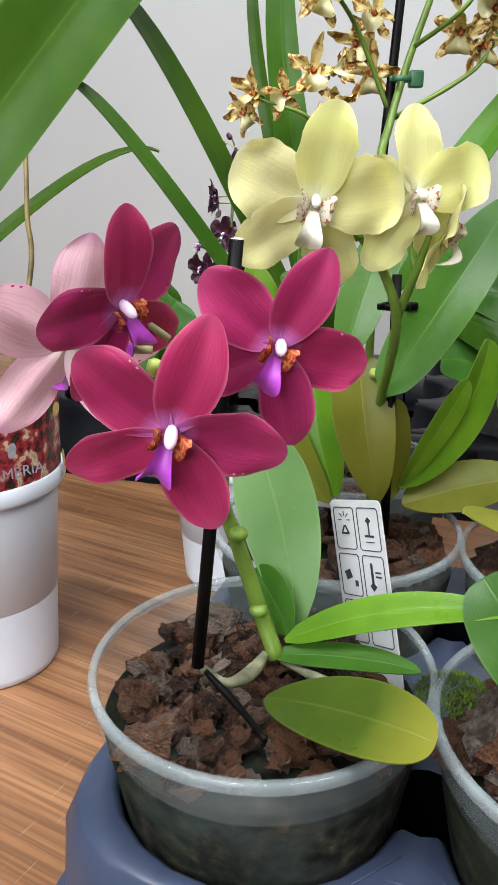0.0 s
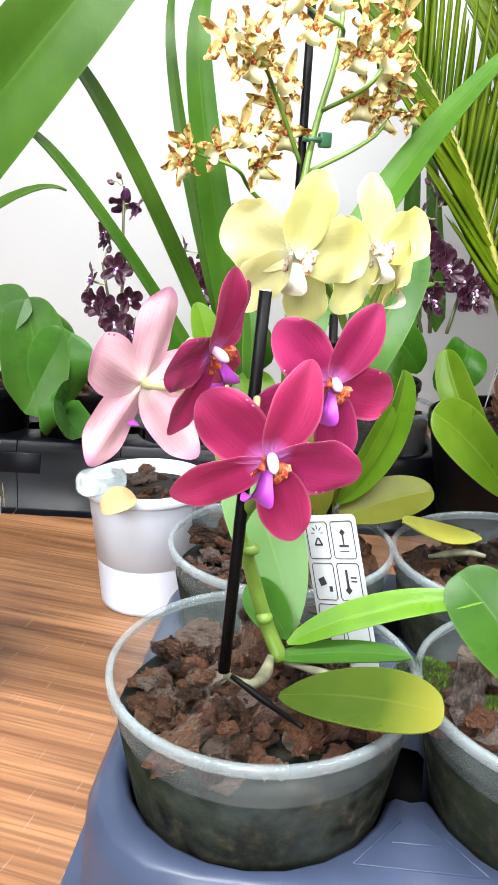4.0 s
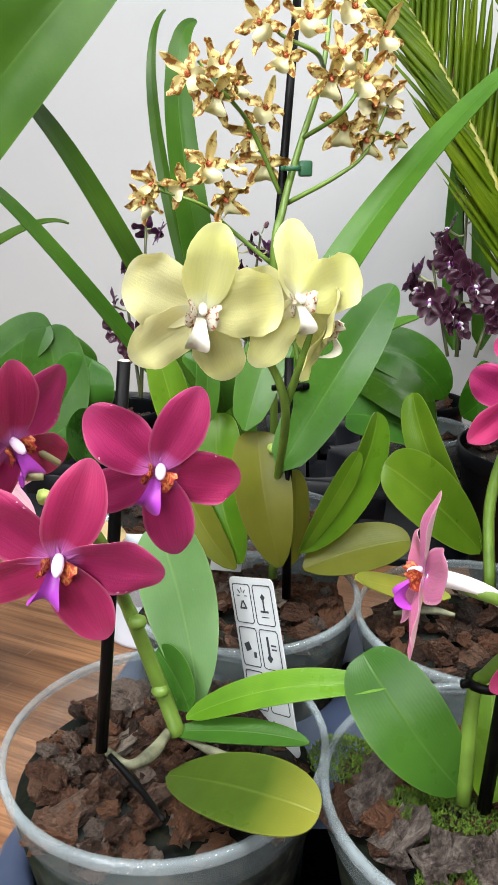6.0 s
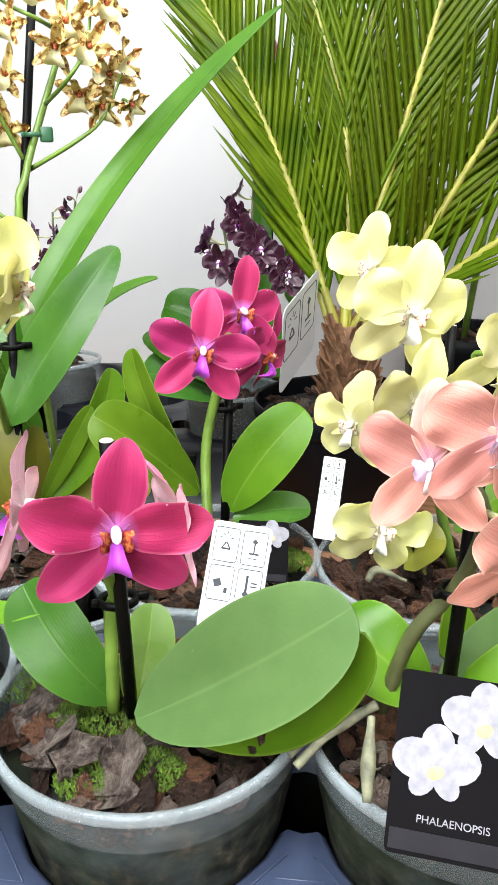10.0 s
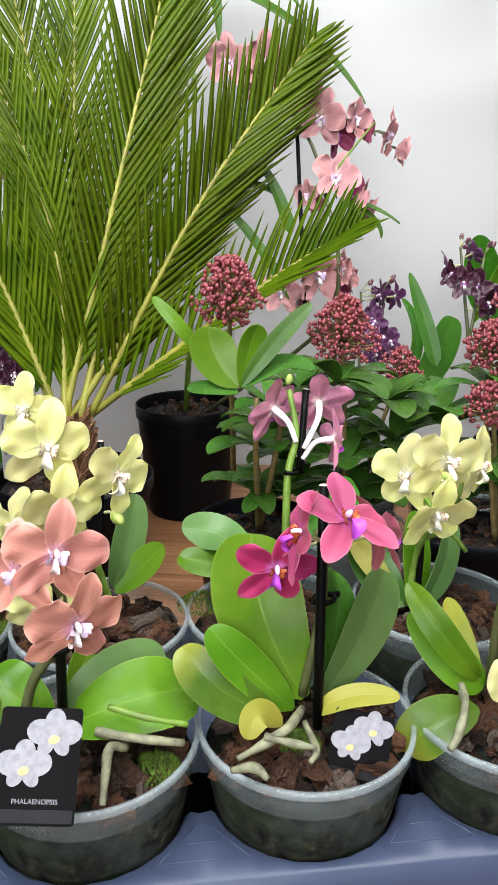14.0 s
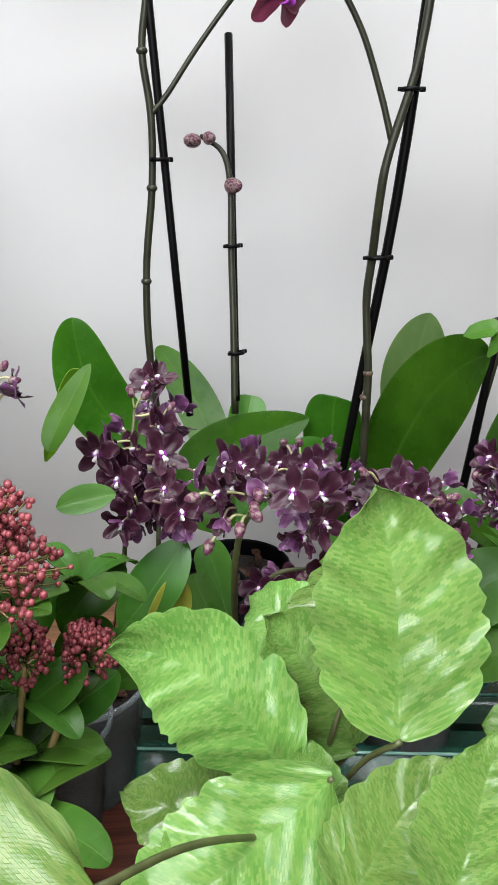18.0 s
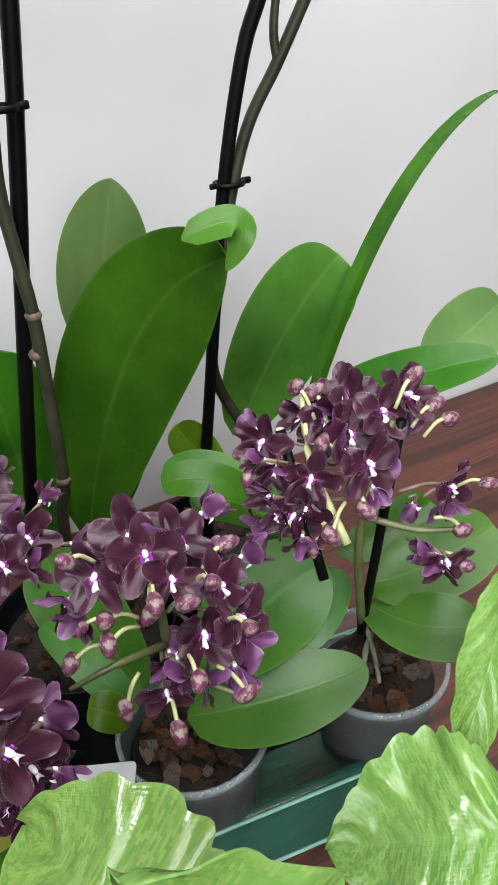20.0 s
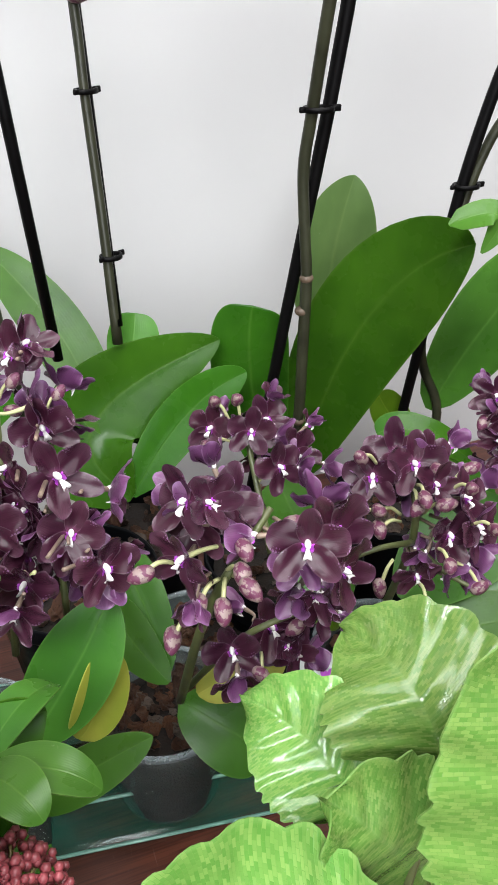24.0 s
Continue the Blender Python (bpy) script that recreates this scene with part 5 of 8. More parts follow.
moss_tuft(pd, (0.2112, 0.3169, 0.108), 0.012, 9)

# ---- salmon orchid ----
pk = potted("orchid", foot(2, 0), "salmon-pink moth orchid in a clear pot with silvery roots", seed=14, chips=50, size=0.013)
stake(pk, (0.2269, 0.1587, 0.1292), (0.2293, 0.1554, 0.2318), 0.0028, False)
tube("stem", pk, [(0.2061, 0.1676, 0.1292), (0.2136, 0.1627, 0.1632), (0.2265, 0.1562, 0.1865), (0.2294, 0.1497, 0.2157), (0.2204, 0.1593, 0.2318)], (0.003, 0.0028, 0.002), STEM_DARK)
clip(pk, (0.2262, 0.1555, 0.1841), 0.006)
flower(pk, (0.2259, 0.1389, 0.2455), (-0.05, -0.97, -0.05), 0.0275, B_SALMON, 14, (0.2309, 0.1531, 0.2272))
flower(pk, (0.2082, 0.1474, 0.2351), (-0.5, -0.83, -0.1), 0.026, B_SALMON, -8, (0.2262, 0.1543, 0.2249))
flower(pk, (0.2285, 0.1185, 0.2172), (0.2, -0.93, -0.25), 0.029, B_SALMON, 14, (0.2287, 0.148, 0.2165))
leaf(pk, (0.2251, 0.1612, 0.1343), (0.254, 0.1607, 0.1519), (0.2885, 0.165, 0.1574), 0.034, (0.0, -0.7, 0.7), LEAF_PALE, a=0.6, b=0.4)
leaf(pk, (0.2272, 0.1594, 0.1318), (0.2612, 0.145, 0.1484), (0.299, 0.1539, 0.1387), 0.042, (0.2, -0.55, 0.8), LEAF_LIME, "large lime-green leaf", a=0.6, b=0.34)
leaf(pk, (0.2227, 0.1623, 0.1343), (0.2051, 0.1752, 0.1495), (0.1967, 0.193, 0.1571), 0.032, (-0.2, -0.6, 0.7), LEAF_LIME)
leaf(pk, (0.2359, 0.1811, 0.1387), (0.2461, 0.191, 0.1471), (0.2533, 0.2006, 0.1505), 0.018, (0.1, -0.9, 0.3), LEAF_LIME)
root(pk, [(0.2394, 0.1353, 0.143), (0.2553, 0.1226, 0.1428), (0.2801, 0.1154, 0.1363)], 0.0036)
root(pk, [(0.2467, 0.1364, 0.1549), (0.2634, 0.1225, 0.1523), (0.2831, 0.1173, 0.1454)], 0.003).data.materials[0] = STEM
root(pk, [(0.2522, 0.1269, 0.1351), (0.2426, 0.1218, 0.1412), (0.2379, 0.1147, 0.1317), (0.2338, 0.1071, 0.1214)], 0.0034)
root(pk, [(0.1979, 0.1533, 0.1435), (0.1826, 0.156, 0.1327), (0.168, 0.1501, 0.125)], 0.0028)
root(pk, [(0.1927, 0.1449, 0.1458), (0.1874, 0.1327, 0.1372), (0.1848, 0.1253, 0.1293)], 0.003)
photo_tag(pk, (0.1952, 0.1278, 0.1806), (0.2279, 0.111, 0.1728), (0.182, 0.1042, 0.1367))
moss_tuft(pk, (0.2687, 0.129, 0.109), 0.014, 12)
part("bark_chip", CHIPS[3], pk, "", Matrix.Translation(local(pk, (0.2578, 0.1311, 0.114))) @ pose(0, 0, 0, 30, 20, 40) @ Matrix.Scale(0.026, 4))

# ---- yellow cluster orchid behind ----
pf = potted("orchid", foot(2, 1), "pale yellow moth orchid with many blooms, in a clear pot", seed=17, chips=50, size=0.013)
stake(pf, (0.2875, 0.2986, 0.1508), (0.2956, 0.3148, 0.2426), 0.0026)
tube("stem", pf, [(0.2927, 0.2849, 0.1169), (0.2787, 0.2879, 0.1729), (0.2595, 0.264, 0.2286), (0.2523, 0.3004, 0.2616)], (0.003, 0.0026, 0.0018), STEM)
flower(pf, (0.243, 0.298, 0.276), (-0.6, -0.75, 0.0), 0.026, B_YELLOW, 5, None, STEM)
flower(pf, (0.247, 0.258, 0.261), (0.0, -0.98, -0.05), 0.031, B_YELLOW, 14, None, STEM)
flower(pf, (0.2515, 0.2566, 0.2199), (0.05, -0.95, -0.15), 0.030, B_YELLOW, 10, None, STEM)
flower(pf, (0.287, 0.247, 0.241), (0.45, -0.85, -0.1), 0.029, B_YELLOW, 28, None, STEM)
flower(pf, (0.237, 0.2532, 0.1604), (-0.1, -0.95, -0.15), 0.028, B_YELLOW, 14, None, STEM)
flower(pf, (0.2282, 0.2733, 0.2063), (-0.7, -0.65, -0.1), 0.026, B_YELLOW, 0, None, STEM)
bud(pf, (0.287, 0.2482, 0.2108), (0.2, -0.8, -0.3), 0.013, BUD_GREEN, (0.2811, 0.2574, 0.2123))
leaf(pf, (0.2933, 0.2917, 0.1392), (0.3065, 0.2961, 0.1704), (0.319, 0.312, 0.2), 0.026, (0.2, -0.9, 0.3), LEAF_PALE)
leaf(pf, (0.2947, 0.2897, 0.1353), (0.3135, 0.2867, 0.153), (0.3285, 0.2794, 0.1697), 0.022, (0.1, -0.6, 0.8), LEAF_LIME)
leaf(pf, (0.2692, 0.2915, 0.1138), (0.268, 0.277, 0.1333), (0.2784, 0.2676, 0.1433), 0.026, (0.1, -0.6, 0.8), LEAF_OLIVE)
root(pf, [(0.2377, 0.2689, 0.1232), (0.2437, 0.2696, 0.1286), (0.2554, 0.2607, 0.1256)], 0.0026)
care_tag(pf, (0.226, 0.3088, 0.1782), (0.2369, 0.3061, 0.1749), (0.2154, 0.2916, 0.1399))

# ---- coral orchid ----
pg = potted("orchid", foot(3, 0), "coral and magenta moth orchid with tall leaves, in a clear pot", seed=20, chips=40, size=0.014)
stake(pg, (0.3563, 0.1074, 0.1263), (0.3664, 0.1268, 0.2623), 0.0028)
tube("stem", pg, [(0.3553, 0.1236, 0.1381), (0.3621, 0.1194, 0.1859), (0.3677, 0.125, 0.2165), (0.3696, 0.1384, 0.231)], (0.0028, 0.0024, 0.0018), STEM_DARK)
clip(pg, (0.3669, 0.1223, 0.1973), 0.0055)
flower(pg, (0.3392, 0.1278, 0.2191), (-0.30, -0.92, -0.15), 0.0265, B_MAGENTA, 12, (0.3693, 0.1314, 0.2271), CREAM)
flower(pg, (0.3461, 0.1139, 0.2431), (-0.85, 0.25, 0.35), 0.027, B_CORAL, 10, (0.3717, 0.1353, 0.225), CREAM)
flower(pg, (0.3647, 0.1011, 0.253), (0.1, -0.5, 0.82), 0.029, B_CORAL, 20, (0.3731, 0.1346, 0.225), CREAM)
flower(pg, (0.3948, 0.114, 0.2361), (0.85, -0.2, 0.25), 0.028, B_CORAL, 20, (0.3742, 0.1331, 0.222), CREAM)
leaf(pg, (0.3566, 0.1225, 0.1366), (0.3405, 0.1456, 0.181), (0.3424, 0.1652, 0.2234), 0.052, (-0.25, -0.93, 0.15), LEAF_LIME, "broad upright green leaf", a=0.6, b=0.36, fold=0.12)
leaf(pg, (0.3624, 0.1197, 0.1367), (0.3803, 0.1304, 0.1757), (0.3898, 0.1505, 0.1968), 0.03, (0.3, -0.9, 0.1), LEAF)
leaf(pg, (0.3653, 0.1183, 0.1367), (0.3927, 0.1222, 0.1696), (0.4143, 0.1337, 0.1994), 0.034, (0.1, -0.93, 0.2), LEAF_PALE, a=0.6, b=0.34)
leaf(pg, (0.35, 0.1235, 0.1304), (0.3238, 0.1291, 0.1604), (0.3053, 0.1406, 0.1845), 0.024, (-0.4, -0.6, 0.65), LEAF_LIME)
leaf(pg, (0.3393, 0.1171, 0.1306), (0.3068, 0.1289, 0.1528), (0.2923, 0.1484, 0.1719), 0.027, (-0.4, -0.6, 0.65), LEAF_TIP)
leaf(pg, (0.3567, 0.1098, 0.1338), (0.3724, 0.1006, 0.146), (0.397, 0.0888, 0.1462), 0.014, (0.1, -0.5, 0.8), LEAF_YELLOW)
leaf(pg, (0.3348, 0.1089, 0.1341), (0.3206, 0.1083, 0.1461), (0.3117, 0.1034, 0.1365), 0.016, (-0.2, -0.6, 0.7), LEAF_YELLOW)
root(pg, [(0.35, 0.1141, 0.1367), (0.3332, 0.0998, 0.1391), (0.318, 0.0994, 0.1338), (0.3034, 0.0994, 0.13)], 0.0036)
root(pg, [(0.3461, 0.104, 0.1356), (0.3408, 0.0829, 0.1346), (0.3331, 0.0754, 0.1358)], 0.003)
root(pg, [(0.2966, 0.0916, 0.1314), (0.3052, 0.0833, 0.1364), (0.3089, 0.0751, 0.1346)], 0.003)
root(pg, [(0.3199, 0.1, 0.138), (0.3282, 0.0904, 0.1386), (0.3388, 0.0797, 0.1393)], 0.003)
photo_tag(pg, (0.3631, 0.0978, 0.1362), (0.3919, 0.0867, 0.1445), (0.3503, 0.0862, 0.1052), "")
moss_tuft(pg, (0.3483, 0.1128, 0.11), 0.012, 15)

# ---- two-tone orchid behind it ----
ph = potted("orchid", foot(3, 1), "young moth orchid in a mossy clear pot", seed=23, chips=40)
leaf(ph, (0.3743, 0.2344, 0.1704), (0.3683, 0.2694, 0.1742), (0.344, 0.2832, 0.1799), 0.03, (-0.1, -0.7, 0.65), LEAF_PALE)
leaf(ph, (0.3838, 0.2539, 0.1509), (0.355, 0.259, 0.1591), (0.3361, 0.2701, 0.1647), 0.022, (-0.1, -0.6, 0.75), LEAF_LIME)
leaf(ph, (0.4158, 0.2452, 0.1708), (0.441, 0.2413, 0.1944), (0.4667, 0.2447, 0.2067), 0.03, (0.1, -0.8, 0.5), LEAF)
moss_tuft(ph, (0.3577, 0.283, 0.11), 0.018, 18)
root(ph, [(0.3618, 0.2401, 0.1811), (0.3575, 0.2351, 0.1607), (0.349, 0.2303, 0.1348)], 0.0022)
photo_tag(ph, (0.3556, 0.2309, 0.1459), (0.3731, 0.2206, 0.1406), (0.3508, 0.22, 0.1246), "")
stake(ph, (0.4313, 0.267, 0.2136), (0.4435, 0.2818, 0.2735), 0.0026)
tube("stem", ph, [(0.4158, 0.2579, 0.1655), (0.4238, 0.2706, 0.2135), (0.433, 0.2758, 0.2415), (0.4322, 0.2873, 0.2734)], (0.003, 0.0028, 0.002), STEM)
clip(ph, (0.427, 0.2697, 0.2155), 0.005)
flower(ph, (0.425, 0.297, 0.257), (-0.25, 0.9, 0.25), 0.0285, B_TWOTONE, 10, (0.4285, 0.2681, 0.2384), LIP_WHITE, thin=2.0)
flower(ph, (0.457, 0.285, 0.262), (0.35, 0.85, 0.3), 0.0285, B_TWOTONE, 8, (0.4339, 0.2657, 0.2335), LIP_WHITE, thin=2.0)
flower(ph, (0.459, 0.265, 0.238), (0.85, -0.2, -0.1), 0.026, B_TWOTONE, 8, (0.4328, 0.2654, 0.2255), LIP_WHITE, thin=2.0)
bud(ph, (0.4331, 0.2893, 0.2806), (0, -0.3, 1), 0.009, BUD_GREEN)

# ---- yellow orchids at the end of the tray ----
pj = potted("orchid", foot(4, 0), "pale yellow moth orchid with a priced tag, in clear pot", seed=26, chips=55, size=0.012)
stake(pj, (0.4797, 0.0839, 0.1345), (0.4561, 0.0732, 0.2375), 0.0026, False)
tube("stem", pj, [(0.4655, 0.0917, 0.1344), (0.462, 0.0867, 0.1836), (0.4547, 0.0708, 0.2282), (0.4618, 0.066, 0.2535)], (0.003, 0.0026, 0.002), STEM_DARK)
clip(pj, (0.4566, 0.0689, 0.2257), 0.006)
flower(pj, (0.463, 0.055, 0.265), (0.25, -0.9, -0.2), 0.031, B_YELLOW, 14, (0.4578, 0.0702, 0.2384), STEM)
flower(pj, (0.458, 0.060, 0.154), (0.1, -0.85, 0.2), 0.029, B_YELLOW, 12, (0.4665, 0.0935, 0.1413), STEM)
leaf(pj, (0.4608, 0.0943, 0.1344), (0.4391, 0.1046, 0.1644), (0.43, 0.1302, 0.1895), 0.018, (-0.6, -0.6, 0.5), LEAF_LIME)
leaf(pj, (0.4619, 0.0926, 0.131), (0.4481, 0.1049, 0.1448), (0.4353, 0.1319, 0.1684), 0.026, (-0.5, -0.7, 0.5), LEAF_LIME)
leaf(pj, (0.4734, 0.0874, 0.1344), (0.4906, 0.1045, 0.1772), (0.5007, 0.1238, 0.2148), 0.034, (0.1, -0.97, 0.1), LEAF_PALE)
leaf(pj, (0.4854, 0.0831, 0.1413), (0.5084, 0.0911, 0.1667), (0.5216, 0.098, 0.1905), 0.018, (0.6, -0.7, 0.2), LEAF_YELLOW)
leaf(pj, (0.4663, 0.1022, 0.1315), (0.4663, 0.1194, 0.1467), (0.4617, 0.1305, 0.1718), 0.016, (-0.3, -0.9, 0.2), LEAF_YELLOW)
leaf(pj, (0.4453, 0.0777, 0.1307), (0.419, 0.084, 0.1243), (0.4063, 0.0904, 0.1049), 0.030, (-0.2, -0.5, 0.8), LEAF_TIP)
tube("side_stem", pj, [(0.4959, 0.0798, 0.1482), (0.512, 0.0756, 0.162), (0.5442, 0.087, 0.1557), (0.548, 0.083, 0.150)], (0.0018, 0.0018, 0.0022), STEM)
bud(pj, (0.548, 0.083, 0.150), (0.8, -0.2, -0.2), 0.009, BUD_GREEN)
root(pj, [(0.4382, 0.0862, 0.1439), (0.4292, 0.0722, 0.1409), (0.4179, 0.0635, 0.132), (0.4103, 0.0603, 0.1278)], 0.0036)
photo_tag(pj, (0.4727, 0.0486, 0.1347), (0.5020, 0.0560, 0.1550), (0.4755, 0.0468, 0.0985), "", "340")

pi = potted("orchid", foot(4, 1), "pale yellow moth orchid leaning over a clear pot", seed=29, chips=45)
stake(pi, (0.5014, 0.2069, 0.1136), (0.5076, 0.215, 0.1822), 0.0024, False)
tube("stem", pi, [(0.4961, 0.2112, 0.1179), (0.5033, 0.2116, 0.1654), (0.5036, 0.1786, 0.2123), (0.5073, 0.178, 0.2338)], (0.0028, 0.0024, 0.0016), STEM)
tube("side_stem", pi, [(0.5039, 0.2128, 0.1696), (0.5167, 0.1968, 0.1784), (0.5263, 0.1873, 0.166)], (0.002, 0.0016), STEM)
flower(pi, (0.489, 0.174, 0.245), (-0.05, -0.97, 0.0), 0.031, B_YELLOW, 10, None, STEM)
flower(pi, (0.538, 0.198, 0.227), (0.3, -0.93, 0.0), 0.029, B_YELLOW, 6, None, STEM)
flower(pi, (0.4748, 0.1945, 0.2299), (-0.75, -0.6, 0.0), 0.029, B_YELLOW, 0, None, STEM)
flower(pi, (0.4756, 0.1647, 0.2135), (-0.1, -0.85, -0.45), 0.029, B_YELLOW, 0, None, STEM)
bud(pi, (0.4804, 0.1623, 0.2388), (0, -1, -0.1), 0.009, BUD_GREEN)
leaf(pi, (0.4961, 0.2112, 0.1179), (0.489, 0.2444, 0.1335), (0.4848, 0.2707, 0.1688), 0.032, (-0.3, -0.9, 0.2), LEAF)
leaf(pi, (0.5039, 0.2069, 0.1179), (0.529, 0.2136, 0.1429), (0.5514, 0.2363, 0.1756), 0.026, (0.2, -0.93, 0.2), LEAF_PALE)
leaf(pi, (0.501, 0.2038, 0.1071), (0.5102, 0.2235, 0.143), (0.5211, 0.242, 0.1783), 0.026, (0, -0.95, 0.2), LEAF_LIME)
leaf(pi, (0.4889, 0.2167, 0.1221), (0.4812, 0.2399, 0.1428), (0.476, 0.2591, 0.1555), 0.018, (-0.3, -0.8, 0.4), LEAF_YELLOW)


def far_pot(name, at, label, category, group, top=0.05, bottom=0.038, h=0.09, material=BLACK_POT, sides=32, chips=30, soilz=None):
    th = thing(name, at, label, category, group)
    clear = material is POT
    part("pot", lathe("pot", pot_profile(top, bottom, h), POT_FAR if clear else material, sides), th)
    if clear:
        part("pot_rim", lathe("pot_rim", [(top, h - 0.004), (top + 0.0012, h - 0.003), (top + 0.0013, h), (top + 0.0006, h + 0.001), (top - 0.0016, h + 0.001), (top - 0.002, h - 0.001)], POT_RIM, sides), th)
    sz = soilz or h - 0.012
    so = part("soil", lathe("soil", [(bottom, 0.004), (top - 0.007, sz - 0.004), (top * 0.5, sz), (0.0005, sz + 0.001), (0.0005, 0.004)], SOIL, sides), th)
    fill_chips(so, top - 0.014, sz, chips, 0.010, int(at[0] * 1000))
    return th



# ---- white pots on the table ----


def white_pot(at, label, s=1.0, tall=1.0):
    th = thing("plant_pot", at, label, "plant pot", "white pots on the oak table")
    prof = [(0.038, 0), (0.040, 0.001), (0.0403, 0.005), (0.0469, 0.114), (0.047, 0.118), (0.052, 0.119), (0.053, 0.121), (0.053, 0.129), (0.052, 0.130), (0.050, 0.130), (0.049, 0.121), (0.039, 0.002), (0.001, 0.002), (0.001, 0)]
    part("pot", lathe("pot", prof, WHITE_POT), th, "", Matrix.Diagonal((s, s, s * tall, 1)))
    soil = part("soil", lathe("soil", [(0.046, 0.10), (0.047, 0.116), (0.02, 0.119), (0.0005, 0.119), (0.0005, 0.10)], SOIL), th, "", Matrix.Diagonal((s, s, s * tall, 1)))
    fill_chips(soil, 0.042, 0.117, 24, 0.012, 91)
    return th


w1 = white_pot((-0.163, 0.425, 0.0), "white plastic pot with a printed photo label, on the table", 1.0)
bm = bmesh.new()
n = 18
for k in range(n):
    a0, a1 = radians(-115 + 120 * k / n), radians(-115 + 120 * (k + 1) / n)
    q = [bm.verts.new((r * math.cos(a), r * math.sin(a), z)) for a, r, z in ((a0, 0.0515, 0.124), (a1, 0.0515, 0.124), (a1, 0.0545, 0.188), (a0, 0.0545, 0.188))]
    bm.faces.new(q)
    q = [bm.verts.new((r * math.cos(a), r * math.sin(a), z)) for a, r, z in ((a0, 0.0508, 0.124), (a0, 0.0538, 0.188), (a1, 0.0538, 0.188), (a1, 0.0508, 0.124))]
    bm.faces.new(q)
part("photo_label", from_bm("photo_label", bm, PRINT_RED), w1, "curved label with red and green plant photo")
flat_text("label_word", "CAMBRIA", 0.0085, pose(0.0375, -0.041, 0.140, 88, 0, 42), w1, PRINT_WHITE)
for k in range(26):
    rr = random.Random(k)
    a = radians(rr.uniform(-112, 2))
    z = rr.uniform(0.13, 0.183)
    bm = bmesh.new()
    ellipse_bm(bm, 0, 0, rr.uniform(0.002, 0.006), rr.uniform(0.002, 0.004), rr.uniform(0, 90), 0)
    part("printed_patch", from_bm("printed_patch", bm, rr.choice([PRINT_CREAM, PRINT, PRINT_WHITE, LEAF_DARK, BERRY])), w1, "", pose(0.0552 * math.cos(a), 0.0552 * math.sin(a), z, 88, 0, math.degrees(a) + 90))
w2 = white_pot((-0.012, 0.537, 0.0), "empty-looking white plastic pot with a dry leaf, on the table", 0.92, 0.83)
part("clear_lid", rounded_plate(0.036, 0.022, 0.009, 0.0012, POT_RIM, "clear_lid"), w2, "cloudy clear plastic disc tucked in the rim", facing(local(w2, (-0.048, 0.510, 0.108)), (-0.1, -0.7, 0.7), -10))
leaf(w2, (-0.0257, 0.484, 0.104), (-0.0373, 0.478, 0.105), (-0.0497, 0.481, 0.098), 0.02, (0, -0.6, 0.7), plain("dry_leaf", (0.42, 0.30, 0.14), 0.7), "curled dry leaf")

# ---- tall brown-and-yellow sprayed orchid with strap leaves ----
po = potted("spray_orchid", (0.075, 0.51, 0.0), "tall spray orchid with brown and yellow blooms and long strap leaves", "orchid", "orchids along the back", 40, 0.011, 31, 1.0)
stake(po, (0.0673, 0.4418, 0.2341), (0.0933, 0.5144, 0.4518), 0.0028, False)
tube("stem", po, [(0.08, 0.50, 0.1), (0.0722, 0.4568, 0.2789), (0.0782, 0.4642, 0.3173), (0.0899, 0.4806, 0.3525), (0.1029, 0.4917, 0.3877), (0.1088, 0.5, 0.4133), (0.1125, 0.5096, 0.4421)], (0.0028, 0.0024, 0.002, 0.0014), STEM, "green flower stem")
clip(po, (0.0849, 0.4707, 0.3409), 0.0048, (1, 0.2, 0), GREEN_CLIP)
bm = bmesh.new()
box_geo(bm, (0.008, 0.006, 0.009), Matrix.Identity(4), 0.0012, 2)
part("clip_jaw", from_bm("clip_jaw", bm, GREEN_CLIP), po, "", Matrix.Translation(local(po, (0.0925, 0.471, 0.3409))))
SP = [
    [(0.0724, 0.4589, 0.2853), (0.0444, 0.4583, 0.308), (0.029, 0.4357, 0.3202), (0.0059, 0.4401, 0.3278)],
    [(0.0788, 0.4716, 0.3237), (0.0591, 0.4655, 0.3632), (0.0433, 0.4408, 0.3772), (0.0288, 0.4479, 0.3945)],
    [(0.0804, 0.4704, 0.3205), (0.1109, 0.4596, 0.3372), (0.1278, 0.463, 0.351), (0.1436, 0.4725, 0.3821)],
    [(0.0928, 0.4826, 0.3589), (0.1078, 0.4421, 0.3693), (0.1192, 0.4472, 0.3868), (0.1247, 0.4558, 0.413)],
    [(0.1067, 0.4958, 0.4005), (0.0935, 0.4542, 0.4016), (0.0753, 0.4587, 0.4105), (0.0665, 0.4634, 0.4222)],
]
for pts in SP:
    tube("side_stem", po, pts, (0.0015, 0.0012, 0.0008), STEM, "", 6)
LIP_B = lip_mesh("lip", [PALEY, BROWNY], 0.62, 0.72, 0.34)
B_SPRAY = Bloom("spray", BROWNY, BROWNY, (0.92, 0.40, 0.5, 0.5), (1.0, 0.34, 0.5, 0.5), LIP_B, LIP_ORANGE, 0.08, 0.20, 4, 0.25, ragged=0.12)


def spray(at, size, d, roll):
    flower(po, at, d, size * 1.0, B_SPRAY, roll, None, STEM, 10)


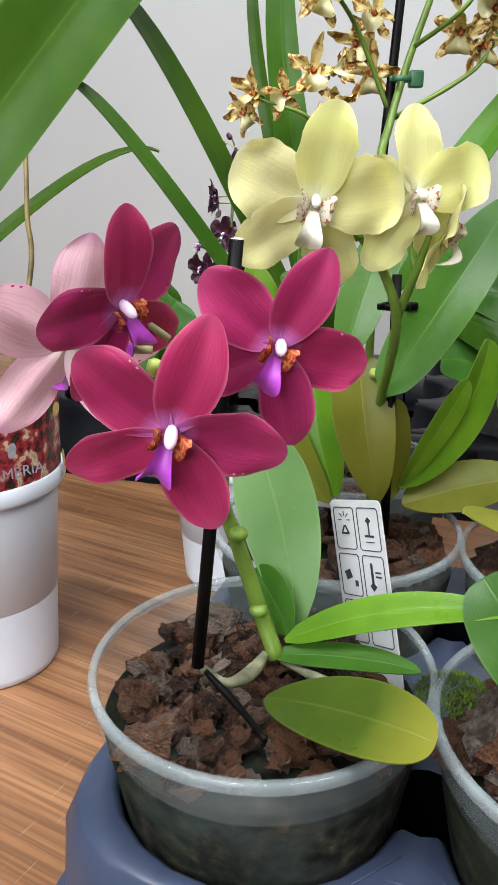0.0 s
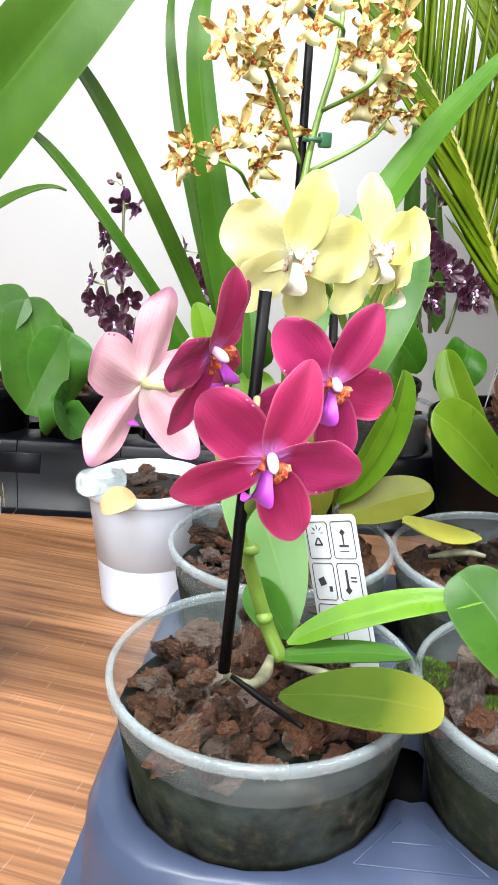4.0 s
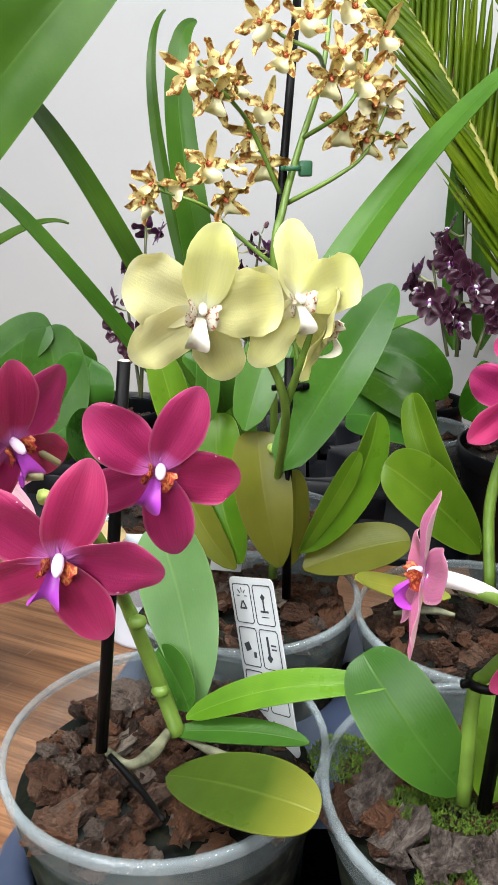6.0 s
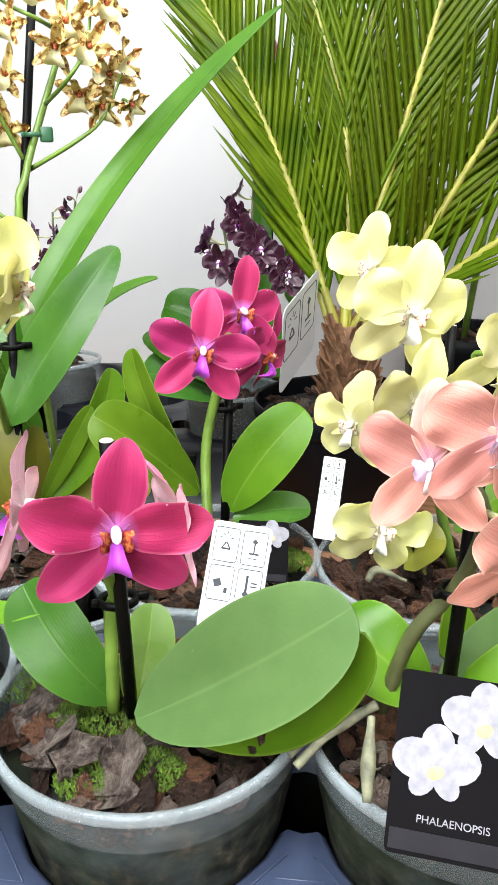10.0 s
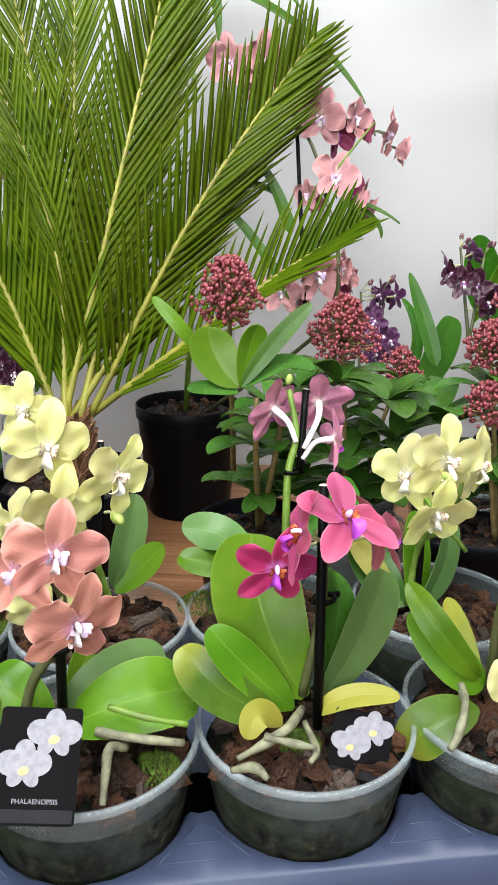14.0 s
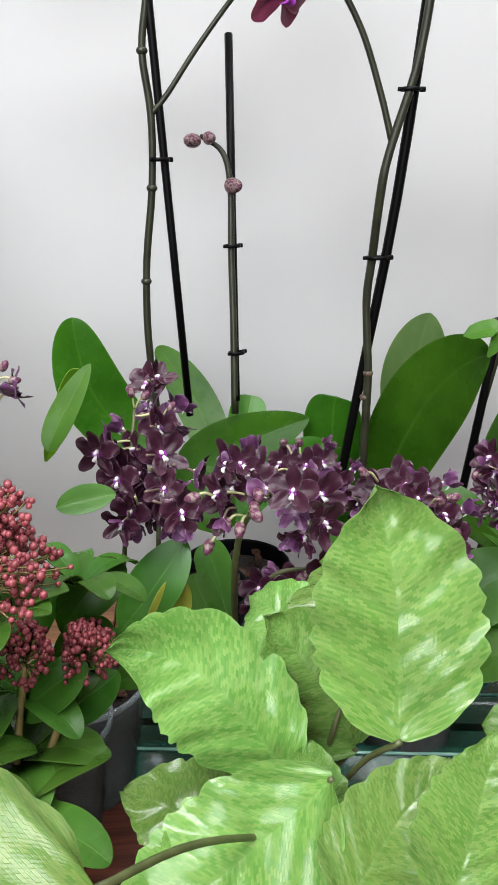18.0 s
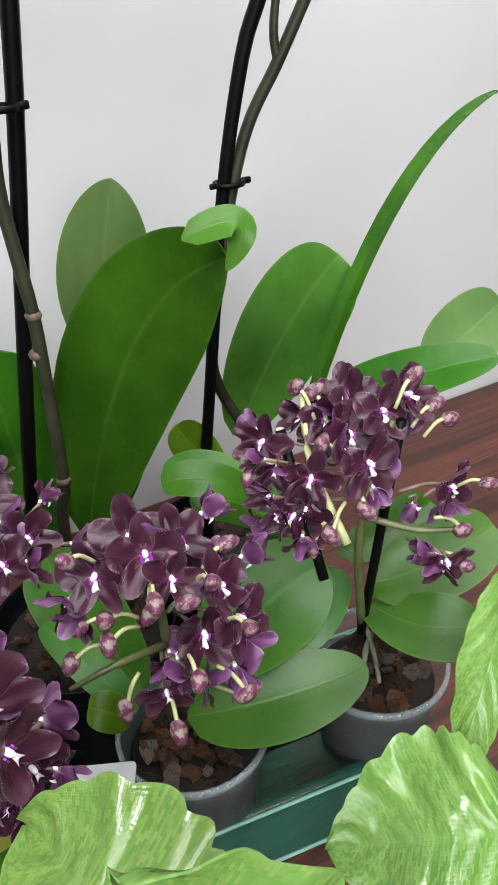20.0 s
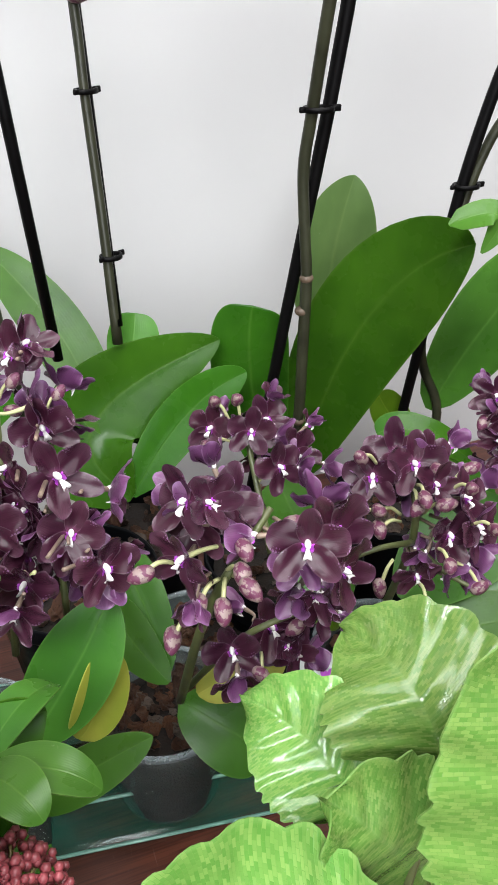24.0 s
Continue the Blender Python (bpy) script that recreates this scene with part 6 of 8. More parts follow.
spray((0.0029, 0.4413, 0.3307), 0.015, (-0.6, -0.7, 0.0), 20)
spray((-0.0021, 0.4387, 0.3219), 0.013, (-0.3, -0.8, -0.4), -30)
spray((0.0184, 0.4401, 0.3306), 0.014, (0.2, -0.9, -0.2), 60)
spray((0.0328, 0.4425, 0.3409), 0.017, (0.3, -0.9, 0.2), 10)
spray((0.0415, 0.4358, 0.3231), 0.016, (0.4, -0.8, -0.4), -20)
spray((0.0469, 0.4419, 0.3422), 0.012, (0.8, -0.5, 0.2), 80)
spray((0.0241, 0.4458, 0.3874), 0.018, (-0.4, -0.9, 0.1), -60)
spray((0.0373, 0.4413, 0.3773), 0.017, (0.3, -0.9, -0.3), 15)
spray((0.0409, 0.4464, 0.393), 0.016, (0.2, -0.9, 0.3), 40)
spray((0.0481, 0.4424, 0.3829), 0.013, (0.7, -0.7, 0.0), 0)
spray((0.0614, 0.4843, 0.3606), 0.017, (-0.5, -0.8, -0.2), -70)
spray((0.0703, 0.4885, 0.3749), 0.017, (0.0, -0.9, 0.4), 20)
spray((0.0693, 0.4782, 0.3445), 0.018, (-0.2, -0.9, -0.3), 0)
spray((0.078, 0.4544, 0.3987), 0.015, (-0.3, -0.9, 0.0), 20)
spray((0.0647, 0.4615, 0.4164), 0.017, (-0.4, -0.8, 0.0), -30)
spray((0.1022, 0.4485, 0.3869), 0.017, (0.0, -0.9, -0.3), 10)
spray((0.1088, 0.4525, 0.4), 0.018, (0.2, -0.9, 0.2), -20)
spray((0.1207, 0.4471, 0.3867), 0.018, (0.2, -0.8, 0.1), 30)
spray((0.1319, 0.4713, 0.3759), 0.017, (0.2, -0.9, -0.2), 100)
spray((0.1151, 0.4683, 0.3636), 0.018, (-0.3, -0.9, -0.3), 5)
spray((0.1264, 0.4653, 0.3573), 0.016, (0.3, -0.8, -0.5), -10)
spray((0.142, 0.4726, 0.3821), 0.016, (0.8, -0.5, 0.1), 60)
spray((0.1444, 0.4644, 0.3587), 0.014, (0.6, -0.6, -0.5), -30)
spray((0.1323, 0.4542, 0.4101), 0.017, (0.3, -0.9, 0.2), 15)
spray((0.091, 0.4604, 0.4191), 0.018, (0.0, -0.9, 0.2), 0)
spray((0.1159, 0.4605, 0.4248), 0.018, (0.2, -0.9, 0.2), 40)
strap = dict(a=0.12, b=0.55, fold=0.35, nu=22, nv=6)
BASE_O = (0.07, 0.50, 0.11)
leaf(po, BASE_O, (-0.0306, 0.4499, 0.3236), (-0.0775, 0.4369, 0.3782), 0.019, (0.6, -0.6, 0.4), LEAF_STRAP, **strap)
leaf(po, BASE_O, (-0.0416, 0.4251, 0.2823), (-0.0872, 0.4104, 0.332), 0.015, (0.6, -0.5, 0.5), LEAF_STRAP, **strap)
leaf(po, BASE_O, (0.0086, 0.502, 0.3348), (0.0112, 0.5488, 0.441), 0.010, (-0.3, -0.9, 0.1), LEAF_STRAP, **strap)
leaf(po, BASE_O, (0.0208, 0.499, 0.3444), (0.0313, 0.5334, 0.4316), 0.023, (0.1, -0.95, 0.1), LEAF_STRAP, **strap)
leaf(po, (0.0718, 0.4166, 0.2254), (0.1437, 0.4593, 0.3256), (0.2491, 0.5045, 0.4224), 0.026, (-0.5, -0.65, 0.55), LEAF_STRAP, **strap)
leaf(po, (0.0628, 0.3533, 0.1914), (0.096, 0.3675, 0.2402), (0.1276, 0.3893, 0.28), 0.030, (-0.2, -0.85, 0.4), LEAF, a=0.4, b=0.5, nu=22)
leaf(po, (0.0675, 0.3779, 0.2024), (0.1114, 0.4093, 0.2418), (0.1525, 0.4224, 0.2583), 0.011, (-0.3, -0.5, 0.8), LEAF_STRAP, a=0.2, b=0.4)
leaf(po, (0.0462, 0.3612, 0.2106), (0.0594, 0.3823, 0.2442), (0.0728, 0.4001, 0.2682), 0.024, (-0.2, -0.9, 0.2), LEAF, a=0.4, b=0.5)
leaf(po, (0.0259, 0.3734, 0.211), (0.0282, 0.3818, 0.2361), (0.0273, 0.4007, 0.2599), 0.014, (0.4, -0.8, 0.2), LEAF, a=0.3, b=0.5)
leaf(po, (0.0133, 0.3822, 0.2028), (0.0067, 0.3915, 0.2286), (0.0013, 0.3988, 0.2487), 0.022, (0.4, -0.8, 0.2), LEAF_LIME, a=0.3, b=0.5)
leaf(po, (0.0377, 0.394, 0.2117), (0.0324, 0.3905, 0.2313), (0.0162, 0.3957, 0.2428), 0.02, (0.2, -0.7, 0.6), LEAF, a=0.4, b=0.5)

# ---- broad strap-leaved plant leaning in from above the white pot ----
pl = far_pot("strap_leaf_plant", (-0.285, 0.385, 0.0), "tall plant with broad arching green strap leaves", "plant", "", 0.055, 0.045, 0.12)
leaf(pl, (-0.2750, 0.3450, 0.1200), (-0.0798, 0.4101, 0.3687), (0.0093, 0.4975, 0.4841), 0.046, (0.45, -0.75, 0.35), LEAF_STRAP, "broad glossy strap leaf", a=0.35, b=0.5, fold=0.3, nu=22)
leaf(pl, (-0.30, 0.40, 0.12), (-0.1646, 0.5029, 0.3684), (-0.0825, 0.5372, 0.4678), 0.05, (0.45, -0.75, 0.3), LEAF_STRAP, a=0.35, b=0.5, fold=0.3, nu=22)
leaf(pl, (-0.285, 0.40, 0.12), (-0.1447, 0.5435, 0.2711), (-0.065, 0.5982, 0.3072), 0.012, (0.2, -0.5, 0.8), LEAF_STRAP, **strap)
tube("stem", w1, [(-0.155, 0.43, 0.12), (-0.1335, 0.4761, 0.2291), (-0.1349, 0.4895, 0.2681), (-0.1359, 0.5041, 0.3103)], (0.0018, 0.0014), STEM_BROWN)

# ---- clusters of small dark orchids ----


def cluster(parent, stems, count, spread, size, kind, seed, look_at=(-0.3, -0.9, 0.1), buds=4, budm=BUD):
    """Small flowers set round one or more upright stems (foot, top)."""
    rnd = random.Random(seed)
    for k, (lo, hi) in enumerate(stems):
        tube("stem", parent, [lo, hi], (0.0018, 0.0012), STEM_DARK, "", 6)
    for i in range(count):
        lo, hi = stems[i % len(stems)]
        lo, hi = Vector(lo), Vector(hi)
        f = 0.35 + 0.65 * ((i * 0.618) % 1.0)
        c = lo.lerp(hi, f)
        a = i * 2.4 + rnd.uniform(-0.4, 0.4)
        d = Vector((math.cos(a) * 0.9, math.sin(a) * 0.9, rnd.uniform(-0.2, 0.4))) + Vector(look_at) * 0.75
        d.normalize()
        at = c + Vector((d.x, d.y, d.z * 0.4)) * spread * rnd.uniform(0.6, 1.0)
        flower(parent, at, d, size * rnd.uniform(0.85, 1.1), kind, rnd.uniform(-20, 20), c, CREAM, 6)
    for i in range(buds):
        lo, hi = stems[i % len(stems)]
        hi = Vector(hi)
        d = Vector((rnd.uniform(-1, 1), rnd.uniform(-1, 0.4), rnd.uniform(0.0, 1))).normalized()
        bud(parent, hi + d * spread * 0.7, d, size * 0.5, budm, hi)


back_group = "orchids along the back"
GROUND_E = (0.2465, 0.692, 0.027)
pe = far_pot("dark_orchid", GROUND_E, "near-black orchid with round dark leaves, in the black tray", "orchid", back_group, 0.05, 0.038, 0.085, POT)
cluster(pe, [((0.2435, 0.622, 0.1962), (0.2344, 0.6515, 0.2727)), ((0.2509, 0.6204, 0.1961), (0.265, 0.6606, 0.3156)), ((0.2658, 0.6173, 0.1961), (0.2964, 0.6384, 0.2725))], 30, 0.022, 0.017, B_DARK, 3)
leaf(pe, (0.2334, 0.6033, 0.1382), (0.201, 0.5965, 0.1668), (0.1634, 0.6299, 0.1859), 0.045, (-0.2, -0.6, 0.75), LEAF_DARK, a=0.5, b=0.3)
leaf(pe, (0.2395, 0.6108, 0.162), (0.214, 0.6144, 0.1925), (0.1768, 0.6347, 0.2049), 0.045, (-0.2, -0.8, 0.5), LEAF_DARK, a=0.5, b=0.3)
leaf(pe, (0.2538, 0.6038, 0.1478), (0.2719, 0.598, 0.1691), (0.2856, 0.6126, 0.1858), 0.045, (0.2, -0.8, 0.5), LEAF_DARK, a=0.5, b=0.3)
leaf(pe, (0.223, 0.6015, 0.1287), (0.1856, 0.5922, 0.1483), (0.1519, 0.5986, 0.1529), 0.05, (-0.1, -0.6, 0.8), LEAF, a=0.5, b=0.3)
pe2 = far_pot("dark_orchid", (-0.0546, 0.784, 0.027), "near-black orchid spike beside the wall", "orchid", back_group)
cluster(pe2, [((-0.0215, 0.6929, 0.1486), (-0.0341, 0.7287, 0.2458)), ((-0.0215, 0.6929, 0.1486), (-0.012, 0.7448, 0.3143))], 13, 0.02, 0.016, B_DARK, 5)
pe3 = far_pot("dark_orchid", (0.0766, 0.854, 0.027), "small near-black orchid spike beside the wall", "orchid", back_group, 0.045, 0.038, 0.085, POT)
cluster(pe3, [((0.0744, 0.7983, 0.142), (0.0809, 0.8446, 0.2769)), ((0.0805, 0.7974, 0.142), (0.1061, 0.8451, 0.2886))], 13, 0.02, 0.017, B_DARK, 6)
leaf(pe3, (0.0498, 0.764, 0.1258), (0.0288, 0.757, 0.1583), (-0.0109, 0.7684, 0.1749), 0.05, (-0.2, -0.7, 0.6), LEAF_DARK, a=0.5, b=0.3)
pe4 = far_pot("leafy_orchid", (-0.155, 0.815, 0.027), "orchid with large rounded green leaves beside the wall", "orchid", back_group)
for a, b, c, w in (((-0.0679, 0.6963, 0.1187), (-0.0755, 0.6877, 0.1519), (-0.0636, 0.6951, 0.1852), 0.06), ((-0.084, 0.6946, 0.0989), (-0.0735, 0.6545, 0.1193), (-0.0813, 0.6207, 0.1426), 0.05), ((-0.0952, 0.7139, 0.1474), (-0.0882, 0.7215, 0.1767), (-0.0767, 0.7254, 0.1988), 0.05), ((-0.1089, 0.6752, 0.1173), (-0.0975, 0.684, 0.1516), (-0.1051, 0.7046, 0.2152), 0.06), ((-0.1573, 0.6998, 0.1759), (-0.1363, 0.7029, 0.1955), (-0.1001, 0.7039, 0.2152), 0.045)):
    leaf(pe4, a, b, c, w, (0.1, -0.8, 0.5), LEAF, a=0.5, b=0.3)

# ---- black tray at the back ----
bt = thing("plant_tray", (-0.155, 0.815, 0), "black plastic plant tray with several empty wells", "tray")
bt.matrix_basis = pose(-0.155, 0.815, 0, 0, 0, -17)
part("deck", holed_deck("deck", 5, 3, 0.105, 0.105, 0.043, 0.052, 0.07, 0.07, TRAY_BLACK, 0.045), bt)
for sx in range(4):
    for sy in (-0.058, 0.268):
        bm = bmesh.new()
        box_geo(bm, (0.05, 0.004, 0.05), Matrix.Translation((0.0525 + 0.105 * sx, sy, 0.034)), 0.0015, 1)
        part("side_rib", from_bm("side_rib", bm, TRAY_BLACK), bt)

# ---- pink upright bloom and stems behind the strap leaves ----
pu = far_pot("rose_orchid", (0.277, 0.792, 0.027), "tall orchid with one rose bloom and broad strap leaves", "orchid", back_group)
leaf(pu, (0.2995, 0.7605, 0.1759), (0.3034, 0.7999, 0.292), (0.3194, 0.8423, 0.419), 0.022, (-0.1, -0.95, 0.1), LEAF_STRAP, **strap)
leaf(pu, (0.3358, 0.7776, 0.1723), (0.3399, 0.8181, 0.2913), (0.3407, 0.8569, 0.4046), 0.022, (-0.1, -0.95, 0.1), LEAF_STRAP, **strap)
stake(pu, (0.3086, 0.7698, 0.1741), (0.3237, 0.8434, 0.3924), 0.0022, False)
flower(pu, (0.3084, 0.8498, 0.4385), (-0.5, -0.8, -0.1), 0.026, B_ROSE, 0, None, STEM)

# ---- cycad ----
pcy = far_pot("cycad", (0.335, 0.585, 0.0), "young cycad with feathery green fronds in a black pot", "cycad", "", 0.085, 0.065, 0.125, BLACK_POT, 40, 60)
CYC = Vector((0.335, 0.585, 0.125))
bm = bmesh.new()
bmesh.ops.create_cone(bm, cap_ends=True, segments=20, radius1=0.025, radius2=0.017, depth=0.07, matrix=Matrix.Translation((0, 0, 0.03)))
trunk = part("trunk", from_bm("trunk", bm, TRUNK), pcy, "brown scaly cycad trunk", Matrix.Translation(local(pcy, CYC)))
SCALES = []
rnd = random.Random(5)
for k in range(4):
    bm = bmesh.new()
    box_geo(bm, (1, 0.55, 1), Matrix.Identity(4), 0.12, 1)
    for q in bm.verts:
        w = 1 - 0.55 * (q.co.z + 0.5) + rnd.uniform(-0.12, 0.12)
        q.co = Vector((q.co.x * w + rnd.uniform(-0.08, 0.08), q.co.y * w, q.co.z * rnd.uniform(0.85, 1.2)))
    SCALES.append(from_bm("scale", bm, SCALE_BROWN, False))
for i in range(96):
    a, h = i * 2.39996 + rnd.uniform(-0.15, 0.15), 0.068 * i / 96
    r = 0.025 * (1 - 0.38 * (h / 0.065) ** 2)
    m = Matrix.Translation((r * math.cos(a), r * math.sin(a), h)) @ Matrix.Rotation(a + math.pi / 2, 4, "Z") @ pose(0, 0, 0, rnd.uniform(18, 42), rnd.uniform(-12, 12), 0) @ Matrix.Diagonal((0.012 * rnd.uniform(0.7, 1.2), 0.009, 0.022 * rnd.uniform(0.7, 1.3), 1))
    part("scale", SCALES[i % 4], trunk, "", m)
v, f = [], []
for i in range(10):
    s = i / 9
    hw = 0.5 * outline(s, 0.12, 0.5, 0.6) + 0.02
    v += [(-hw, s, 0.3 * hw), (0, s, 0), (hw, s, 0.3 * hw), (0, s, -0.12)]
for i in range(9):
    a = i * 4
    f += [(a, a + 1, a + 5, a + 4), (a + 1, a + 2, a + 6, a + 5), (a + 2, a + 3, a + 7, a + 6), (a + 3, a, a + 4, a + 7)]
LEAFLET = mesh_of("leaflet", v, f, FROND, [(p[1], 0.5 + 0.5 * p[0]) for p in v])


def frond(tip, mid, length_scale, seed, face, single=False, pairs=30, w=0.0053, start=0.10, span=0.13):
    base = CYC + Vector((random.Random(seed).uniform(-0.014, 0.014), random.Random(seed + 9).uniform(-0.012, 0.012), 0.05))
    fr = tube("frond", pcy, [base, mid, tip], (0.0042, 0.003, 0.001), RACHIS, "long frond with a yellow-green rachis", 6, 10)
    path = smooth_path([local(pcy, p) for p in (base, mid, tip)], 40)
    face = Vector(face).normalized()
    rnd = random.Random(seed)
    vs, fs, us = [], [], []
    for i in range(pairs):
        s = start + (1 - start) * (i + 0.5) / pairs
        k = min(int(s * 80), 79)
        p = path[k].lerp(path[k + 1], s * 80 - k)
        d = (path[k + 1] - path[k]).normalized()
        side = d.cross(face).normalized()
        nrm = side.cross(d).normalized()
        ln = span * length_scale * (math.sin(math.pi * min(1, 0.16 + 0.84 * s)) ** 0.6 * 0.9 + 0.12) * rnd.uniform(0.82, 1.12)
        for sg in (-1, 1):
            y = (side * sg * 0.44 + d * 0.84 + nrm * 0.22 + Vector((0, 0, 0.16))).normalized()
            x = y.cross(nrm).normalized()
            z = x.cross(y)
            m = Matrix((x, y, z)).transposed().to_4x4()
            m.translation = p
            m = m @ pose(0, 0, 0, rnd.uniform(-5, 5), rnd.uniform(-22, 22), 0) @ Matrix.Diagonal((w, ln, w, 1))
            if single:
                part("leaflet", LEAFLET, fr, "", m)
            else:
                n0 = len(vs)
                vs += [m @ q.co for q in LEAFLET.vertices]
                fs += [tuple(n0 + t for t in pl2.vertices) for pl2 in LEAFLET.polygons]
                us += [(q.co.y, 0.5 + 0.5 * q.co.x) for q in LEAFLET.vertices]
    if not single:
        tagged(part("leaflet_mass", mesh_of("leaflet_mass", vs, fs, FROND, us), fr), kind="stuff")


FC = (-0.2, -0.95, 0.2)
frond((0.4883, 0.6564, 0.6654), (0.4037, 0.6126, 0.4203), 1.0, 1, FC, True)
frond((0.5907, 0.5375, 0.5658), (0.4646, 0.5515, 0.3962), 1.0, 2, FC, True)
frond((0.2023, 0.715, 0.5092), (0.2749, 0.6415, 0.3479), 1.0, 3, FC)
frond((0.3056, 0.7271, 0.543), (0.342, 0.6417, 0.3575), 1.0, 4, FC)
frond((0.5123, 0.6809, 0.6279), (0.4307, 0.6337, 0.4282), 1.0, 5, FC)
frond((0.5851, 0.4322, 0.388), (0.4941, 0.4868, 0.3177), 0.7, 6, (-0.1, -0.75, 0.65), False, 28)
frond((0.4106, 0.7639, 0.6738), (0.3747, 0.6754, 0.4454), 1.0, 7, FC)
frond((0.6078, 0.5777, 0.5498), (0.4888, 0.5759, 0.4002), 0.9, 8, FC)
frond((0.3422, 0.8003, 0.6612), (0.3474, 0.6833, 0.4347), 1.0, 11, FC)
frond((0.188, 0.8082, 0.561), (0.2723, 0.6887, 0.3912), 0.9, 14, FC)
care_tag(pcy, (0.2502, 0.4924, 0.2206), (0.2937, 0.5473, 0.2479), (0.2543, 0.5196, 0.148))

# ---- dusty rose orchid spray with thin strap leaves, beside the cycad ----
ps = far_pot("spray_orchid", (0.525, 0.735, 0.0), "arching dusty-rose moth orchid in a tall black pot", "orchid", back_group, 0.07, 0.056, 0.15)
stake(ps, (0.5755, 0.5154, 0.2907), (0.5928, 0.5796, 0.5056), 0.0022, False)
tube("stem", ps, [(0.54, 0.71, 0.14), (0.5974, 0.5034, 0.2907), (0.6071, 0.5472, 0.434), (0.5883, 0.578, 0.4937), (0.5507, 0.613, 0.5354)], (0.0026, 0.002, 0.0014), STEM_DARK)
tube("side_stem", ps, [(0.6081, 0.5425, 0.4221), (0.6378, 0.5385, 0.4579), (0.664, 0.5343, 0.4878)], (0.0016, 0.001), STEM)
for q, s, d, r in (((0.6152, 0.5621, 0.4907), 0.042, (-0.6, -0.7, 0), 5), ((0.6453, 0.5456, 0.4908), 0.030, (0.3, -0.9, 0.0), 10), ((0.6732, 0.5252, 0.4759), 0.036, (0.6, -0.6, -0.3), 0), ((0.6203, 0.5389, 0.431), 0.040, (-0.3, -0.8, 0.3), 15), ((0.6364, 0.5229, 0.4102), 0.034, (0.7, -0.5, -0.4), 0), ((0.5931, 0.5477, 0.4131), 0.024, (-0.8, -0.5, 0), 0), ((0.5935, 0.5225, 0.3322), 0.044, (-0.1, -0.95, 0), 5), ((0.6135, 0.5135, 0.3382), 0.03, (0.6, -0.7, 0), 0), ((0.558, 0.5358, 0.3142), 0.034, (-0.6, -0.7, 0), 0), ((0.5688, 0.6071, 0.5474), 0.044, (-0.1, -0.95, 0), 0), ((0.536, 0.6252, 0.5474), 0.04, (-0.5, -0.8, 0), 0), ((0.599, 0.5844, 0.5295), 0.035, (0.4, -0.9, 0), 0)):
    flower(ps, q, d, s * 0.74, B_DUSK, r, None, STEM_DARK, 18)
    flower(ps, Vector(q) + Vector((s * 0.55, 0.01, -s * 0.35)), (d[0] + 0.9, d[1], d[2] - 0.2), s * 0.6, B_ROSE if r else B_DUSK, r - 20, None, STEM_DARK, 34)
for a, b, c, w in (((0.5546, 0.7783, 0.6601), (0.6499, 0.7058, 0.6128), (0.7171, 0.634, 0.5185), 0.022), ((0.5687, 0.7882, 0.7139), (0.637, 0.7523, 0.7271), (0.7139, 0.6926, 0.6853), 0.012), ((0.5646, 0.7814, 0.687), (0.6375, 0.7395, 0.6902), (0.6766, 0.7026, 0.6497), 0.012), ((0.5676, 0.7728, 0.6668), (0.6329, 0.7319, 0.6599), (0.6692, 0.6944, 0.6127), 0.01), ((0.5546, 0.7783, 0.6601), (0.5606, 0.7884, 0.7004), (0.5457, 0.8178, 0.761), 0.02), ((0.5515, 0.7732, 0.6399), (0.5827, 0.7707, 0.6869), (0.5732, 0.7889, 0.7239), 0.02), ((0.5304, 0.7536, 0.6169), (0.5315, 0.7687, 0.663), (0.5039, 0.7895, 0.6763), 0.02), ((0.5445, 0.7751, 0.6332), (0.5683, 0.7552, 0.6516), (0.5701, 0.7314, 0.585), 0.022), ((0.507, 0.5981, 0.422), (0.5453, 0.5771, 0.422), (0.5654, 0.5619, 0.4101), 0.016), ((0.5712, 0.5465, 0.3743), (0.5616, 0.5681, 0.422), (0.5449, 0.5895, 0.4578), 0.016), ((0.5663, 0.5246, 0.3026), (0.5237, 0.5767, 0.3862), (0.4926, 0.5978, 0.3981), 0.014), ((0.6181, 0.5309, 0.3965), (0.6425, 0.5188, 0.4042), (0.6747, 0.4934, 0.3858), 0.01), ((0.6243, 0.5306, 0.4069), (0.6499, 0.51, 0.3912), (0.656, 0.4994, 0.3703), 0.01)):
    leaf(ps, a, b, c, w, (0.0, -0.6, 0.75), LEAF_STRAP, **strap)
tube("stem", ps, [(0.52, 0.73, 0.14), (0.5179, 0.6902, 0.3374), (0.5423, 0.7443, 0.5391), (0.5566, 0.7816, 0.6735)], (0.004, 0.003, 0.002), STEM)

# ---- skimmia with dark red bud clusters ----
SKG = "skimmias with red buds"


